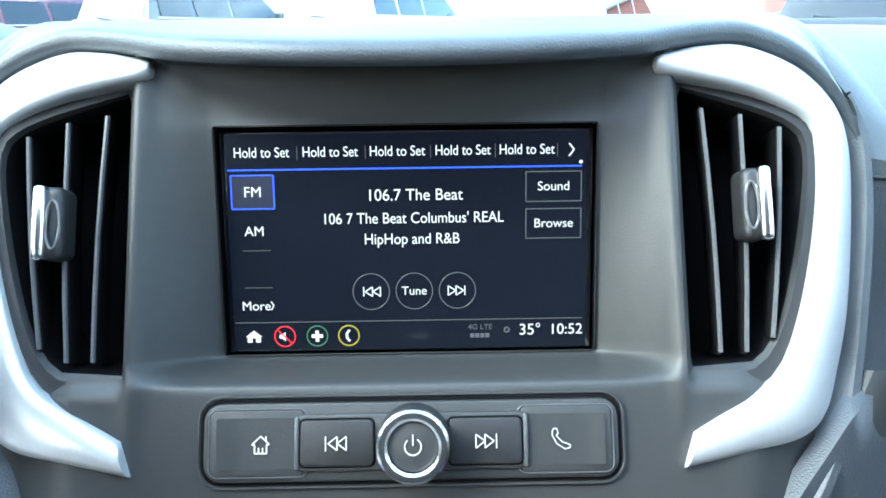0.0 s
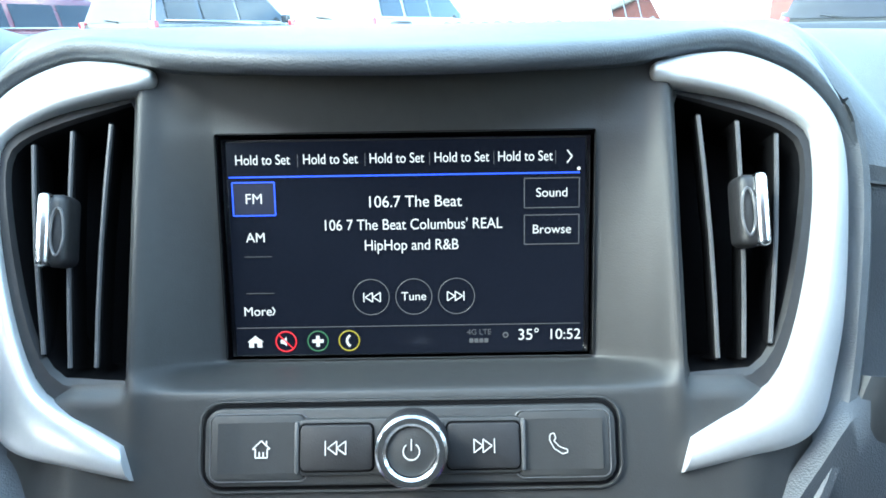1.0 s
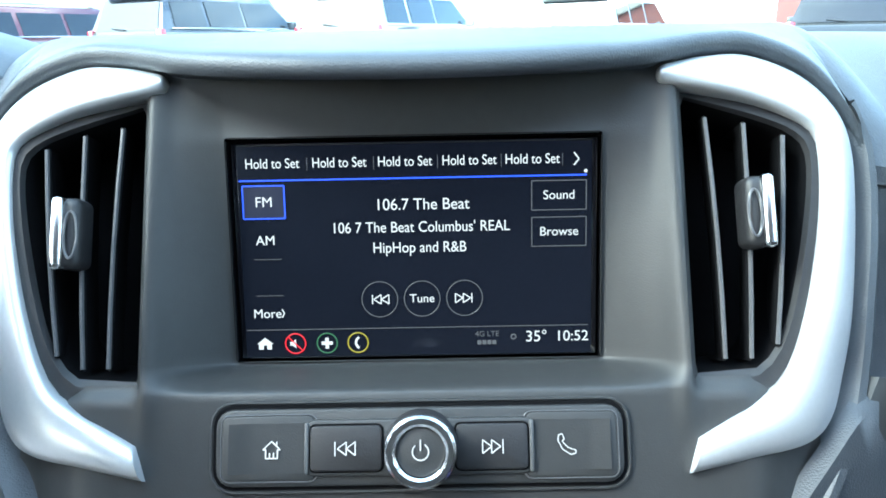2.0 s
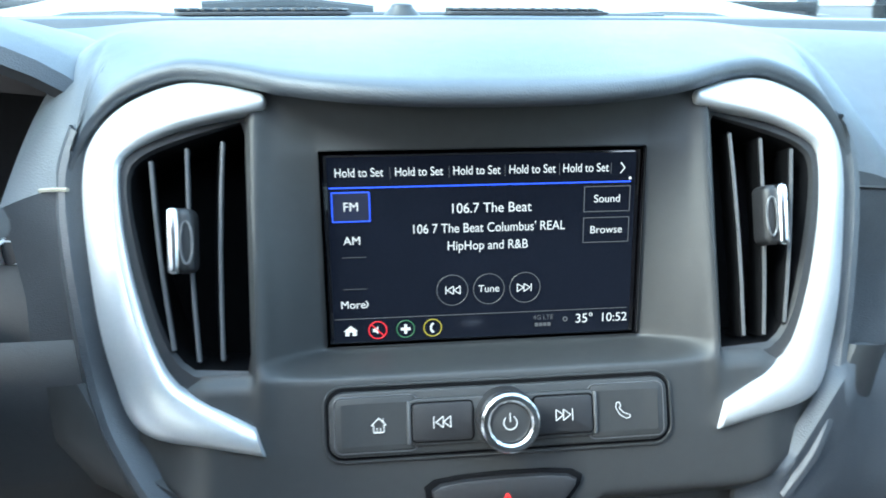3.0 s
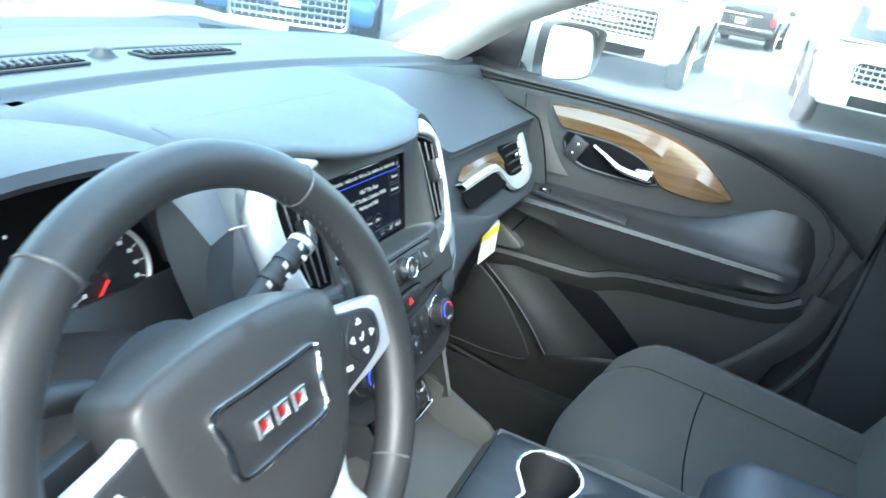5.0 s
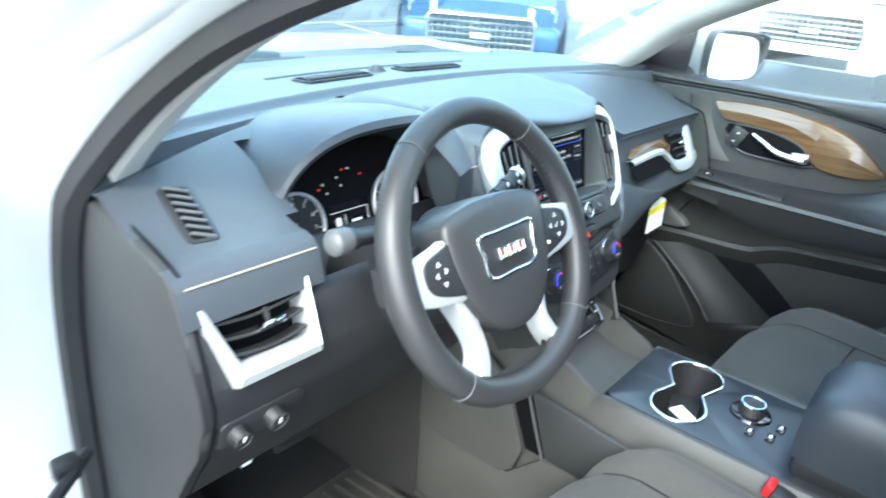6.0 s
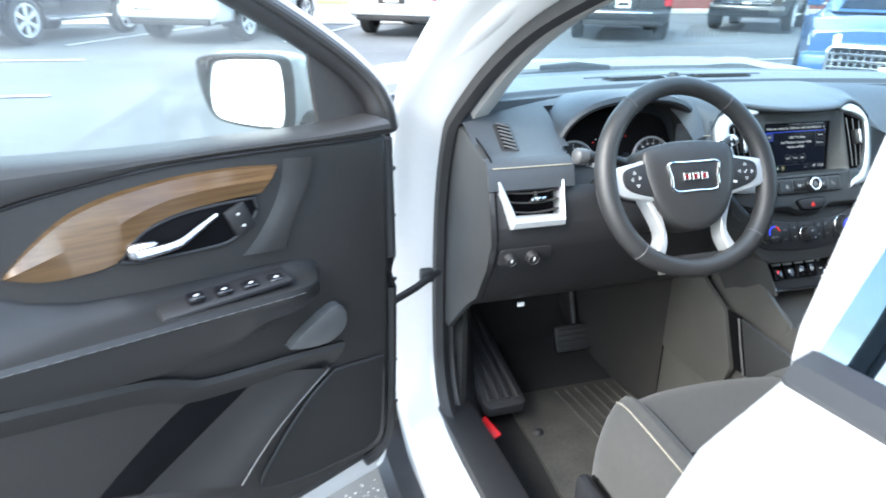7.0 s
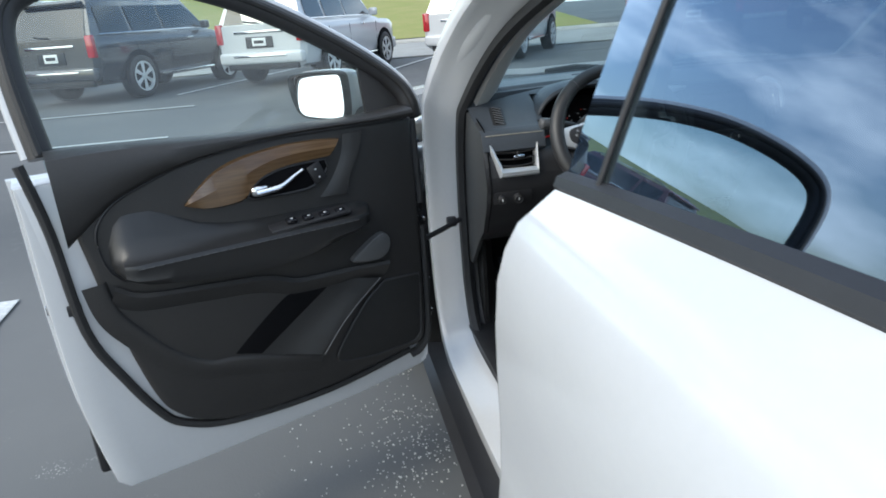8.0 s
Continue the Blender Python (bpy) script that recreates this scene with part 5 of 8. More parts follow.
# outer vents
def outer_vent(M, w, label):
    """A vent with level vanes in a silver U-shaped frame; local x across, y up, z out."""
    u = [(-w / 2 - 0.020, 0.088), (-w / 2 + 0.002, 0.0), (w / 2, 0.0), (w / 2 + 0.008, 0.084)]
    i = [(-w / 2 - 0.010, 0.088), (-w / 2 + 0.012, 0.024), (w / 2 - 0.005, 0.022), (w / 2 + 0.0035, 0.084)]
    rows = [[(*Vector(a), -0.02), (*Vector(a), 0.001), (*Vector(a).lerp(Vector(b), 0.35), 0.007), (*Vector(a).lerp(Vector(b), 0.8), 0.004), (*Vector(b), -0.004), (*Vector(b), -0.034)] for a, b in zip(spline(u, 1), spline(i, 1))]
    ob = part("vent_frame", loft(rows, closed=True, caps=True, m=M), SATIN, dash, label)
    part("vent_duct", prism([(-w / 2 + 0.0, 0.09), (-w / 2 + 0.01, 0.02), (w / 2 - 0.008, 0.02), (w / 2, 0.09)], 0.004, M, z0=-0.040), DARK, ob)
    for j in range(3):
        y = 0.032 + 0.0185 * j
        t = (y - 0.024) / 0.064
        xl, xr = -w / 2 + 0.012 - 0.022 * t, w / 2 - 0.007 + 0.008 * t
        rows = []
        for k in range(13):
            x = xl + (xr - xl) * k / 12
            sag = -0.005 * (1 - (2 * k / 12 - 1) ** 2)
            rows.append([(x, y + sag, -0.004), (x, y + sag + 0.0022, -0.0050), (x, y + sag + 0.0050, -0.024), (x, y + sag + 0.0025, -0.024), (x, y + sag - 0.0012, -0.0050)])
        part("vane", loft(rows, closed=True, caps=True, m=M), TRIMD, ob)
    part("vent_knob", rbox(0.030, 0.008, 0.016, 0.003, M @ pose(0.005, 0.050, 0.000, -8)), CHROME, ob, "chrome vent slider")
    part("slider_stem", rbox(0.006, 0.022, 0.004, 0.001, M @ pose(0.005, 0.058, -0.006)), TRIMD, ob)
    return ob


outer_vent(axes((-0.610, 0.270, 0.928), (1, 0, 0), (0, 0.46, 0.89)), 0.108, "satin silver vent frame")
PV = axes((0.545, 0.297, 0.908), (1, 0.03, 0), (0, 0.43, 0.90)) @ Matrix.Diagonal((1.38, 1.08, 1, 1))
pf = [[(x, y, 0.0), (x, y + 0.1 * w, 0.008), (x, y + 0.55 * w, 0.010), (x, y + w, 0.004), (x, y + w, -0.01)] for x, y, w in spline([(-0.170, 0.066, 0.012), (-0.11, 0.067, 0.013), (-0.060, 0.066, 0.014), (-0.040, 0.054, 0.018), (-0.012, 0.022, 0.025), (0.020, 0.013, 0.027), (0.055, 0.015, 0.028), (0.080, 0.028, 0.026)], 4)]
fr = part("vent_frame", loft(pf, m=PV), SATIN, dash, "satin silver swept vent frame")
part("frame_end", loft([[(x, y, 0.0), (x + 0.006, y, 0.008), (x + 0.022, y, 0.011), (x + 0.033, y, 0.005), (x + 0.034, y, -0.01)] for x, y in spline([(0.045, 0.030), (0.049, 0.055), (0.049, 0.085), (0.046, 0.107)], 4)], m=PV), SATIN, fr)
part("trim_insert", loft([[(x, y0, -0.002), (x, (y0 + y1) / 2, 0.004), (x, y1, -0.004)] for x, y0, y1 in ((-0.166, 0.078, 0.084), (-0.148, 0.079, 0.098), (-0.10, 0.080, 0.101), (-0.055, 0.080, 0.102), (-0.036, 0.070, 0.103), (-0.018, 0.045, 0.103))], m=PV), WOOD, fr, "brown wood insert")
# flat near-black plate behind the vanes stands in for the duct's shade
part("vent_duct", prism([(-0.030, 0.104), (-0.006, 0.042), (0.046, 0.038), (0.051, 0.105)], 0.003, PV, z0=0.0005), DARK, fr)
for j in range(4):
    part("vane", rbox(0.046 + 0.005 * j, 0.010, 0.003, 0.001, PV @ pose(0.021 - 0.0025 * j, 0.050 + 0.0155 * j, 0.006, 60)), BLACKP, fr)
part("vent_knob", rbox(0.008, 0.007, 0.012, 0.002, PV @ pose(0.018, 0.076, 0.011)), CHROME, fr)
# near-black plate on the surface, painting the shade inside the tray
part("tray_shade", prism(spline([(-0.168, 0.066), (-0.115, 0.067), (-0.062, 0.066), (-0.038, 0.048), (-0.028, 0.037), (-0.06, 0.034), (-0.115, 0.033), (-0.155, 0.035), (-0.170, 0.046)], 3, True), 0.003, PV, z0=0.001), DARK, fr, "open tray, its inner shade a flat dark plate")

# light switch panel
LS = axes((-0.634, 0.289, 0.866), (1, 0, 0), (0, -0.22, 0.97))
lp = part("light_switch_panel", prism(rrect(-0.048, -0.019, 0.062, 0.019, 0.010), 0.006, LS, 0.002), BLACKP, dash, "black light switch panel")
for x, r in ((-0.027, 0.0115), (0.019, 0.0130)):
    k = part("light_knob", cyl(r, r * 0.9, 0.016, 24, LS @ pose(x, 0.0, 0.004), 0.003), BLACKP, lp, "ribbed light knob")
    part("knob_ring", annulus(r * 0.72, r * 0.92, 0.003, 24, LS @ pose(x, 0.0, 0.018)), FASCIA, k)
    part("knob_mark", rbox(0.0025, 0.008, 0.002, 0.0005, LS @ pose(x, 0.003, 0.0205)), PRINT, k)
part("round_button", cyl(0.009, 0.008, 0.006, 20, axes((-0.655, 0.320, 0.812), (1, 0, 0), (0, -0.3, 0.95)), 0.002), BLACKP, dash, "small round button")
part("port_cover", rbox(0.016, 0.006, 0.010, 0.002, pose(-0.575, 0.40, 0.700)), PRINT, dash, "pale port cover")
part("knee_lower", band(-0.70, -0.15, [(0.40, 0.716), (0.46, 0.69), (0.62, 0.72), (0.8, 0.9)], 6), DARK, dash)
# ---------------------------------------------------------------- display with the radio menu
display = thing("infotainment_display", "lit touch screen showing a dark radio menu with white text", "screen")
_a = FACE @ Vector((0, SCR_LOW[0], SCR_LOW[1]))
_b = FACE @ Vector((0, SCR_HIGH[0], SCR_HIGH[1]))
SW, SH = 0.161, (_b - _a).length
SCREEN = axes(_b - Vector((SW / 2, 0, 0)), (1, 0, 0), _b - _a)   # from the upper left corner: x across, y up
SC = lambda fx, fy: Vector((fx * SW, -fy * SH))                    # fractions of the glass, from its upper left corner
LCD = material("dark_lit_panel", (0.006, 0.007, 0.011), 0.14, coat=0.0, spec=0.16, noise_scale=40, noise_mix=0.2, emit=(0.35, 0.5, 1.0), power=0.0008)
UI_WHITE = glow("menu_white", (0.88, 0.94, 1.0), 0.115)
UI_GREY = glow("menu_grey", (0.75, 0.82, 0.95), 0.020)
UI_BLUE = glow("menu_blue", (0.03, 0.10, 1.0), 0.20)
UI_RED = glow("menu_red", (1.0, 0.02, 0.04), 0.12)
UI_GREEN = glow("menu_green", (0.10, 0.45, 0.20), 0.05)
UI_YELLOW = glow("menu_yellow", (0.80, 0.70, 0.05), 0.07)
UI = lambda fx, fy, k=1: SCREEN @ Matrix.Translation((*SC(fx, fy), 0.00015 * k))
part("glass_panel", prism([SC(-0.015, 1.01), SC(1.015, 1.01), SC(1.015, -0.012), SC(-0.015, -0.012)], 0.003, SCREEN, 0.0005, z0=-0.0034), GLOSSB, display, "gloss black display glass")
part("lit_area", flat([(*SC(*p), -0.0002) for p in ((0.0, 1.0), (1.0, 1.0), (1.0, 0.0), (0.0, 0.0))], SCREEN), LCD, display, "dark blue-black lit area")


def menu_text(words, fx, fy, height, mat=None, width=0.0):
    """A line of text about a point; width squeezes it to a share of the glass."""
    bm = text_mesh(words, height, Matrix.Identity(4), 0.00004)
    if width:
        xs_ = [v.co.x for v in bm.verts]
        bmesh.ops.scale(bm, vec=(width * SW / (max(xs_) - min(xs_)), 1, 1), verts=bm.verts)
    bmesh.ops.transform(bm, matrix=UI(fx, fy), verts=bm.verts)
    return part("menu_text", bm, mat or UI_WHITE, display, smooth=False)


def menu_lines(name, lines, w, mat):
    """Thin strokes between points given as shares of the glass."""
    return part(name, merged(*[bar(SC(*a), SC(*b), w, SCREEN, 0.0, 0.00012) for a, b in lines]), mat, display, smooth=False)


def menu_box(name, x0, y0, x1, y1, w, mat):
    return menu_lines(name, [((x0, y0), (x1, y0)), ((x1, y0), (x1, y1)), ((x1, y1), (x0, y1)), ((x0, y1), (x0, y0))], w, mat)


for fx in (0.100, 0.289, 0.474, 0.655, 0.832):
    menu_text("Hold to Set", fx, 0.082, 0.0064, width=0.152)
for fx in (0.198, 0.386, 0.566, 0.745, 0.917):
    menu_lines("menu_divider", [((fx, 0.055), (fx, 0.115))], 0.00022, UI_GREY)
menu_lines("chevron", [((0.949, 0.055), (0.963, 0.084)), ((0.963, 0.084), (0.949, 0.113))], 0.0006, UI_WHITE)
menu_lines("blue_line", [((0.004, 0.158), (0.985, 0.158))], 0.0007, UI_BLUE)
part("page_dot", cyl(0.0008, 0.0008, 0.0001, 12, UI(0.982, 0.140)), UI_WHITE, display)
part("selected_key", prism([SC(0.012, 0.335), SC(0.130, 0.335), SC(0.130, 0.182), SC(0.012, 0.182)], 0.00006, SCREEN), glow("menu_dark_blue", (0.02, 0.05, 0.30), 0.016), display, "dark blue selected key")
menu_box("selected_frame", 0.012, 0.182, 0.130, 0.335, 0.0006, UI_BLUE)
menu_text("FM", 0.071, 0.260, 0.0066)
menu_text("AM", 0.071, 0.440, 0.0062)
for fy in (0.528, 0.702):
    menu_lines("menu_divider", [((0.036, fy), (0.114, fy))], 0.00025, UI_GREY)
menu_text("More", 0.066, 0.790, 0.0060)
menu_lines("chevron", [((0.108, 0.768), (0.115, 0.788)), ((0.115, 0.788), (0.108, 0.808))], 0.0005, UI_WHITE)
menu_text("106.7 The Beat", 0.520, 0.282, 0.0074, width=0.260)
menu_text("106 7 The Beat Columbus' REAL", 0.514, 0.388, 0.0070, width=0.500)
menu_text("HipHop and R&B", 0.510, 0.484, 0.0070, width=0.265)
for word, y0, y1 in (("Sound", 0.182, 0.318), ("Browse", 0.352, 0.488)):
    menu_box("key_frame", 0.830, y0, 0.984, y1, 0.0004, UI_GREY)
    menu_text(word, 0.907, (y0 + y1) / 2, 0.0058)
for fx in (0.392, 0.514, 0.636):
    part("round_key", annulus(0.0081, 0.0085, 0.0001, 40, UI(fx, 0.728)), UI_GREY, display)
menu_text("Tune", 0.514, 0.728, 0.0056)
for fx, s in ((0.392, -1), (0.636, 1)):
    tri_ = [[(s * a, 0.0022), (s * a, -0.0022), (s * (a + 0.0034), 0)] for a in (-0.0042, -0.0006)]
    segs_ = [e for p in tri_ for e in zip(p, p[1:] + p[:1])] + [((s * 0.0034, 0.0022), (s * 0.0034, -0.0022))]
    part("skip_symbol", merged(*[bar(a, b, 0.0005, UI(fx, 0.728), 0.0, 0.0001) for a, b in segs_]), UI_WHITE, display, smooth=False)
menu_lines("status_line", [((0.004, 0.868), (0.990, 0.868))], 0.00035, UI_GREY)
part("home_symbol", prism([(-0.0030, -0.0024), (-0.0008, -0.0024), (-0.0008, -0.0004), (0.0008, -0.0004), (0.0008, -0.0024), (0.0030, -0.0024), (0.0030, 0.0002), (0.0038, 0.0002), (0.0, 0.0032), (-0.0038, 0.0002), (-0.0030, 0.0002)], 0.0001, UI(0.055, 0.938)), UI_WHITE, display, smooth=False)
for fx, mat in ((0.143, UI_RED), (0.235, UI_GREEN), (0.325, UI_YELLOW)):
    part("status_ring", annulus(0.0044, 0.0050, 0.0001, 32, UI(fx, 0.936)), mat, display)
part("sound_symbol", prism([(-0.0022, -0.0009), (-0.0010, -0.0009), (0.0006, -0.0022), (0.0006, 0.0022), (-0.0010, 0.0009), (-0.0022, 0.0009)], 0.0001, UI(0.141, 0.936)), UI_WHITE, display, smooth=False)
part("mute_stroke", bar((-0.0034, 0.0034), (0.0034, -0.0034), 0.0006, UI(0.143, 0.936, 2), 0.0, 0.0001), UI_RED, display, smooth=False)
part("plus_symbol", merged(bar((-0.0026, 0), (0.0026, 0), 0.0016, UI(0.235, 0.936), 0.0, 0.0001), bar((0, -0.0026), (0, 0.0026), 0.0016, UI(0.235, 0.936, 2), 0.0, 0.0001)), UI_WHITE, display, smooth=False)
arc_ = [(0.0020 + 0.0030 * math.cos(radians(a)), 0.0030 * math.sin(radians(a))) for a in range(120, 241, 20)]
part("phone_symbol", merged(*[bar(a, b, 0.0011, UI(0.325, 0.936), 0.0, 0.0001) for a, b in zip(arc_, arc_[1:])]), UI_WHITE, display, smooth=False)
menu_text("4G LTE", 0.700, 0.905, 0.0036, UI_GREY)
part("signal_bars", merged(*[prism(rrect(-0.0046 + 0.0023 * k, -0.001, -0.0027 + 0.0023 * k, 0.001, 0.0002, 1), 0.0001, UI(0.700, 0.945)) for k in range(4)]), UI_GREY, display, smooth=False)
part("pin_symbol", annulus(0.0008, 0.0014, 0.0001, 16, UI(0.776, 0.920)), UI_GREY, display)
menu_text("35\u00b0", 0.842, 0.922, 0.0074)
menu_text("10:52", 0.945, 0.922, 0.0070)

# ---------------------------------------------------------------- radio button panel
radio = thing("radio_button_panel", "black radio button strip with a chrome-ringed volume knob", "button panel")
part("panel_groove", prism(rrect(-0.0835, -0.0045, 0.0865, 0.0295, 0.008), 0.001, FACE, z0=-0.0002), DARK, radio)
part("panel", prism(rrect(-0.082, -0.003, 0.085, 0.028, 0.007), 0.0028, FACE, 0.0012), FASCIA, radio, "dark button strip")
for x0, x1, dish in ((-0.079, -0.041, -0.066), (0.045, 0.082, 0.070)):
    btn = part("wide_button", prism(rrect(x0, -0.0005, x1, 0.0255, 0.003), 0.0012, FACE, 0.0006, z0=0.0026), FASCIA, radio, "wide dished button")
    sgn = 1 if x0 > 0 else -1
    cx = (x0 + x1) / 2
    part("dish", loft([[(x0 + 0.003 + (x1 - x0 - 0.006) * i / 10, y, 0.00385 + 0.0012 * smooth01((abs(x0 + 0.003 + (x1 - x0 - 0.006) * i / 10 - (x1 if sgn < 0 else x0)) - 0.026) / 0.008)) for i in range(11)] for y in (0.0025, 0.0225)], m=FACE), FASCIA, btn)
for x0, x1 in ((-0.0795, -0.0400), (0.0440, 0.0825)):
    rim_ = rrect(x0, -0.0008, x1, 0.0258, 0.0035)
    part("button_edge", tube([FACE @ Vector((u, v, 0.0034)) for u, v in rim_], 0.00028, 5, closed=True), EDGE, radio)
part("panel_lip", tube([FACE @ Vector((u, v, 0.0004)) for u, v in rrect(-0.0845, -0.0055, 0.0875, 0.0305, 0.009)], 0.0007, 6, closed=True), FASCIA, radio)
for x0, x1 in ((-0.0450, -0.0432), (0.0462, 0.0480)):
    part("collar_end", rbox(x1 - x0, 0.0205, 0.0032, 0.0008, FACE @ pose((x0 + x1) / 2, 0.0125, 0.0042)), STALKG, radio, "grey collar end")
for x0, x1 in ((-0.0425, -0.0135), (0.0165, 0.0455)):
    part("key_gap", prism(rrect(x0 - 0.0007, 0.0028, x1 + 0.0007, 0.0222, 0.0026), 0.0004, FACE, z0=0.0046), DARK, radio)
part("key_collar", prism(rrect(-0.0455, 0.0012, 0.0485, 0.0238, 0.005), 0.0022, FACE, 0.0012, z0=0.0026), FASCIA, radio, "raised key collar")
for x0, x1 in ((-0.0425, -0.0135), (0.0165, 0.0455)):
    part("skip_key", prism(rrect(x0, 0.0035, x1, 0.0215, 0.0022), 0.0016, FACE, 0.0007, z0=0.0046), BLACKP, radio, "skip key")
kc = (0.0026, 0.0126)
part("knob_base", cyl(0.0150, 0.0146, 0.008, 40, FACE @ pose(*kc, 0.003), 0.002), BLACKP, radio)
vk = part("volume_knob", annulus(0.0098, 0.0140, 0.013, 44, FACE @ pose(*kc, 0.006)), RING, radio, "chrome volume knob ring")
part("knob_face", cyl(0.0102, 0.0098, 0.0105, 40, FACE @ pose(*kc, 0.006), 0.0012), FASCIA, vk, "grey knob face")


def strokes(name, parent, lines, m, w=0.0007, mat=PRINT, z=0.0):
    return part(name, merged(*[bar(a, b, w, m, z) for a, b in lines]), mat, parent, smooth=False)


def loop(points):
    return list(zip(points, points[1:] + points[:1]))


HM = FACE @ pose(-0.0585, 0.0118, 0.0045) @ Matrix.Scale(0.8, 4)
strokes("home_mark", radio, loop([(-0.0030, -0.0038), (-0.0030, 0.0005), (-0.0044, 0.0005), (0, 0.0046), (0.0044, 0.0005), (0.0030, 0.0005), (0.0030, -0.0038)]) + [((-0.001, -0.0036), (-0.001, -0.001)), ((0.001, -0.0036), (0.001, -0.001)), ((0.0026, 0.0022), (0.0026, 0.0045))], HM, 0.0006, LAMPW)
for x, s in ((-0.028, -1), (0.031, 1)):
    KM = FACE @ pose(x, 0.0125, 0.0064) @ Matrix.Scale(0.95, 4)
    L = loop([(s * -0.0040, 0.0028), (s * -0.0040, -0.0028), (s * -0.0002, 0)]) + loop([(s * -0.0002, 0.0028), (s * -0.0002, -0.0028), (s * 0.0036, 0)]) + [((s * 0.0046, 0.0030), (s * 0.0046, -0.0030))]
    strokes("skip_mark", radio, L, KM, 0.00048, LAMPW)
PM = FACE @ pose(*kc, 0.0168)
arc = [(0.0032 * math.sin(radians(a)), 0.0032 * math.cos(radians(a))) for a in range(32, 330, 24)]
strokes("power_mark", radio, list(zip(arc, arc[1:])) + [((0, 0.0046), (0, 0.0004))], PM, 0.0005, LAMPW)
TM = FACE @ pose(0.0615, 0.0128, 0.0045) @ Matrix.Scale(0.85, 4)
ph = [(-0.0040, 0.0042), (-0.0022, 0.0046), (-0.0014, 0.0022), (-0.0024, 0.0012), (0.0002, -0.0016), (0.0016, -0.0022), (0.0040, -0.0030), (0.0040, -0.0044), (0.0016, -0.0050), (-0.0022, -0.0026), (-0.0044, 0.0016)]
strokes("phone_mark", radio, loop(ph), TM, 0.0005, LAMPW)

hz = thing("hazard_button", "black hazard button with a red triangle", "button")
part("button_well", prism(spline([(-0.033, -0.0165), (0.036, -0.0155), (0.033, -0.031), (0.022, -0.0395), (-0.020, -0.0395), (-0.031, -0.033)], 4, True), 0.0015, FACE, 0.0005), DARK, hz)
part("button_cap", prism(spline([(-0.030, -0.0182), (0.033, -0.0172), (0.030, -0.030), (0.020, -0.0372), (-0.018, -0.0372), (-0.028, -0.032)], 4, True), 0.004, FACE, 0.002, z0=0.001), BLACKP, hz, "glossy button cap")
strokes("triangle_mark", hz, loop([(-0.0065, -0.005), (0.0065, -0.005), (0, 0.0065)]) + loop([(-0.003, -0.003), (0.003, -0.003), (0, 0.0025)]), FACE @ pose(0.002, -0.0285, 0.0052) @ Matrix.Scale(0.72, 4), 0.0013, LAMPR)

FAINT = material("faint_print", (0.30, 0.31, 0.32), 0.5, noise_scale=60, noise_mix=0.1)
# ---------------------------------------------------------------- climate panel
climate = thing("climate_panel", "black climate panel with three knobs", "climate panel")
CL = FACE @ pose(0, 0.0065, -0.0200)
part("panel", prism(spline([(-0.132, -0.052), (-0.06, -0.066), (0.0, -0.069), (0.06, -0.066), (0.132, -0.052), (0.137, -0.075), (0.130, -0.105), (0.09, -0.122), (0, -0.128), (-0.09, -0.122), (-0.130, -0.105), (-0.137, -0.075)], 4, True), 0.02, CL, 0.003, z0=-0.018), BLACKP, climate, "black climate panel plate")
for x, y, r, lit in ((-0.100, -0.086, 0.0205, 1), (-0.004, -0.094, 0.0148, 0), (0.094, -0.086, 0.0200, 1)):
    KM = CL @ pose(x, y, 0.002)
    part("knob_ring", annulus(r * 1.0, r * 1.12, 0.004, 40, KM), CHROME, climate, "chrome knob ring")
    kn = part("climate_knob", cyl(r, r * 0.92, 0.019, 40, KM, 0.003), BLACKP, climate, "ribbed climate knob")
    for k in range(26):
        a = 2 * math.pi * k / 26
        part("grip_rib", rbox(0.0014, 0.0018, 0.013, 0.0004, KM @ pose(r * 0.965 * math.cos(a), r * 0.965 * math.sin(a), 0.009, 0, 0, math.degrees(a))), BLACKP, kn)
    if lit:
        for mat, a0, a1 in ((LAMPB, 200, 82), (LAMPR, 74, 10)):
            arcp = [(0.62 * r * math.cos(radians(a0 + (a1 - a0) * t / 8)), 0.62 * r * math.sin(radians(a0 + (a1 - a0) * t / 8))) for t in range(9)]
            part("temperature_mark", tube([(KM @ pose(0, 0, 0.0190)) @ Vector((*q, 0)) for q in arcp], 0.0009, 6), mat, kn)
        part("knob_word", text_mesh("AUTO" if x < 0 else "SYNC", 0.0058, KM @ pose(0, -0.009, 0.0192), 0.0002), FAINT, kn, "white lettering")
    else:
        strokes("fan_mark", kn, [((-0.003, 0), (0.003, 0)), ((0, -0.003), (0, 0.003))], KM @ pose(0, 0.004, 0.0192), 0.0012, FAINT)
        part("knob_pointer", rbox(0.004, 0.003, 0.002, 0.0006, KM @ pose(0.006, -0.011, 0.0192)), CHROME, kn)
part("key_word", text_mesh("A/C", 0.0062, CL @ pose(-0.056, -0.083, 0.0023), 0.0002), FAINT, climate, "white lettering")
for x, y in ((-0.031, -0.079), (-0.031, -0.099), (-0.056, -0.101), (0.032, -0.079), (0.052, -0.078), (0.054, -0.098), (0.032, -0.099)):
    strokes("key_mark", climate, [((-0.0030, 0.0010), (-0.0005, -0.0018)), ((-0.0005, -0.0018), (0.0030, -0.0018)), ((0.0005, 0.0026), (0.0026, 0.0002))], CL @ pose(x, y, 0.0022), 0.0006, FAINT)
for x in (-0.070, -0.044, -0.022, 0.022, 0.044, 0.070):
    part("key_gap", rbox(0.0006, 0.040, 0.0008, 0, CL @ pose(x, -0.090, 0.0022)), DARK, climate)

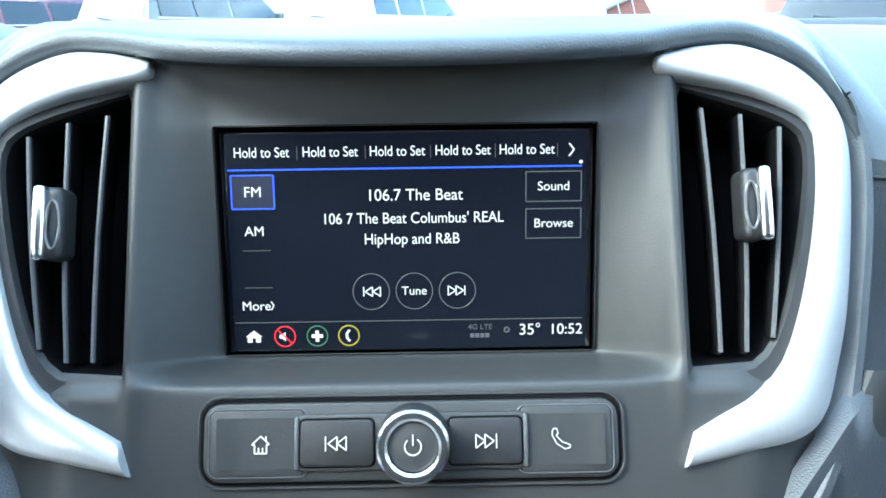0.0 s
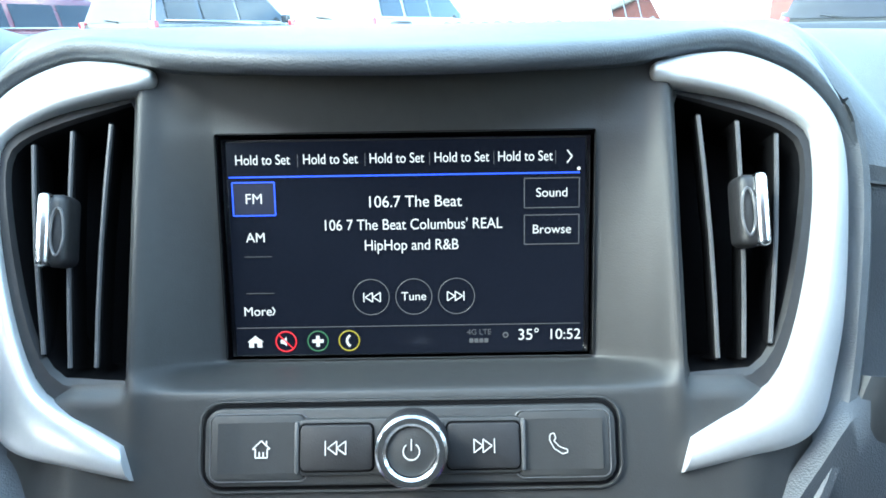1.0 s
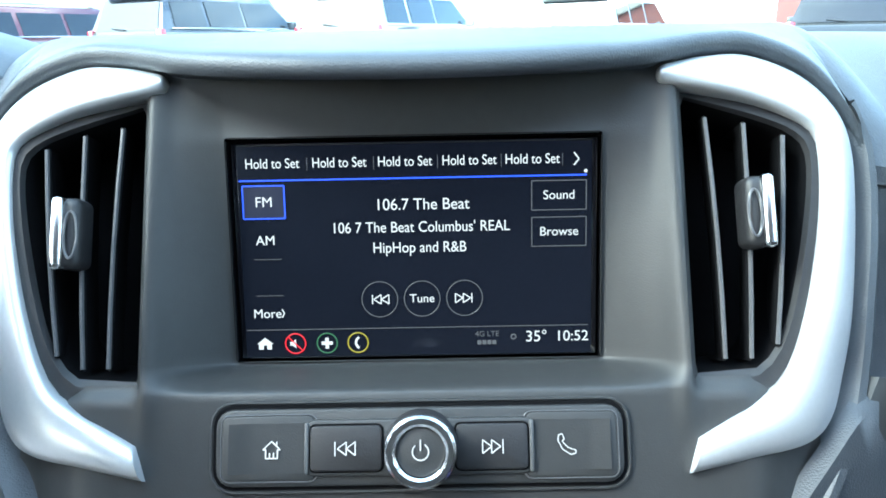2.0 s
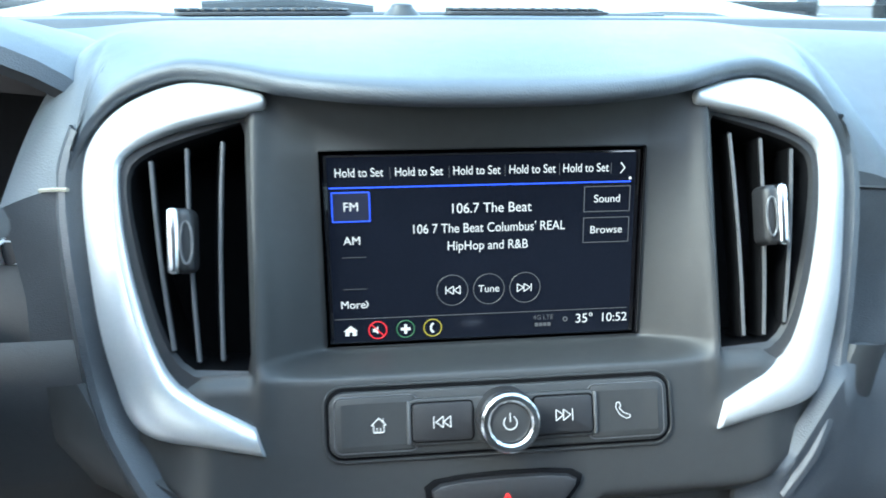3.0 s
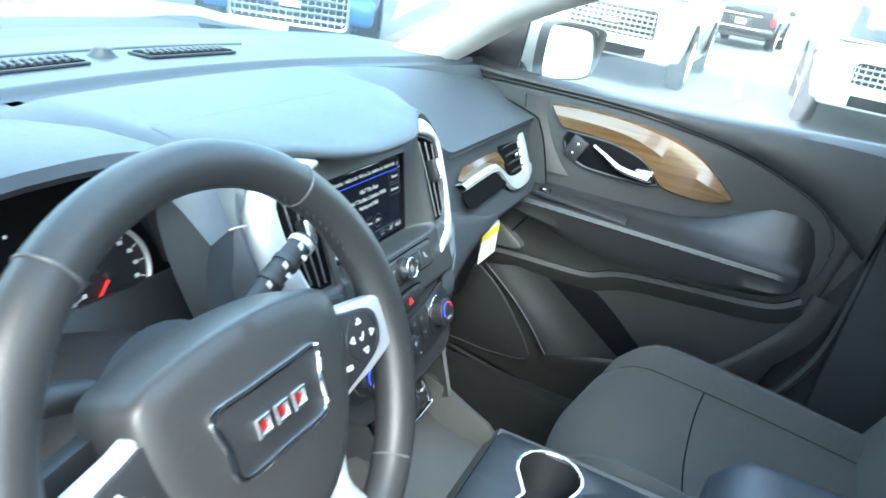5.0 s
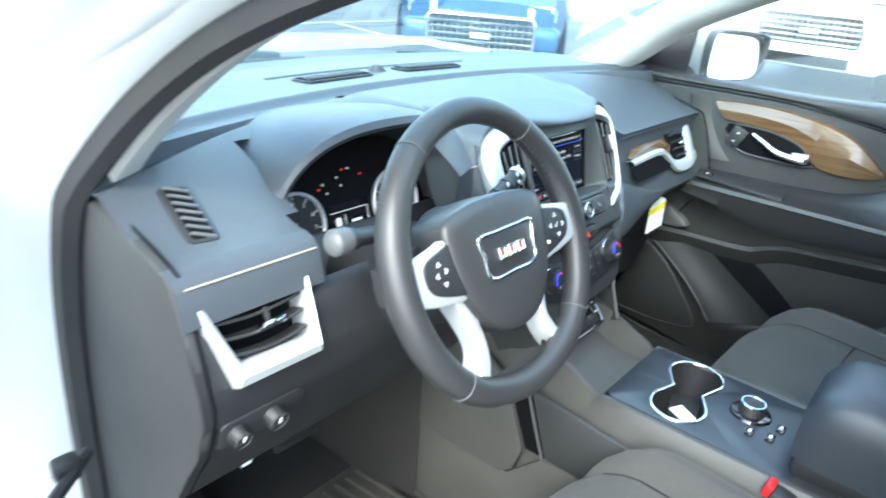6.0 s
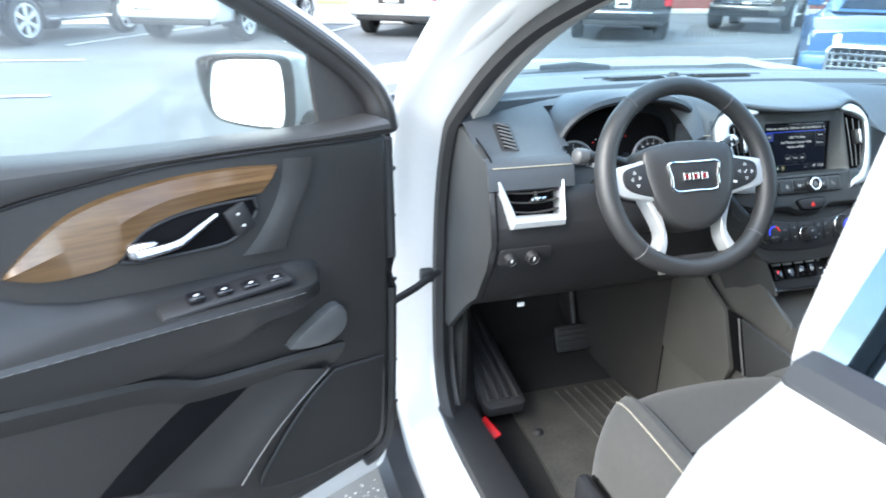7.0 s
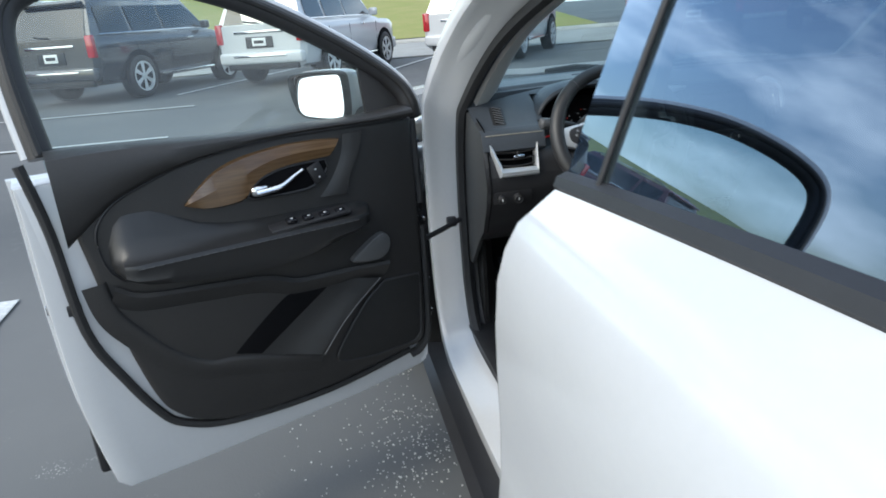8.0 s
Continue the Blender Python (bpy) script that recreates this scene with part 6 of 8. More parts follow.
# ---------------------------------------------------------------- gear selector keys
gears = thing("gear_selector", "black push-button gear selector with chrome strip", "gear selector")
GM = axes((-0.006, 0.250, 0.789), (1, 0, 0), (0, 0.62, 0.785))
part("panel", prism(rrect(-0.085, -0.050, 0.085, 0.016, 0.010), 0.03, GM, 0.004, z0=-0.03), BLACKP, gears, "black selector panel")
for i, w in enumerate(("P", "R", "N", "D")):
    x = -0.052 + 0.030 * i
    kk = part("gear_key", prism(rrect(x - 0.012, -0.030, x + 0.012, 0.006, 0.003), 0.009, GM, 0.003), GLOSSB, gears, "gloss black gear key")
    part("key_tip", rbox(0.022, 0.005, 0.003, 0.001, GM @ pose(x, 0.003, 0.009)), SATIN, kk)
    part("key_letter", text_mesh(w, 0.011, GM @ pose(x, -0.014, 0.0094), 0.0002), LAMPW if w != "P" else LAMPR, kk)
for j in range(3):
    part("side_mark", rbox(0.008, 0.003, 0.001, 0.0003, GM @ pose(0.070, 0.004 - 0.018 * j, 0.0006)), PRINT, gears)
cs = [GM @ Vector(q) for q in spline([(-0.074, -0.030, 0.003), (-0.070, -0.046, 0.006), (-0.055, -0.052, 0.007), (0.055, -0.052, 0.007), (0.070, -0.046, 0.006), (0.075, -0.020, 0.003)], 5)]
part("chrome_strip", tube(cs, 0.0032, 8, flat=0.7), CHROME, gears, "bright chrome strip")

# ---------------------------------------------------------------- instruments
DIMW, DIMR = glow("dim_white_icon", (0.85, 0.92, 1.0), 0.08), glow("dim_red_icon", (1.0, 0.05, 0.04), 0.10)
cluster = thing("instrument_cluster", "dark instrument cluster with two dials and a lit display", "instrument cluster")
IC = axes((-0.360, 0.4436, 0.982), (1, 0, 0), (0, 0.28, 0.96)) @ Matrix.Scale(0.95, 4)
part("cluster_face", prism(spline([(-0.150, -0.055), (0.150, -0.055), (0.150, 0.06), (0.10, 0.115), (-0.10, 0.115), (-0.150, 0.06)], 3, True), 0.004, IC), DARK, cluster, "black cluster face")
for x, nums, needle in ((-0.098, 9, 195), (0.100, 12, 225)):
    D = IC @ pose(x, 0.012, 0.004)
    dial = part("dial", annulus(0.046, 0.0505, 0.006, 48, D), SATIN, cluster, "silver-ringed dial")
    part("dial_face", cyl(0.046, 0.046, 0.001, 40, D), BLACKP, dial)
    for k in range(nums):
        a = radians(225 - 270 * k / (nums - 1))
        part("dial_tick", rbox(0.006, 0.0012, 0.0005, 0, D @ pose(0.0415 * math.cos(a), 0.0415 * math.sin(a), 0.0014, 0, 0, math.degrees(a))), PRINT, dial)
        DN = D @ pose(0.034 * math.cos(a), 0.034 * math.sin(a), 0.0013)
        part("dial_number", text_mesh(str(k), 0.0085, DN, 0.0001) if x < 0 else rbox(0.006, 0.004, 0.0004, 0, DN), PRINT, dial)
    a = radians(needle)
    part("needle", prism([(0.006, -0.0014), (0.006, 0.0014), (0.037, 0.0004), (0.037, -0.0004)], 0.001, D @ pose(0, 0, 0.004, 0, 0, needle)), LAMPR, dial, "red needle")
    part("needle_hub", cyl(0.007, 0.006, 0.006, 20, D, 0.001), BLACKP, dial)
    part("warning_mark", prism([(-0.004, -0.003), (0.004, -0.003), (0, 0.004)], 0.0004, D @ pose(0.002, -0.026, 0.0014)), LAMPR, dial)
IS = IC @ pose(0.002, -0.005, 0.004)
info = part("info_screen", prism(rrect(-0.040, -0.032, 0.040, 0.034, 0.002), 0.001, IS), GLOSSB, cluster, "dark driver display")
strokes("screen_line", info, [((-0.038, 0.022), (0.036, 0.022)), ((-0.038, -0.018), (0.036, -0.018)), ((0.036, 0.022), (0.036, -0.018)), ((-0.010, 0.016), (-0.010, -0.014))], IS @ pose(0, 0, 0.001), 0.0009, LAMPW)
part("car_symbol", prism(rrect(-0.029, -0.012, -0.019, 0.014, 0.003), 0.0005, IS @ pose(0, 0, 0.001)), LAMPW, info, "white car symbol")
for x, y, w in ((0.012, 0.004, 0.020), (-0.030, -0.026, 0.008), (0.0, -0.026, 0.012), (0.020, -0.026, 0.006), (0.030, -0.026, 0.005)):
    part("screen_mark", rbox(w, 0.004, 0.0005, 0, IS @ pose(x, y, 0.0012)), LAMPW, info)
for x, y, mat in ((-0.040, 0.062, LAMPW), (-0.034, 0.048, LAMPW), (-0.048, 0.056, LAMPR), (-0.012, 0.068, LAMPW), (0.0, 0.078, LAMPR), (0.012, 0.078, LAMPW), (-0.006, 0.055, LAMPW), (0.035, 0.066, LAMPR)):
    part("warning_lamp", rbox(0.003, 0.003, 0.0006, 0.0002, IC @ pose(x, y, 0.0045)), DIMR if mat is LAMPR else DIMW, cluster)
# ---------------------------------------------------------------- steering wheel
EMBR = material("dark_red_enamel", (0.22, 0.008, 0.012), 0.25, coat=0.5, noise_scale=30, noise_mix=0.15)
wheel = thing("steering_wheel", "black leather steering wheel with satin silver spokes", "steering wheel")
WM = axes((-0.3726, 0.169, 1.0335), (1, 0, 0), (0, 0.4307, 0.9025))   # local x across, y up the wheel, z to the driver
RIM = 0.1663


def rim_point(a, r=RIM):
    """The rim is a little flat at its foot."""
    y = r * math.sin(a)
    return (r * math.cos(a), y + (0.006 * smooth01((-y - 0.12) / 0.05)), -0.004)


part("rim", tube([WM @ Vector(rim_point(2 * math.pi * k / 72)) for k in range(72)], [0.0165 + 0.0022 * (abs(math.cos(2 * math.pi * k / 72)) ** 3) for k in range(72)], 14, closed=True, up=(0, -0.9025, 0.4307)), LEATHER, wheel, "black leather-wrapped rim")
for a in (53, 127, 226, 317):
    p, q = Vector(rim_point(radians(a))), Vector((math.cos(radians(a)), math.sin(radians(a)), 0))
    ring = [WM @ (p + q * 0.0172 * math.cos(t) + Vector((0, 0, 1)) * 0.0172 * math.sin(t)) for t in (2 * math.pi * k / 20 for k in range(20))]
    part("rim_seam", tube(ring, 0.0009, 5, closed=True), EDGE, wheel)
# inner stitching on the grips
for a0, a1 in ((20, 58), (122, 160)):
    for k in range(13):
        a = radians(a0 + (a1 - a0) * k / 12)
        p = Vector(rim_point(a, RIM - 0.0168))
        part("stitch", rbox(0.0012, 0.006, 0.0012, 0.0003, WM @ Matrix.Translation(p + Vector((0, 0, 0.004))) @ pose(0, 0, 0, 0, 0, math.degrees(a) - 60)), FASCIA, wheel)
# hub
hub = spline([(-0.088, 0.053), (-0.05, 0.063), (0.0, 0.066), (0.05, 0.063), (0.088, 0.053), (0.0945, 0.028), (0.090, -0.005), (0.079, -0.038), (0.060, -0.068), (0.033, -0.088), (0.0, -0.094), (-0.033, -0.088), (-0.060, -0.068), (-0.079, -0.038), (-0.090, -0.005), (-0.0945, 0.028)], 4, True)
hc = Vector((0, -0.01))
rows = [[(*(hc + (Vector(q[:2]) - hc) * k), z) for q in hub] for k, z in ((1.0, -0.045), (1.0, -0.002), (0.985, 0.004), (0.95, 0.0075), (0.80, 0.0105), (0.5, 0.0125), (0.02, 0.013))]
part("hub_cover", loft(rows, closed=True, m=WM), LEATHER, wheel, "padded black hub cover")
part("hub_back", cyl(0.07, 0.055, 0.06, 28, WM @ pose(0, -0.005, -0.085)), BLACKP, wheel)
EP = WM @ pose(0, 0.0, 0.0105, 1)
emb = part("emblem_plate", prism([(-0.051, 0.024), (0.051, 0.024), (0.043, -0.024), (-0.043, -0.024)], 0.003, EP, 0.001), BLACKP, wheel, "black emblem plate in a chrome frame")
part("emblem_frame", tube([EP @ Vector((x, y, 0.003)) for x, y in spline([(-0.0505, 0.0235), (-0.02, 0.025), (0.02, 0.025), (0.0505, 0.0235), (0.0475, 0.0), (0.0430, -0.0235), (0.0, -0.025), (-0.0430, -0.0235), (-0.0475, 0.0)], 4, True)], 0.0025, 8, closed=True, up=(0, -0.9025, 0.4307)), CHROME, emb, "chrome emblem frame")
for x in (-0.018, 0.0, 0.018):
    EM = EP @ pose(x, 0.0, 0.0035)
    part("emblem_bar", rbox(0.0080, 0.0085, 0.003, 0.001, EM), EMBR, emb, "red emblem bar")
    part("emblem_edge", annulus(0.0056, 0.0100, 0.004, 4, EM @ pose(0, 0, 0, 0, 0, 45)), RING, emb)
# silver spokes with switch pads
for s in (-1, 1):
    M = WM if s > 0 else WM @ MIRX
    MP = M @ pose(0, 0, -0.0035, 0, -3.2, 0)   # the pads rise a little towards the rim
    o = [(0.070, 0.0385), (0.105, 0.0325), (0.136, 0.0275), (0.156, 0.0230), (0.1660, 0.012), (0.1650, -0.008), (0.153, -0.021), (0.122, -0.030), (0.100, -0.033), (0.080, -0.036), (0.062, -0.030), (0.062, 0.0)]
    part("spoke_trim", prism(spline(o, 3, True), 0.012, MP @ pose(0, 0, -0.011), 0.004, segs=3), SATIN, wheel, "satin silver spoke trim")
    leg = [(0.092, -0.028), (0.086, -0.044), (0.077, -0.064), (0.069, -0.088), (0.071, -0.106), (0.089, -0.138), (0.083, -0.147), (0.074, -0.146), (0.062, -0.124), (0.0565, -0.101), (0.061, -0.066), (0.073, -0.034)]
    part("spoke_leg", prism(spline(leg, 3, True), 0.030, M @ pose(0, 0, -0.036), 0.006, segs=3), SATIN, wheel, "satin silver lower spoke")
    part("spoke_back", prism([(0.06, 0.04), (0.158, 0.025), (0.158, -0.015), (0.06, -0.04)], 0.016, M @ pose(0, 0, -0.050), 0.004), BLACKP, wheel)
    pad = part("switch_pad", prism(spline([(0.064, 0.0330), (0.106, 0.0265), (0.130, 0.0205), (0.1380, 0.011), (0.1370, -0.005), (0.128, -0.0155), (0.110, -0.0225), (0.086, -0.0285), (0.068, -0.030), (0.060, 0.0)], 4, True), 0.004, MP @ pose(0, 0, 0.0003), 0.0015), BLACKP, wheel, "black switch pad")
    PZ = MP @ pose(0.1135, 0.0025, 0.0044)
    arrow = [(-0.0030, -0.0018), (0.0030, -0.0018), (0, 0.0028)]
    for x, y, a in ((0, 0.0128, 0), (0.0132, -0.001, 90), (0.001, -0.0125, 180), (-0.0122, 0.001, 270)) if s > 0 else ((0.0026, 0.0115, 0), (0.0078, 0.000, 90), (-0.0024, -0.0110, 180), (-0.0078, 0.0025, 270)):
        part("arrow_mark", merged(*[bar(p, q, 0.0009, PZ @ pose(x, y, 0, 0, 0, -a)) for p, q in zip(arrow, arrow[1:] + arrow[:1])]), PRINT, pad, smooth=False)
    if s > 0:
        part("tick_mark", merged(bar((-0.003, 0), (-0.001, -0.003), 0.0011, PZ), bar((-0.001, -0.003), (0.003, 0.003), 0.0011, PZ)), PRINT, pad)
        part("key_rim", annulus(0.0190, 0.0196, 0.0005, 36, MP @ pose(0.1135, 0.0025, 0.0041)), GLOSSB, pad)
        part("voice_mark", merged(bar((-0.004, -0.003), (0.001, 0.0), 0.002, MP @ pose(0.0868, 0.014, 0.0044)), bar((0.0, 0.003), (0.004, 0.003), 0.001, MP @ pose(0.0868, 0.014, 0.0044)), bar((0.002, -0.003), (0.004, 0.0), 0.001, MP @ pose(0.0868, 0.014, 0.0044))), PRINT, pad)
        part("call_mark", rbox(0.010, 0.004, 0.0005, 0, MP @ pose(0.0885, -0.014, 0.0044, 0, 0, -12)), PRINT, pad)
part("lower_spoke", loft([[WM @ Vector((x, y, z)) for x, z in ((-0.07, -0.03), (-0.06, -0.014), (0, -0.010), (0.06, -0.014), (0.07, -0.03))] for y in (-0.135, -0.150, -0.165)]), LEATHER, wheel, "leather lower rim web")

# column, stalks
column = thing("steering_column", "black steering column shroud with two stalks", "steering column")
part("shroud", loft([[WM @ Vector((0.075 * k * math.copysign(abs(math.cos(a)) ** 0.8, math.cos(a)), -0.015 + 0.062 * k * math.sin(a), z)) for a in (2 * math.pi * j / 24 for j in range(24))] for k, z in ((0.92, -0.060), (1.0, -0.070), (1.08, -0.14), (1.15, -0.22), (1.15, -0.30))], closed=True, caps=True), BLACKP, column, "black column shroud")
ls = spline([(-0.05, 0.040, -0.095), (-0.10, 0.056, -0.085), (-0.160, 0.062, -0.072)], 4)
lst = part("turn_stalk", tube([WM @ Vector(q) for q in ls], 0.0125, 14, flat=0.8), BLACKP, column, "black turn signal stalk")
tip = spline([(-0.160, 0.062, -0.072), (-0.175, 0.063, -0.070), (-0.184, 0.0635, -0.069)], 4)
part("stalk_end", tube([WM @ Vector(q) for q in tip], [0.0150] * (len(tip) - 3) + [0.0135, 0.010, 0.005], 14), STALKG, lst, "grey stalk end")
part("stalk_collar", tube([WM @ Vector(q) for q in ((-0.148, 0.0612, -0.0745), (-0.160, 0.062, -0.072))], 0.0142, 14, flat=0.85), BLACKP, lst)
for x in (-0.145, -0.120):
    part("stalk_mark", rbox(0.012, 0.007, 0.001, 0.0003, WM @ pose(x, 0.0595 + 0.10 * (x + 0.145) * -1, -0.0655 - 0.2 * (x + 0.145), 0, 8, -6)), PRINT, lst)
rs = spline([(0.06, 0.028, -0.085), (0.11, 0.052, -0.076), (0.164, 0.077, -0.065)], 4)
rst = part("wiper_stalk", tube([WM @ Vector(q) for q in rs], 0.0115, 14, flat=0.8), BLACKP, column, "black wiper stalk")
ry_ = lambda u: WM @ Vector((0.06 + 0.104 * u, 0.0285 + 0.0485 * u, -0.085 + 0.020 * u))
for k, t in enumerate((0.52, 0.72, 0.92)):
    part("stalk_ring", tube([ry_(t), ry_(t + 0.05)], 0.0128, 14, flat=0.85), SATIN if k == 2 else FASCIA, rst)
    for j in (-1, 1):
        part("stalk_mark", rbox(0.005, 0.006, 0.001, 0.0003, Matrix.Translation(ry_(t - 0.07)) @ WM.to_3x3().to_4x4() @ pose(0, 0.005 * j, 0.0100, 0, 0, 25)), PRINT, rst)

# ---------------------------------------------------------------- console
DECKPAD = material("blue_black_pad", (0.026, 0.031, 0.040), 0.42, noise_scale=16, noise_mix=0.15, bump=0.15, bump_scale=900, voronoi=True, rough_var=0.06)
# grey set lighter than the dash plastic, standing in for light on the console
LOWGREY = material("lit_grey_console", (0.054, 0.053, 0.050), 0.5, noise_scale=14, noise_mix=0.12, bump=0.12, bump_scale=1400)
DECK = material("satin_blue_black_deck", (0.022, 0.027, 0.036), 0.34, noise_scale=16, noise_mix=0.2, bump=0.08, bump_scale=1200, rough_var=0.06)
console = thing("centre_console", "black and grey centre console with chrome-ringed cup holders", "console")


def console_row(y, w, z, edge, foot=0.32):
    return [(-w - 0.030, y, foot), (-w - 0.022, y, z - 0.10), (-w - 0.014, y, z - 0.012), (-w - 0.004, y, z + edge), (-w + 0.004, y, z + edge + 0.001), (-w + 0.010, y, z), (0, y, z), (w - 0.010, y, z), (w - 0.004, y, z + edge + 0.001), (w + 0.004, y, z + edge), (w + 0.014, y, z - 0.012), (w + 0.022, y, z - 0.10), (w + 0.030, y, foot)]


secs = [(0.36, 0.100, 0.775, 0.03), (0.26, 0.100, 0.730, 0.045), (0.205, 0.102, 0.700, 0.055), (0.165, 0.104, 0.690, 0.045), (0.135, 0.105, 0.692, 0.030), (0.125, 0.106, 0.708, 0.004), (0.118, 0.106, 0.7185, 0.003), (0.05, 0.107, 0.720, 0.002), (-0.05, 0.108, 0.721, 0.002), (-0.15, 0.108, 0.722, 0.003), (-0.45, 0.108, 0.73, 0.003), (-0.62, 0.106, 0.70, 0.003)]
body = loft([console_row(*q) for q in secs])
# the middle of the deck stays open under the top plate
bmesh.ops.delete(body, geom=[f for f in body.faces if -0.155 < f.calc_center_median().y < 0.119 and abs(f.calc_center_median().x) < 0.07], context="FACES")
part("console_body", body, LOWGREY, console, "grey console body")
SIDE = Matrix(((0, 0, -1, -0.135), (1, 0, 0, 0), (0, 1, 0, 0), (0, 0, 0, 1)))
part("side_panel", prism([(0.46, 0.50), (0.46, 0.72), (0.36, 0.735), (0.272, 0.690), (0.222, 0.572), (0.236, 0.520), (0.262, 0.500), (0.38, 0.495)], 0.014, SIDE, 0.006), LOWGREY, console, "grey front side panel")
part("tunnel_side", loft([[(-0.1485 - 0.20 * max(0.0, y - 0.46), y, z) for z in (0.31, 0.42, 0.50, 0.60, 0.72)] for y in (0.452, 0.50, 0.56, 0.63, 0.70, 0.78, 0.86)]), TRIMD, console, "dark side of the tunnel")
part("side_foot", prism([(0.46, 0.32), (0.46, 0.50), (0.38, 0.497), (0.25, 0.502), (0.185, 0.570), (-0.15, 0.575), (-0.15, 0.32)], 0.006, SIDE, 0.003), LOWGREY, console, "grey side foot panel")
# flat near-black plate paints the slot's shade; its edge carries a highlight colour
part("slot_shade", prism([(0.272, 0.690), (0.228, 0.692), (0.183, 0.572), (0.222, 0.570)], 0.003, SIDE, 0.001), DARK, console, "console side slot, its shade a flat dark plate")
part("bin_edge", tube([(-0.1445, 0.228, 0.690), (-0.1455, 0.206, 0.632), (-0.1445, 0.184, 0.574)], 0.0022, 6), EDGE, console, "slot edge coloured as a highlight")
part("side_cover", prism([(0.224, 0.690), (0.05, 0.676), (-0.15, 0.672), (-0.15, 0.578), (0.180, 0.574)], 0.008, SIDE, 0.004), FASCIA, console, "dark side cover")
part("far_side_cover", prism([(0.30, 0.33), (0.30, 0.70), (0.20, 0.672), (0.05, 0.680), (-0.15, 0.680), (-0.15, 0.33)], 0.010, Matrix(((0, 0, 1, 0.136), (1, 0, 0, 0), (0, 1, 0, 0), (0, 0, 0, 1))), 0.003), CARPET, console, "dark far side of the console")
TOPZ = 0.7195
CUP_C = (0.008, 0.024)
cups = [(-0.044 + 0.044 * math.cos(radians(t)), 0.018 + 0.042 * math.sin(radians(t))) for t in range(60, 312, 12)] + [(0.008, -0.002)] + [(0.060 + 0.042 * math.cos(radians(t)), 0.028 + 0.044 * math.sin(radians(t))) for t in range(-116, 124, 12)] + [(0.006, 0.046)]
hole, rim = radial(cups, CUP_C, 112), radial(rrect(-0.099, -0.165, 0.105, 0.116, 0.012), CUP_C, 112)
hz_ = TOPZ + 0.004
part("top_plate", loft([[(*q, TOPZ - 0.006) for q in rim], [(*q, hz_ - 0.001) for q in rim], [(*(q + (Vector(CUP_C) - q) * 0.015), hz_) for q in rim], [(*(p + (q - p) * 0.04), hz_) for p, q in zip(hole, rim)], [(*p, hz_ - 0.002) for p in hole]], closed=True), DECK, console, "satin blue-black top plate")
part("cup_well", loft([[(*p, hz_ - 0.002) for p in hole], [(*(Vector(CUP_C) + (p - Vector(CUP_C)) * 0.97), hz_ - 0.030) for p in hole], [(*(Vector(CUP_C) + (p - Vector(CUP_C)) * 0.92), hz_ - 0.062) for p in hole], [(*(Vector(CUP_C) + (p - Vector(CUP_C)) * 0.05), hz_ - 0.064) for p in hole]], closed=True), BLACKP, console, "deep dark cup well")
part("cup_ring", tube([(*p, hz_ + 0.0008) for p in hole], 0.0030, 8, closed=True, flat=0.7), CHROME, console, "chrome cup holder ring")
part("cup_slip", prism([(-0.062, -0.012), (-0.034, -0.020), (-0.016, 0.020), (-0.044, 0.030)], 0.001, pose(0, 0, hz_ - 0.020, 8, 4, 0)), PAPER, console, "white slip in the cup holder")
KM = pose(0.022, -0.074, TOPZ + 0.004)
part("mode_well", cyl(0.032, 0.030, 0.004, 36, KM, 0.001), GLOSSB, console, "gloss black knob well")
mk = part("mode_knob", cyl(0.021, 0.019, 0.020, 36, KM, 0.002), BLACKP, console, "black drive mode knob")
part("knob_ring", annulus(0.0155, 0.0190, 0.003, 36, KM @ pose(0, 0, 0.0185)), CHROME, mk, "chrome knob ring")
for x, y in ((-0.030, -0.088), (-0.022, -0.116), (0.012, -0.122)):
    part("console_key", rbox(0.018, 0.012, 0.005, 0.002, pose(x, y, TOPZ + 0.006)), GLOSSB, console, "small console key")
    part("key_mark", rbox(0.008, 0.004, 0.0006, 0, pose(x, y, TOPZ + 0.0088)), PRINT, console)
arm_rows = []
for i in range(22):
    t = i / 21
    y = -0.150 - 0.37 * t
    e = math.sqrt(1 - (1 - min(1.0, max(0.04, t / 0.14))) ** 2)
    w, h = 0.088 * (0.80 + 0.20 * e), 0.118 * (0.55 + 0.45 * e)
    arm_rows.append([(w * math.copysign(abs(math.cos(a)) ** 0.45, math.cos(a)), y, 0.748 + h * max(0.0, math.sin(a)) ** 0.42) for a in (math.pi * k / 20 for k in range(21))])
rest = thing("console_armrest", "padded blue-black console arm rest lid", "arm rest")
part("pad", loft(arm_rows, caps=True), DECKPAD, rest, "padded arm rest lid")
part("box", rbox(0.165, 0.38, 0.05, 0.012, pose(0, -0.345, 0.742)), BLACKP, rest)

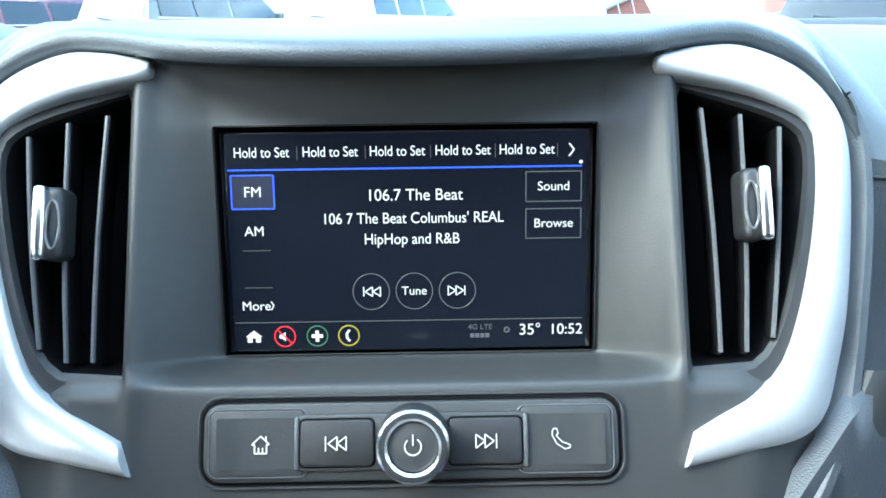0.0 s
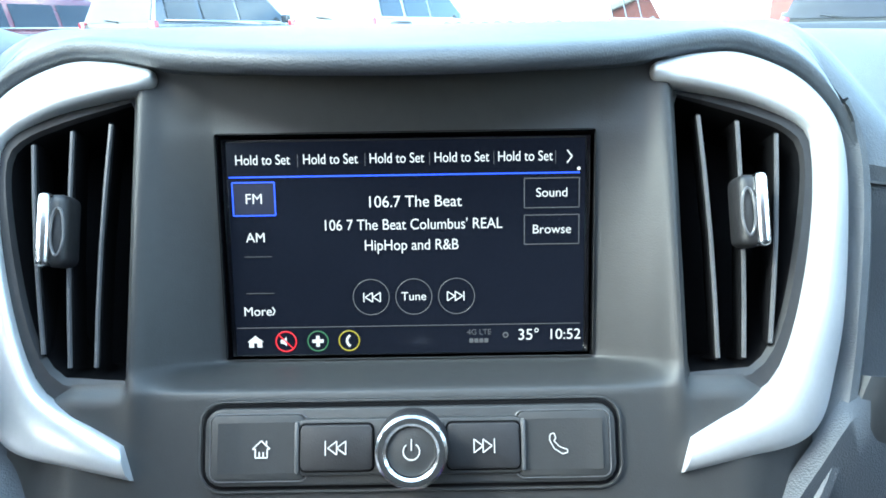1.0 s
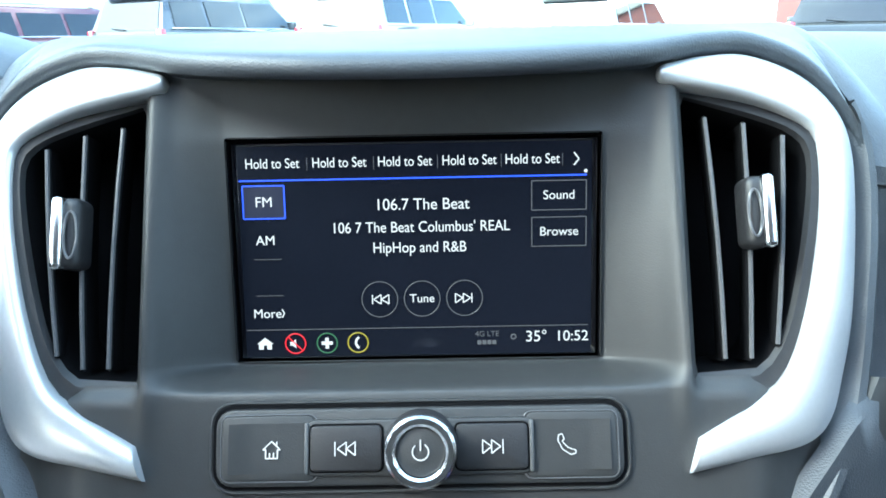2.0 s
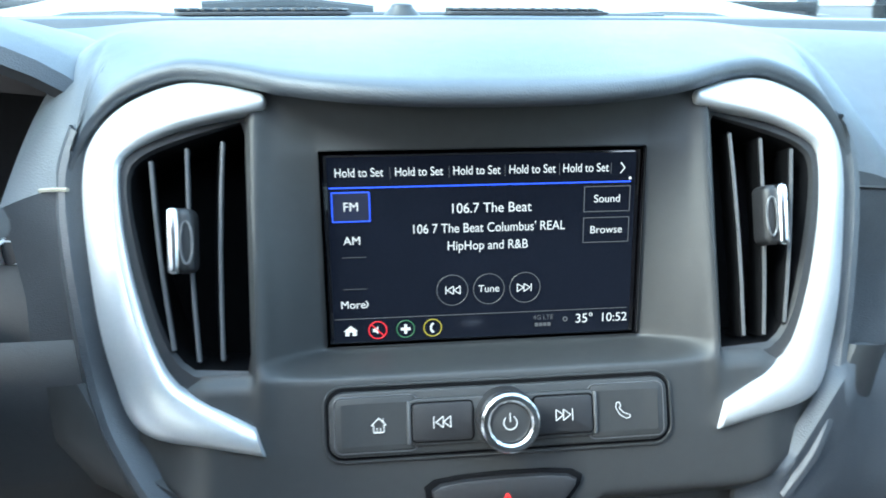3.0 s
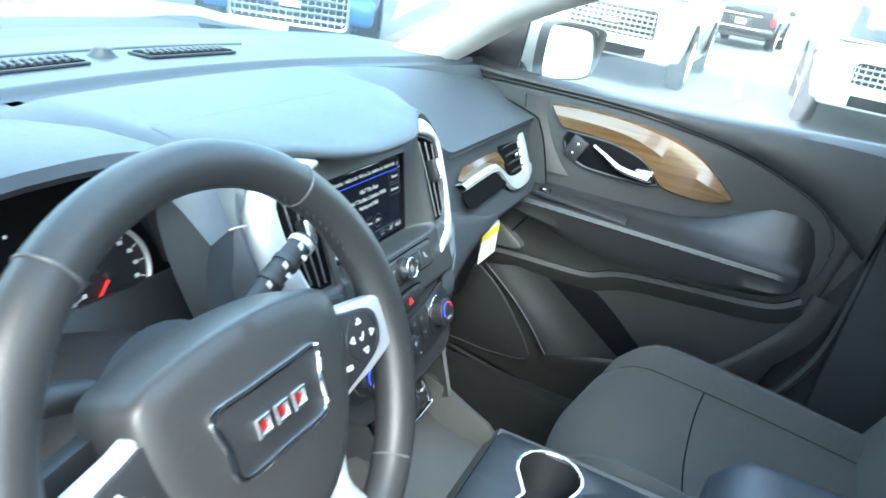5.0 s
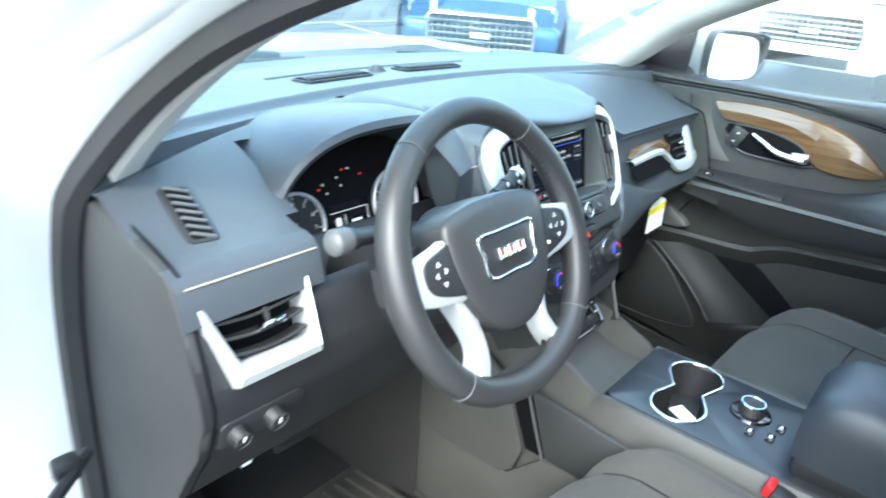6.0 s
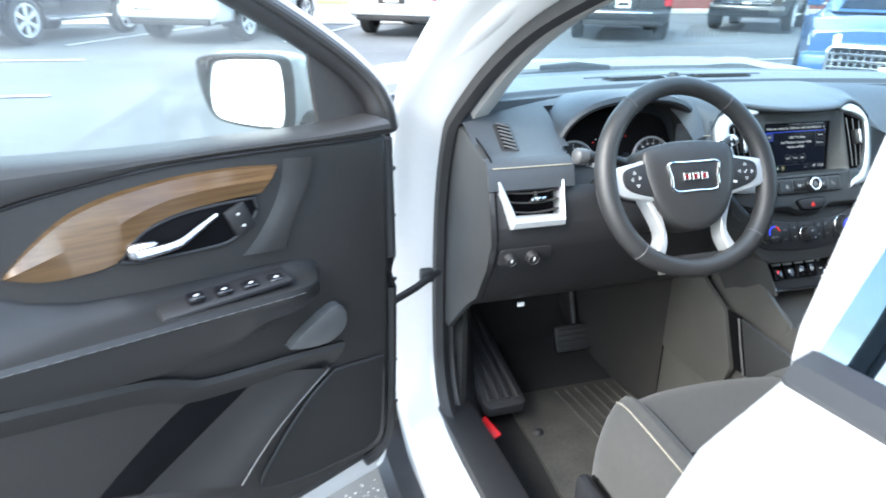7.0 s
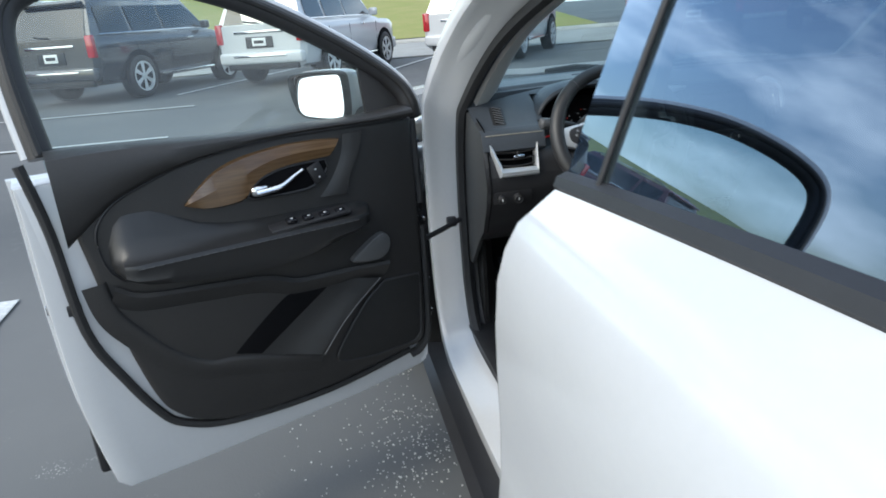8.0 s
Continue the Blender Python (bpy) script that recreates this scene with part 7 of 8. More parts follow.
# ---------------------------------------------------------------- seats
def seat(name, x, label, lift=0.0, ahead=0.0):
    root = thing(name, label, "seat", group="front seats")
    cu = []
    for i in range(23):
        t = i / 22
        y = 0.125 + ahead - 0.60 * t
        front = math.sqrt(max(0.0, 1 - (1 - min(1, t / 0.20)) ** 2))
        zt = 0.575 + lift + 0.098 * front - 0.050 * t + 0.008 * math.sin(math.pi * t)
        W, r = 0.268 * (0.80 + 0.20 * front), 0.075
        row = []
        for j in range(33):
            a = -1 + 2 * j / 32
            q = abs(a)
            th = max(0.0, (q - 0.62) / 0.38) * 1.75
            xo = q / 0.62 * (W - r) if q < 0.62 else W - r + r * math.sin(th)
            drop = 0.0 if q < 0.62 else r * 1.35 * (1 - math.cos(th))
            bol = 0.034 * smooth01((xo / W - 0.52) / 0.22) * (0.3 + 0.7 * front)
            dip = -0.006 * math.exp(-((xo / W - 0.56) / 0.028) ** 2) - 0.006 * math.exp(-((t - 0.36 + 0.05 * (xo / W) ** 2) / 0.014) ** 2) * (xo / W < 0.56)
            row.append((x + math.copysign(xo, a), y - 0.085 * (xo / W) ** 2.6 * (1 - t) ** 2, zt + bol + dip - drop))
        cu.append(row)
    cu = [[(px, cu[0][16][1] - 0.05 - 0.07 * (abs(px - x) / 0.25) ** 2, 0.42) for px, py, pz in cu[0]], [(px, py - 0.004, pz - 0.05) for px, py, pz in cu[0]]] + cu
    part("cushion", loft(cu), FABRIC, root, "dark woven seat cushion")
    for s in (-1, 1):
        for k in range(26):
            row = cu[4 + k // 2] if k % 2 == 0 else [tuple((Vector(p) + Vector(q)) / 2) for p, q in zip(cu[4 + k // 2], cu[5 + k // 2])]
            nxt = cu[5 + k // 2]
            p = Vector(row[16 + s * 11])
            d = (Vector(nxt[16 + s * 11]) - p).normalized()
            part("stitch", tube([p + Vector((s * 0.001, 0, 0.001)) - d * 0.006, p + Vector((s * 0.001, 0, 0.001)) + d * 0.006], 0.0011, 5), STITCH if x < 0 and s < 0 else FASCIA, root)
        part("seam", tube([Vector(r[16 + s * 8]) - Vector((0, 0, 0.0006)) for r in cu[4:22]], 0.0018, 5), DARK, root)
    part("seam", tube([Vector(q) - Vector((0, 0, 0.0006)) for q in cu[10][8:25]], 0.0018, 5), DARK, root)
    part("seat_base", rbox(0.46, 0.50, 0.22, 0.03, pose(x, -0.18, 0.44)), BLACKP, root, "black seat base")
    bk = []
    for i in range(13):
        t = i / 12
        z = 0.62 + 0.62 * t
        w = 0.245 * (1 - 0.25 * t**2)
        y = -0.50 - 0.22 * t
        bk.append([(x + w * math.cos(a) , y + (0.10 if math.sin(a) > 0 else 0.06) * math.copysign(abs(math.sin(a)) ** 0.5, math.sin(a)) * (1 if t < 0.95 else 0.5) + 0.03 * smooth01((abs(math.cos(a)) - 0.6) / 0.3) * (math.sin(a) > 0), z) for a in (2 * math.pi * j / 24 for j in range(24))])
    part("backrest", loft(bk, closed=True, caps=True), FABRIC, root, "dark woven backrest")
    return root


driver_seat = seat("driver_seat", -0.350, "dark grey woven driver's seat with vinyl sides", 0.008)
part("side_shield", rbox(0.03, 0.42, 0.10, 0.014, pose(-0.60, -0.16, 0.49)), BLACKP, driver_seat, "black seat side shield")
lev = part("seat_lever", rbox(0.016, 0.075, 0.022, 0.008, pose(-0.622, -0.03, 0.50, 20)), BLACKP, driver_seat, "black seat lever")
part("lever_edge", rbox(0.004, 0.05, 0.006, 0.002, pose(-0.631, -0.03, 0.506, 20)), CHROME, lev)
passenger_seat = seat("passenger_seat", 0.365, "dark grey woven passenger seat", 0.0, -0.045)
bk = thing("seat_belt_buckle", "red-buttoned black seat belt buckle beside the seat", "buckle")
part("buckle_body", rbox(0.03, 0.035, 0.07, 0.008, pose(-0.128, -0.16, 0.69, 12)), BLACKP, bk)
part("buckle_button", rbox(0.024, 0.012, 0.022, 0.004, pose(-0.128, -0.146, 0.722, 12)), REDP, bk, "red release button")

# ---------------------------------------------------------------- foot well
pedal = thing("brake_pedal", "black rubber brake pedal", "pedal")
part("pad", prism(rrect(-0.062, -0.040, 0.062, 0.036, 0.012), 0.016, axes((-0.245, 0.73, 0.392), (1, 0, 0.0), (0, 0.35, 0.94)), 0.005), RUBBER, pedal, "ribbed rubber pedal pad")
for i in range(4):
    part("pad_rib", rbox(0.11, 0.006, 0.004, 0.001, axes((-0.245, 0.73, 0.392), (1, 0, 0), (0, 0.35, 0.94)) @ pose(0, -0.026 + 0.016 * i, 0.017)), RUBBER, pedal)
part("arm", tube([(-0.235, 0.745, 0.41), (-0.235, 0.80, 0.55), (-0.24, 0.84, 0.75)], 0.010, 8), BLACKP, pedal)
gas = thing("accelerator_pedal", "black ribbed rubber accelerator pedal", "pedal")
part("pad", prism(rrect(-0.028, -0.060, 0.028, 0.060, 0.010), 0.014, axes((-0.098, 0.74, 0.375), (1, 0, 0.0), (0, 0.40, 0.92)), 0.004), RUBBER, gas)
part("arm", tube([(-0.10, 0.755, 0.42), (-0.10, 0.80, 0.6), (-0.10, 0.85, 0.75)], 0.009, 8), BLACKP, gas)
mat_t = thing("floor_mat", "black ribbed floor mat, dusty", "floor mat")
part("mat_base", prism(spline([(-0.50, 0.62), (-0.44, 0.70), (-0.30, 0.72), (-0.17, 0.64), (-0.165, 0.40), (-0.17, 0.12), (-0.50, 0.12), (-0.515, 0.40)], 4, True), 0.012, pose(0, 0, 0.302), 0.004), MATR, mat_t, "dusty ribbed mat")
for i in range(9):
    x = -0.30 + 0.030 * i - 0.05
    part("mat_rib", rbox(0.010, 0.34, 0.006, 0.002, pose(x, 0.42, 0.316, 0, 0, 4)), MATR, mat_t)
part("mat_hook", cyl(0.014, 0.010, 0.012, 20, pose(-0.485, 0.44, 0.312), 0.003), BLACKP, mat_t)
rt = thing("red_tag", "small red tag lying by the sill", "tag")
part("tag_sheet", rbox(0.022, 0.075, 0.004, 0.001, pose(-0.625, 0.42, 0.372, 0, -25, 8)), REDP, rt)

# hanging card below the glove box
tag = thing("hang_tag", "white and yellow paper tag hanging below the dash", "tag")
TG = axes((0.510, 0.322, 0.822), (0.95, -0.10, 0.12), (0.02, 0.05, 0.97)) @ Matrix.Diagonal((0.86, 0.64, 1, 1))
part("card", prism([(-0.040, -0.060), (0.040, -0.060), (0.042, 0.042), (0.020, 0.060), (-0.012, 0.060), (-0.038, 0.036)], 0.001, TG), PAPER, tag, "white paper card")
part("stripe", prism([(-0.039, 0.010), (0.0415, 0.010), (0.042, 0.034), (-0.038, 0.030)], 0.0012, TG @ pose(0, 0, 0.0008)), YELLOW, tag, "yellow stripe")
for i in range(4):
    part("print_bar", rbox(0.05, 0.004, 0.0004, 0, TG @ pose(0, -0.008 - 0.012 * i, 0.0012)), LINEP, tag)
part("string", tube([TG @ Vector((0, 0.058, 0)), (0.46, 0.335, 0.885)], 0.001, 5), PAPER, tag)
# wipers
wp = thing("windscreen_wiper", "black windscreen wiper lying on the cowl", "wiper")
part("arm", tube([(-0.36, 0.955, 1.108), (-0.22, 0.995, 1.112), (0.02, 1.01, 1.105)], 0.006, 8), BLACKP, wp)
part("blade", tube([(-0.28, 0.99, 1.118), (-0.16, 1.005, 1.124), (-0.05, 1.01, 1.112)], 0.008, 8, flat=1.4), RUBBER, wp)
# ---------------------------------------------------------------- parked vehicles
CHARCOAL = material("charcoal_paint", (0.055, 0.057, 0.064), 0.22, metal=0.3, coat=1.0, noise_scale=2, noise_mix=0.1)
BLUEP = material("blue_paint", (0.03, 0.10, 0.24), 0.25, metal=0.2, coat=0.7, noise_scale=2, noise_mix=0.1)
BLACKPAINT = material("black_paint", (0.012, 0.012, 0.014), 0.22, coat=0.7, noise_scale=2, noise_mix=0.1)
MAROONP = material("maroon_paint", (0.12, 0.012, 0.025), 0.25, metal=0.2, coat=0.7, noise_scale=2, noise_mix=0.1)
RIMM = material("bright_alloy", (0.72, 0.73, 0.74), 0.35, metal=0.35, noise_scale=20, noise_mix=0.08)
TAIL = material("red_tail_lamp", (0.45, 0.02, 0.03), 0.15, coat=0.8, noise_scale=40, noise_mix=0.3)
HEADL = material("clear_head_lamp", (0.75, 0.78, 0.8), 0.12, coat=0.8, noise_scale=30, noise_mix=0.3)
AMBER = material("amber_lamp", (0.8, 0.35, 0.03), 0.2, coat=0.6, noise_scale=30, noise_mix=0.2)


def road_wheel(parent, at, r, w, side):
    """A tyre with a spoked bright rim, its face to one side (-1 or 1)."""
    prof = [(r * 0.66, -w / 2), (r * 0.86, -w / 2 - 0.008), (r * 0.97, -w / 2 + 0.02), (r, -w / 2 + 0.05), (r, w / 2 - 0.05), (r * 0.97, w / 2 - 0.02), (r * 0.86, w / 2 + 0.008), (r * 0.66, w / 2)]
    ring = lambda pr, n=28: [[(a * side, q * math.cos(t), q * math.sin(t)) for q, a in pr] for t in (2 * math.pi * k / n for k in range(n))]
    m = Matrix.Translation(at)
    ty = part("wheel", loft(ring(prof), wrap=True, m=m), RUBBER, parent, "black tyre with a bright spoked rim")
    bits = [loft(ring([(r * 0.70, w / 2 - 0.05), (r * 0.70, w / 2 + 0.004), (r * 0.64, w / 2 + 0.006), (r * 0.61, w / 2 - 0.05)]), wrap=True, m=m)]
    for k in range(6):
        for d in (-0.10, 0.10):
            a = 2 * math.pi * k / 6 + d
            bits.append(rbox(0.02, r * 0.10, r * 0.56, 0.006, m @ Matrix.Translation((side * (w / 2 - 0.012), 0, 0)) @ Matrix.Rotation(a, 4, "X") @ Matrix.Translation((0, 0, r * 0.36)), 1))
    bits.append(cyl(r * 0.16, r * 0.13, 0.03, 16, m @ Matrix.Translation((side * (w / 2 - 0.02), 0, 0)) @ Matrix.Rotation(side * math.pi / 2, 4, "Y")))
    part("rim", merged(*bits), RIMM, ty, "bright spoked rim")
    part("rim_back", cyl(r * 0.64, r * 0.64, 0.01, 20, m @ Matrix.Translation((side * (w / 2 - 0.09), 0, 0)) @ Matrix.Rotation(side * math.pi / 2, 4, "Y")), DARK, ty)
    return ty


def parked_vehicle(name, label, m, paint, pickup=False, hw=1.01, height=1.88, wb=2.95, back=1.12, front=0.98, r=0.41, chrome_grille=True, grille_drop=0.0, group="parked vehicles"):
    """A parked vehicle. Local ways: x to its right, y forward from the rear axle, z up."""
    root = thing(name, label, "car", m, group)
    belt, hood = 1.20 * height / 1.88, 1.14 * height / 1.88
    y0, y1 = -back, wb + front
    cab0, cab1 = (1.15, 2.95) if pickup else (-back + 0.04, 2.85)

    def section(y):
        t0, t1 = smooth01((y - y0) / 0.12), smooth01((y1 - y) / 0.45)
        w = hw * (0.90 + 0.10 * t0) * (0.82 + 0.18 * t1)
        top = hood - 0.10 * (1 - t1) - 0.05 * smooth01((y - wb) / front) if y > cab1 - 0.15 else (belt if not pickup or y > cab0 - 0.1 else belt + 0.02)
        lo = 0.40 + 0.12 * (1 - t0) + 0.06 * (1 - t1)
        half = [(0.80 * w, lo - 0.06), (0.93 * w, lo), (0.985 * w, 0.60), (w, 0.80), (0.995 * w, 0.98), (0.975 * w, top - 0.07), (0.93 * w, top - 0.012), (0.82 * w, top), (0.4 * w, top + (0.03 if y > cab1 else 0.0))]
        return [(x, y, z) for x, z in half] + [(-x, y, z) for x, z in half[::-1]]

    ys = [y0, y0 + 0.03, y0 + 0.10, y0 + 0.3, -0.45, 0.0, 0.45, 1.0, 1.6, 2.2, 2.6, 2.85, 3.1, wb + 0.45, y1 - 0.35, y1 - 0.12, y1 - 0.03, y1]
    part("body", loft([section(y) for y in sorted(set(y for y in ys if y0 <= y <= y1))], closed=True, caps=True), paint, root, "painted body")
    # cabin
    tx, rx = 0.74 * hw, 0.93 * hw
    ry0, ry1 = (cab0 + 0.12, cab1 - 0.95) if pickup else (cab0 + 0.28, cab1 - 0.90)
    low = [(rx, cab0), (rx, cab1 - 0.35), (0.72 * hw, cab1), (-0.72 * hw, cab1), (-rx, cab1 - 0.35), (-rx, cab0)]
    top = [(tx, ry0), (tx, ry1 - 0.02), (0.62 * hw, ry1 + 0.08), (-0.62 * hw, ry1 + 0.08), (-tx, ry1 - 0.02), (-tx, ry0)]
    ringz = lambda k: [(a[0] + (b[0] - a[0]) * k, a[1] + (b[1] - a[1]) * k, belt - 0.02 + (height - 0.05 - belt + 0.02) * k) for a, b in zip(low, top)]
    cabin = part("cabin", loft([ringz(0), ringz(0.5), ringz(0.97), [(x * 0.93, y * 0.985 + 0.01, height - 0.015) for x, y, z in ringz(1.0)], [(x * 0.6, y * 0.9 + 0.05, height) for x, y, z in ringz(1.0)]], closed=True, caps=True), paint, root, "painted roof and pillars")

    def pane(a, b, c, d, lift, label=""):
        """A window between four (corner index pairs): points on the cabin's slope."""
        return part("window", thick(loft([[a, b], [d, c]]), 0.006), CAR_GLASS, cabin, label)

    zl = lambda k: belt - 0.02 + (height - 0.05 - belt + 0.02) * k
    for s in (-1, 1):
        sx = lambda k: s * (rx + (tx - rx) * k + 0.010)
        cuts = [(cab0 + 0.12, cab1 - 1.35), (cab1 - 1.27, cab1 - 0.45)] if pickup else [(cab0 + 0.30, cab0 + 1.05), (cab0 + 1.15, cab0 + 2.05), (cab0 + 2.13, cab1 - 0.42)]
        for i, (a, b) in enumerate(cuts):
            last = i == len(cuts) - 1
            first = i == 0
            pane((sx(0.12), a, zl(0.12)), (sx(0.85), a + (0.06 if first else 0.0), zl(0.85)), (sx(0.85), b - (0.52 if last else 0.0), zl(0.85)), (sx(0.12), b, zl(0.12)), 0.01, "dark side window")
        part("belt_strip", tube([(s * (rx + 0.015), cab0 + 0.2, belt + 0.045), (s * (rx + 0.015), cab1 - 0.4, belt + 0.045)], 0.012, 6), CHROME, cabin)
        if not pickup:
            part("roof_rail", tube([(s * tx * 0.92, ry0 + 0.15, height - 0.03), (s * tx * 0.92, ry0 + 0.3, height + 0.03), (s * tx * 0.92, ry1 - 0.3, height + 0.03), (s * tx * 0.92, ry1 - 0.1, height - 0.03)], 0.016, 6), CHROME, cabin)
        for yy in (0.0, wb):
            part("wheel_arch", prism([((r + 0.075) * math.cos(t), r * 0.05 + (r + 0.075) * math.sin(t)) for t in (math.pi * (k / 18 * 1.16 - 0.08) for k in range(19))], 0.02, Matrix(((0, 0, s, s * (hw - 0.006)), (1, 0, 0, yy), (0, 1, 0, r), (0, 0, 0, 1))), 0.004), DARK, root, "dark wheel arch")
            road_wheel(root, (s * (hw - 0.098), yy, r), r, 0.27, s)
        part("side_step", rbox(0.10, wb - 1.1, 0.05, 0.015, pose(s * (hw - 0.02), wb / 2, 0.40)), CHROME if chrome_grille else BLACKP, root, "bright side step")
        part("door_mirror", rbox(0.20, 0.12, 0.17, 0.04, pose(s * (hw + 0.06), cab1 - 0.62, belt + 0.10)), paint, root, "door mirror")
        for yy in ((cab1 - 1.32, cab1 - 0.38) if pickup else (cab0 + 1.10, cab0 + 2.09, cab1 - 0.36)):
            part("door_gap", rbox(0.006, 0.010, 0.56, 0.0, pose(s * (hw - 0.004), yy, 0.80)), DARK, root)
        part("door_handle", rbox(0.03, 0.16, 0.03, 0.008, pose(s * (hw + 0.005), cab1 - 1.15, belt - 0.14)), CHROME, root)
        # lamps
        part("tail_lamp", rbox(0.16, 0.10, 0.40 if not pickup else 0.36, 0.03, pose(s * (hw - 0.10), y0 + 0.03, belt - 0.16)), TAIL, root, "red tail lamp")
        part("head_lamp", rbox(0.34, 0.16, 0.17, 0.04, pose(s * (hw - 0.32), y1 - 0.10, hood - 0.22, 0, 0, -s * 14)), HEADL, root, "clear head lamp")
        part("marker_lamp", rbox(0.03, 0.10, 0.06, 0.01, pose(s * (hw - 0.10), y1 - 0.30, 0.82)), AMBER, root)
    # rear and front glass
    if not pickup:
        yb = lambda k: cab0 + (ry0 - cab0) * k - 0.012
        part("rear_window", thick(loft([[(-0.80 * hw, yb(0.06), zl(0.06)), (0.80 * hw, yb(0.06), zl(0.06))], [(-0.70 * hw, yb(0.88), zl(0.88)), (0.70 * hw, yb(0.88), zl(0.88))]]), 0.008), CAR_GLASS, cabin, "dark rear window")
        part("rear_spoiler", rbox(1.35 * hw, 0.20, 0.05, 0.02, pose(0, ry0 - 0.05, height - 0.07)), paint, cabin)
        part("rear_wiper", tube([(0.0, yb(0.08) - 0.02, zl(0.08)), (-0.35, yb(0.14) - 0.02, zl(0.14))], 0.012, 6), BLACKP, cabin)
        part("tailgate_strip", rbox(1.1 * hw, 0.02, 0.05, 0.01, pose(0, y0 - 0.008, belt - 0.14)), CHROME, root, "bright tailgate strip")
        part("tailgate_recess", rbox(0.62, 0.02, 0.22, 0.02, pose(0, y0 - 0.004, belt - 0.34)), BLACKP, root, "dark plate recess")
    else:
        part("load_bed", rbox(1.62 * hw, 2.0, 0.03, 0.0, pose(0, 0.05, belt - 0.10)), DARK, root, "dark load bed")
        part("tailgate", rbox(1.60 * hw, 0.04, 0.50, 0.02, pose(0, y0 + 0.004, belt - 0.24)), paint, root)
    part("number_plate", rbox(0.31, 0.012, 0.155, 0.006, pose(0, y0 - 0.022, belt - 0.33)), PAPER, root, "pale number plate")
    part("plate_bar", rbox(0.22, 0.004, 0.06, 0.0, pose(0, y0 - 0.030, belt - 0.33)), BLACKP, root)
    part("rear_bumper", rbox(1.90 * hw, 0.20, 0.24, 0.06, pose(0, y0 + 0.03, 0.56), 3), paint if not pickup else CHROME, root, "rear bumper")
    part("bumper_strip", rbox(1.2 * hw, 0.02, 0.04, 0.01, pose(0, y0 - 0.075, 0.60)), CHROME, root)
    part("rear_apron", rbox(1.6 * hw, 0.14, 0.14, 0.03, pose(0, y0 + 0.06, 0.40)), BLACKP, root, "black rear apron")
    part("front_bumper", rbox(1.78 * hw, 0.24, 0.28, 0.07, pose(0, y1 - 0.04, 0.52), 3), paint, root, "front bumper")
    part("lower_intake", rbox(1.1 * hw, 0.03, 0.13, 0.02, pose(0, y1 + 0.078, 0.48)), DARK, root)
    kf = lambda k: cab1 + (ry1 + 0.08 - cab1) * k + 0.012
    part("windscreen", thick(loft([[(-0.70 * hw, kf(0.06), zl(0.06)), (0.70 * hw, kf(0.06), zl(0.06))], [(-0.61 * hw, kf(0.90), zl(0.90)), (0.61 * hw, kf(0.90), zl(0.90))]]), 0.008), CAR_GLASS, cabin, "dark windscreen")
    # grille: a bright frame, dark depth and many bars
    gy, gz_, gw, gh = y1 + (0.10 if grille_drop else 0.012), hood - 0.34 - grille_drop, 0.60 * hw, 0.20
    gr = part("grille", prism(rrect(-gw, -gh, gw, gh, 0.06), 0.03, Matrix(((1, 0, 0, 0), (0, 0, 1, gy - 0.02), (0, 1, 0, gz_), (0, 0, 0, 1))), 0.006), DARK, root, "dark grille in a bright frame")
    part("grille_frame", tube([(x, gy + 0.012, gz_ + z) for x, z in rrect(-gw, -gh, gw, gh, 0.06)], 0.022, 8, closed=True, up=(0, 1, 0)), CHROME, gr)
    bars = [rbox(2 * gw - 0.05, 0.02, 0.028, 0.006, pose(0, gy + 0.012, gz_ + dz), 1) for dz in (-0.13, -0.065, 0.0, 0.065, 0.13)]
    if chrome_grille:
        bars += [rbox(0.016, 0.018, 0.34, 0.004, pose(x, gy + 0.008, gz_), 1) for x in [-gw + 0.05 + (2 * gw - 0.1) * i / 15 for i in range(16)]]
    part("grille_bars", merged(*bars), CHROME, gr)
    part("hood_badge", rbox(0.20, 0.012, 0.06, 0.006, pose(0, gy + 0.028, gz_)), RIMM, gr)
    return root


gz = lambda x, y: ground_z(x, y)
spot = lambda x, y, turn: pose(x, y, gz(x, y), 0, 0, -turn)     # turn: degrees to the right of +y
V = parked_vehicle
V("parked_suv", "charcoal full-size SUV with bright rims, seen from behind", spot(-5.20, 13.60, 27), CHARCOAL)
V("parked_suv", "white full-size SUV with dark windows, seen from behind", spot(-1.45, 14.05, 29), WHITE)
V("parked_suv", "maroon SUV at the end of the row", spot(-8.9, 13.9, 27), MAROONP, height=1.75)
V("parked_suv", "white SUV with red tail lamps before the lawn", spot(3.0, 14.8, 33), WHITE, height=1.75)
V("parked_suv", "black SUV with a bright plate, tail to the lane", spot(7.6, 13.4, 29), BLACKPAINT, height=1.72)
V("parked_suv", "black SUV with its front to the lane", spot(14.9, 16.9, 230), BLACKPAINT, height=1.72)
V("parked_suv", "blue SUV with a chrome mesh grille facing the car", spot(8.1, 6.5, 234), BLUEP, height=1.64, grille_drop=0.13, hw=0.95, wb=2.72, front=0.95)
V("parked_pickup", "white pickup with a chrome grille facing the car", spot(12.8, 1.95, 270), WHITE, pickup=True, height=1.92)
V("parked_suv", "white SUV with dark glass beside the white line", spot(12.6, -1.6, 270), WHITE, height=1.75)
V("parked_suv", "black SUV with red tail lamps, far along the lane", spot(23.6, 0.9, 95), BLACKPAINT, height=1.75)
# ---------------------------------------------------------------- the outside of the car
def mirrored(rows):
    return [[(-x, y, z) for x, y, z in row] for row in rows]


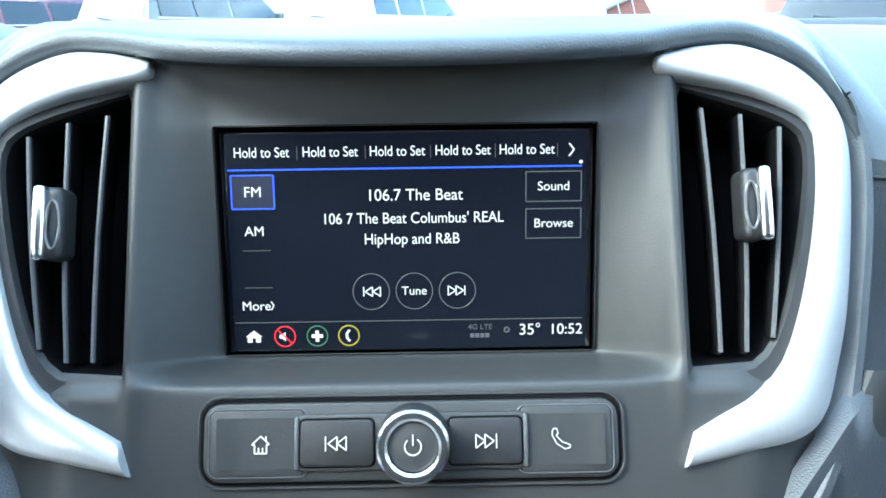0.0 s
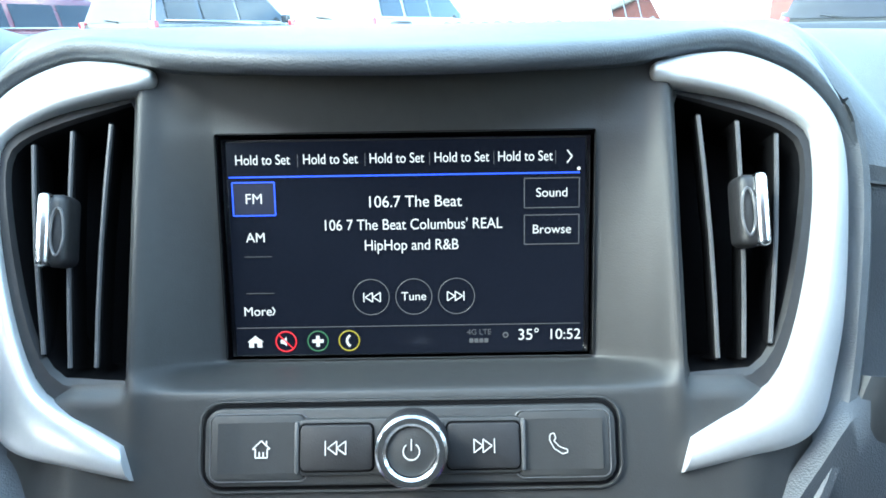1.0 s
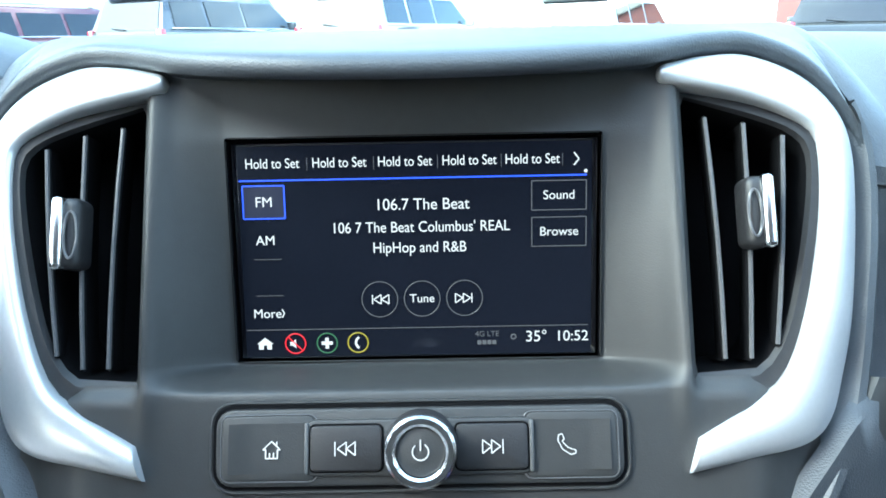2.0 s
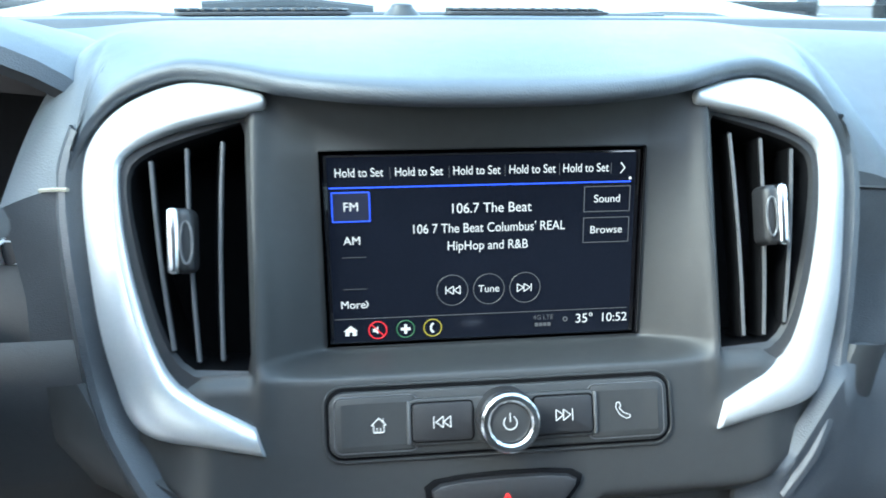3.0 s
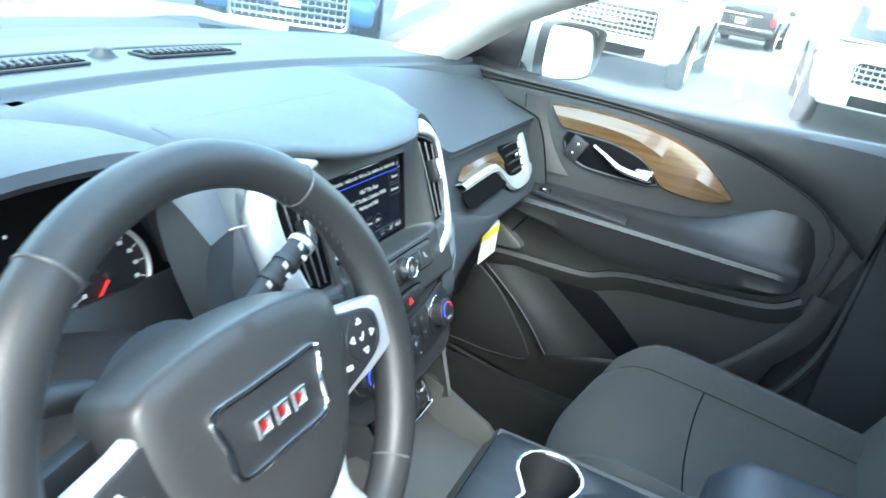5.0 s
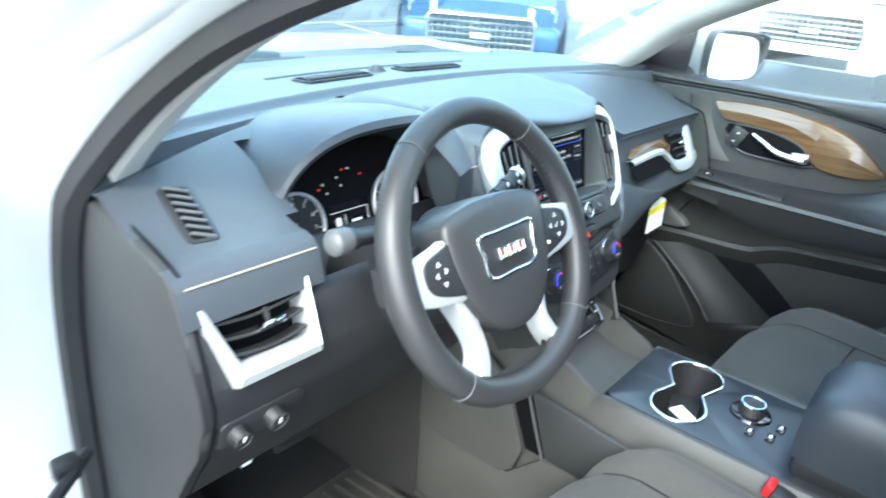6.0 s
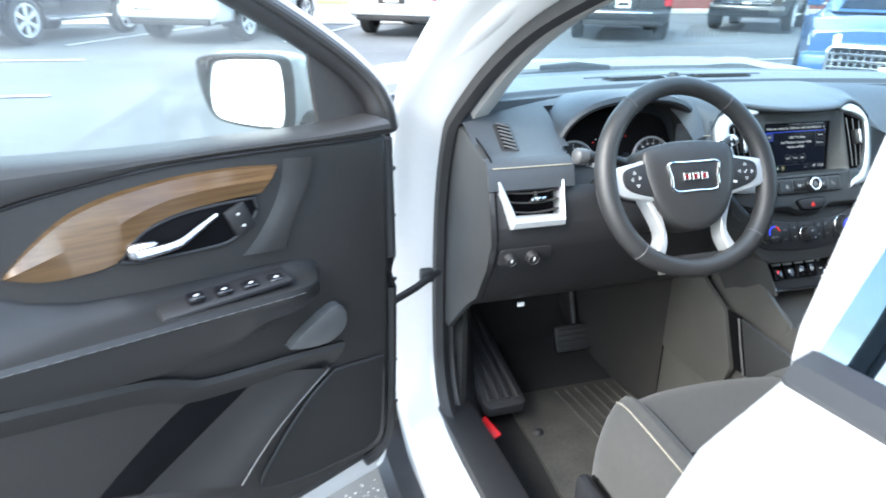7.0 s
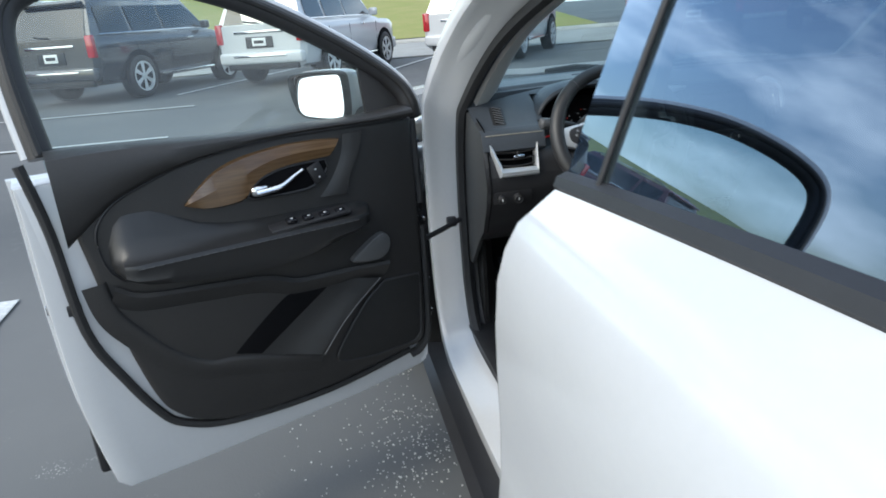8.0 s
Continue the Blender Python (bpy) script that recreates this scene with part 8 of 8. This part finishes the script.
side_rows = [[(x + 0.03, y, z) for x, y, z in skin_row(-0.478)], skin_row(-0.479), skin_row(-0.483, 0.002)] + [skin_row(-0.49 - 0.08 * i, 0.002) for i in range(12)]
far_door = thing("rear_door", "shut white rear door on the far side", "car door")
part("door_skin", loft(mirrored(side_rows)), WHITE, far_door, "smooth white door skin")
part("belt_moulding", loft(mirrored([[(x, y, z + skin_row(y)[0][2] + 0.004) for x, z in mould] for y in [-0.482 - 0.09 * i for i in range(13)]]), closed=True, caps=True), BLACKP, far_door, "matt black belt moulding")
part("window_glass", loft(mirrored([[side_glass(-0.50 - 0.065 * i - 0.10 * (z - 1.1), z) for z in zs] for i in range(13)])), TINT_GLASS, far_door, "dark tinted side glass")
part("quarter_panel", loft(mirrored([skin_row(-1.385 - 0.1 * i) for i in range(9)])), WHITE, car, "white rear quarter panel")
for s in (-1, 1):
    mx = lambda rows: rows if s < 0 else mirrored(rows)
    part("quarter_glass", loft(mx([[side_glass(y, z) for z in zs] for y in (-1.42, -1.65, -1.88)])), TINT_GLASS, car, "dark tinted quarter glass")
    part("pillar_skin", loft(mx([[side_glass(y, z) for z in [1.08] + zs] for y in (-1.88, -2.0, -2.2)])), WHITE, car, "white rear pillar")
    nose = []
    for i in range(8):
        y = 1.30 + 0.10 * i
        t = (y - 1.30) / 0.70
        nose.append([(-0.80 + 0.10 * t * t, y, 0.985 - 0.10 * t - 0.04 * t * t), (-0.86 + 0.12 * t * t, y, 0.93 - 0.10 * t), (-0.895 + 0.14 * t * t, y, 0.82 - 0.05 * t), (-0.90 + 0.14 * t * t, y, 0.62), (-0.885 + 0.14 * t * t, y, 0.34)])
    part("fender_nose", loft(mx(nose)), WHITE, car, "white front fender end")
    for yy in (1.22, -1.50):
        part("arch_lining", prism([(0.40 * math.cos(t), 0.40 * math.sin(t)) for t in (math.pi * (k / 18 * 1.16 - 0.08) for k in range(19))], 0.03, Matrix(((0, 0, s, s * 0.886), (1, 0, 0, yy), (0, 1, 0, 0.345), (0, 0, 0, 1))), 0.004), BLACKP, car, "black wheel arch lip")
        road_wheel(car, (s * 0.80, yy, 0.345), 0.345, 0.225, s)
    part("head_lamp", rbox(0.34, 0.22, 0.11, 0.04, pose(s * 0.56, 1.99, 0.80, 0, 0, -s * 22)), HEADL, car, "clear head lamp")
    part("tail_lamp", rbox(0.26, 0.12, 0.17, 0.04, pose(s * 0.66, -2.33, 0.98, 0, 0, s * 12)), TAIL, car, "red tail lamp")
part("front_bumper", rbox(1.56, 0.26, 0.36, 0.10, pose(0, 2.02, 0.52), 3), WHITE, car, "white front bumper")
part("front_face", rbox(1.10, 0.10, 0.34, 0.04, pose(0, 2.06, 0.72), 3), GLOSSB, car, "black front grille")
for i in range(4):
    part("grille_bar", rbox(0.84, 0.02, 0.022, 0.006, pose(0, 2.115, 0.62 + 0.065 * i)), CHROME, car)
part("lower_intake", rbox(0.95, 0.03, 0.12, 0.02, pose(0, 2.15, 0.44)), DARK, car)
part("rear_bumper", rbox(1.66, 0.26, 0.42, 0.09, pose(0, -2.36, 0.56), 3), WHITE, car, "white rear bumper")
part("rear_apron", rbox(1.50, 0.20, 0.16, 0.04, pose(0, -2.38, 0.36)), BLACKP, car, "black rear apron")
part("floor_shield", rbox(1.50, 4.2, 0.03, 0.01, pose(0, -0.15, 0.215)), BLACKP, car, "black underbody shield")

# loose pale grit on the asphalt by the open door
rng = random.Random(5)
stones = []
for k in range(420):
    gx, gy = rng.gauss(-0.95, 0.10), rng.gauss(0.50, 0.17)
    if k % 3 == 0:
        gx, gy = rng.uniform(-1.4, -0.76), rng.uniform(0.0, 1.1)
    gx = min(gx, -0.76)
    r = rng.uniform(0.0015, 0.0045)
    bm = bmesh.new()
    bmesh.ops.create_icosphere(bm, subdivisions=1, radius=r, matrix=Matrix.Translation((gx, gy, 0.004 + 0.012 * (noise.noise((gx * 0.25, gy * 0.25, 0)) - 0.3))) @ Matrix.Diagonal((1.0, rng.uniform(0.6, 1.3), rng.uniform(0.5, 0.8), 1)))
    stones.append(bm)
grit = part("loose_grit", merged(*stones), PALESTONE, None, smooth=False)
tagged(grit, "loose pale grit scattered on the asphalt", "grit", kind="stuff")
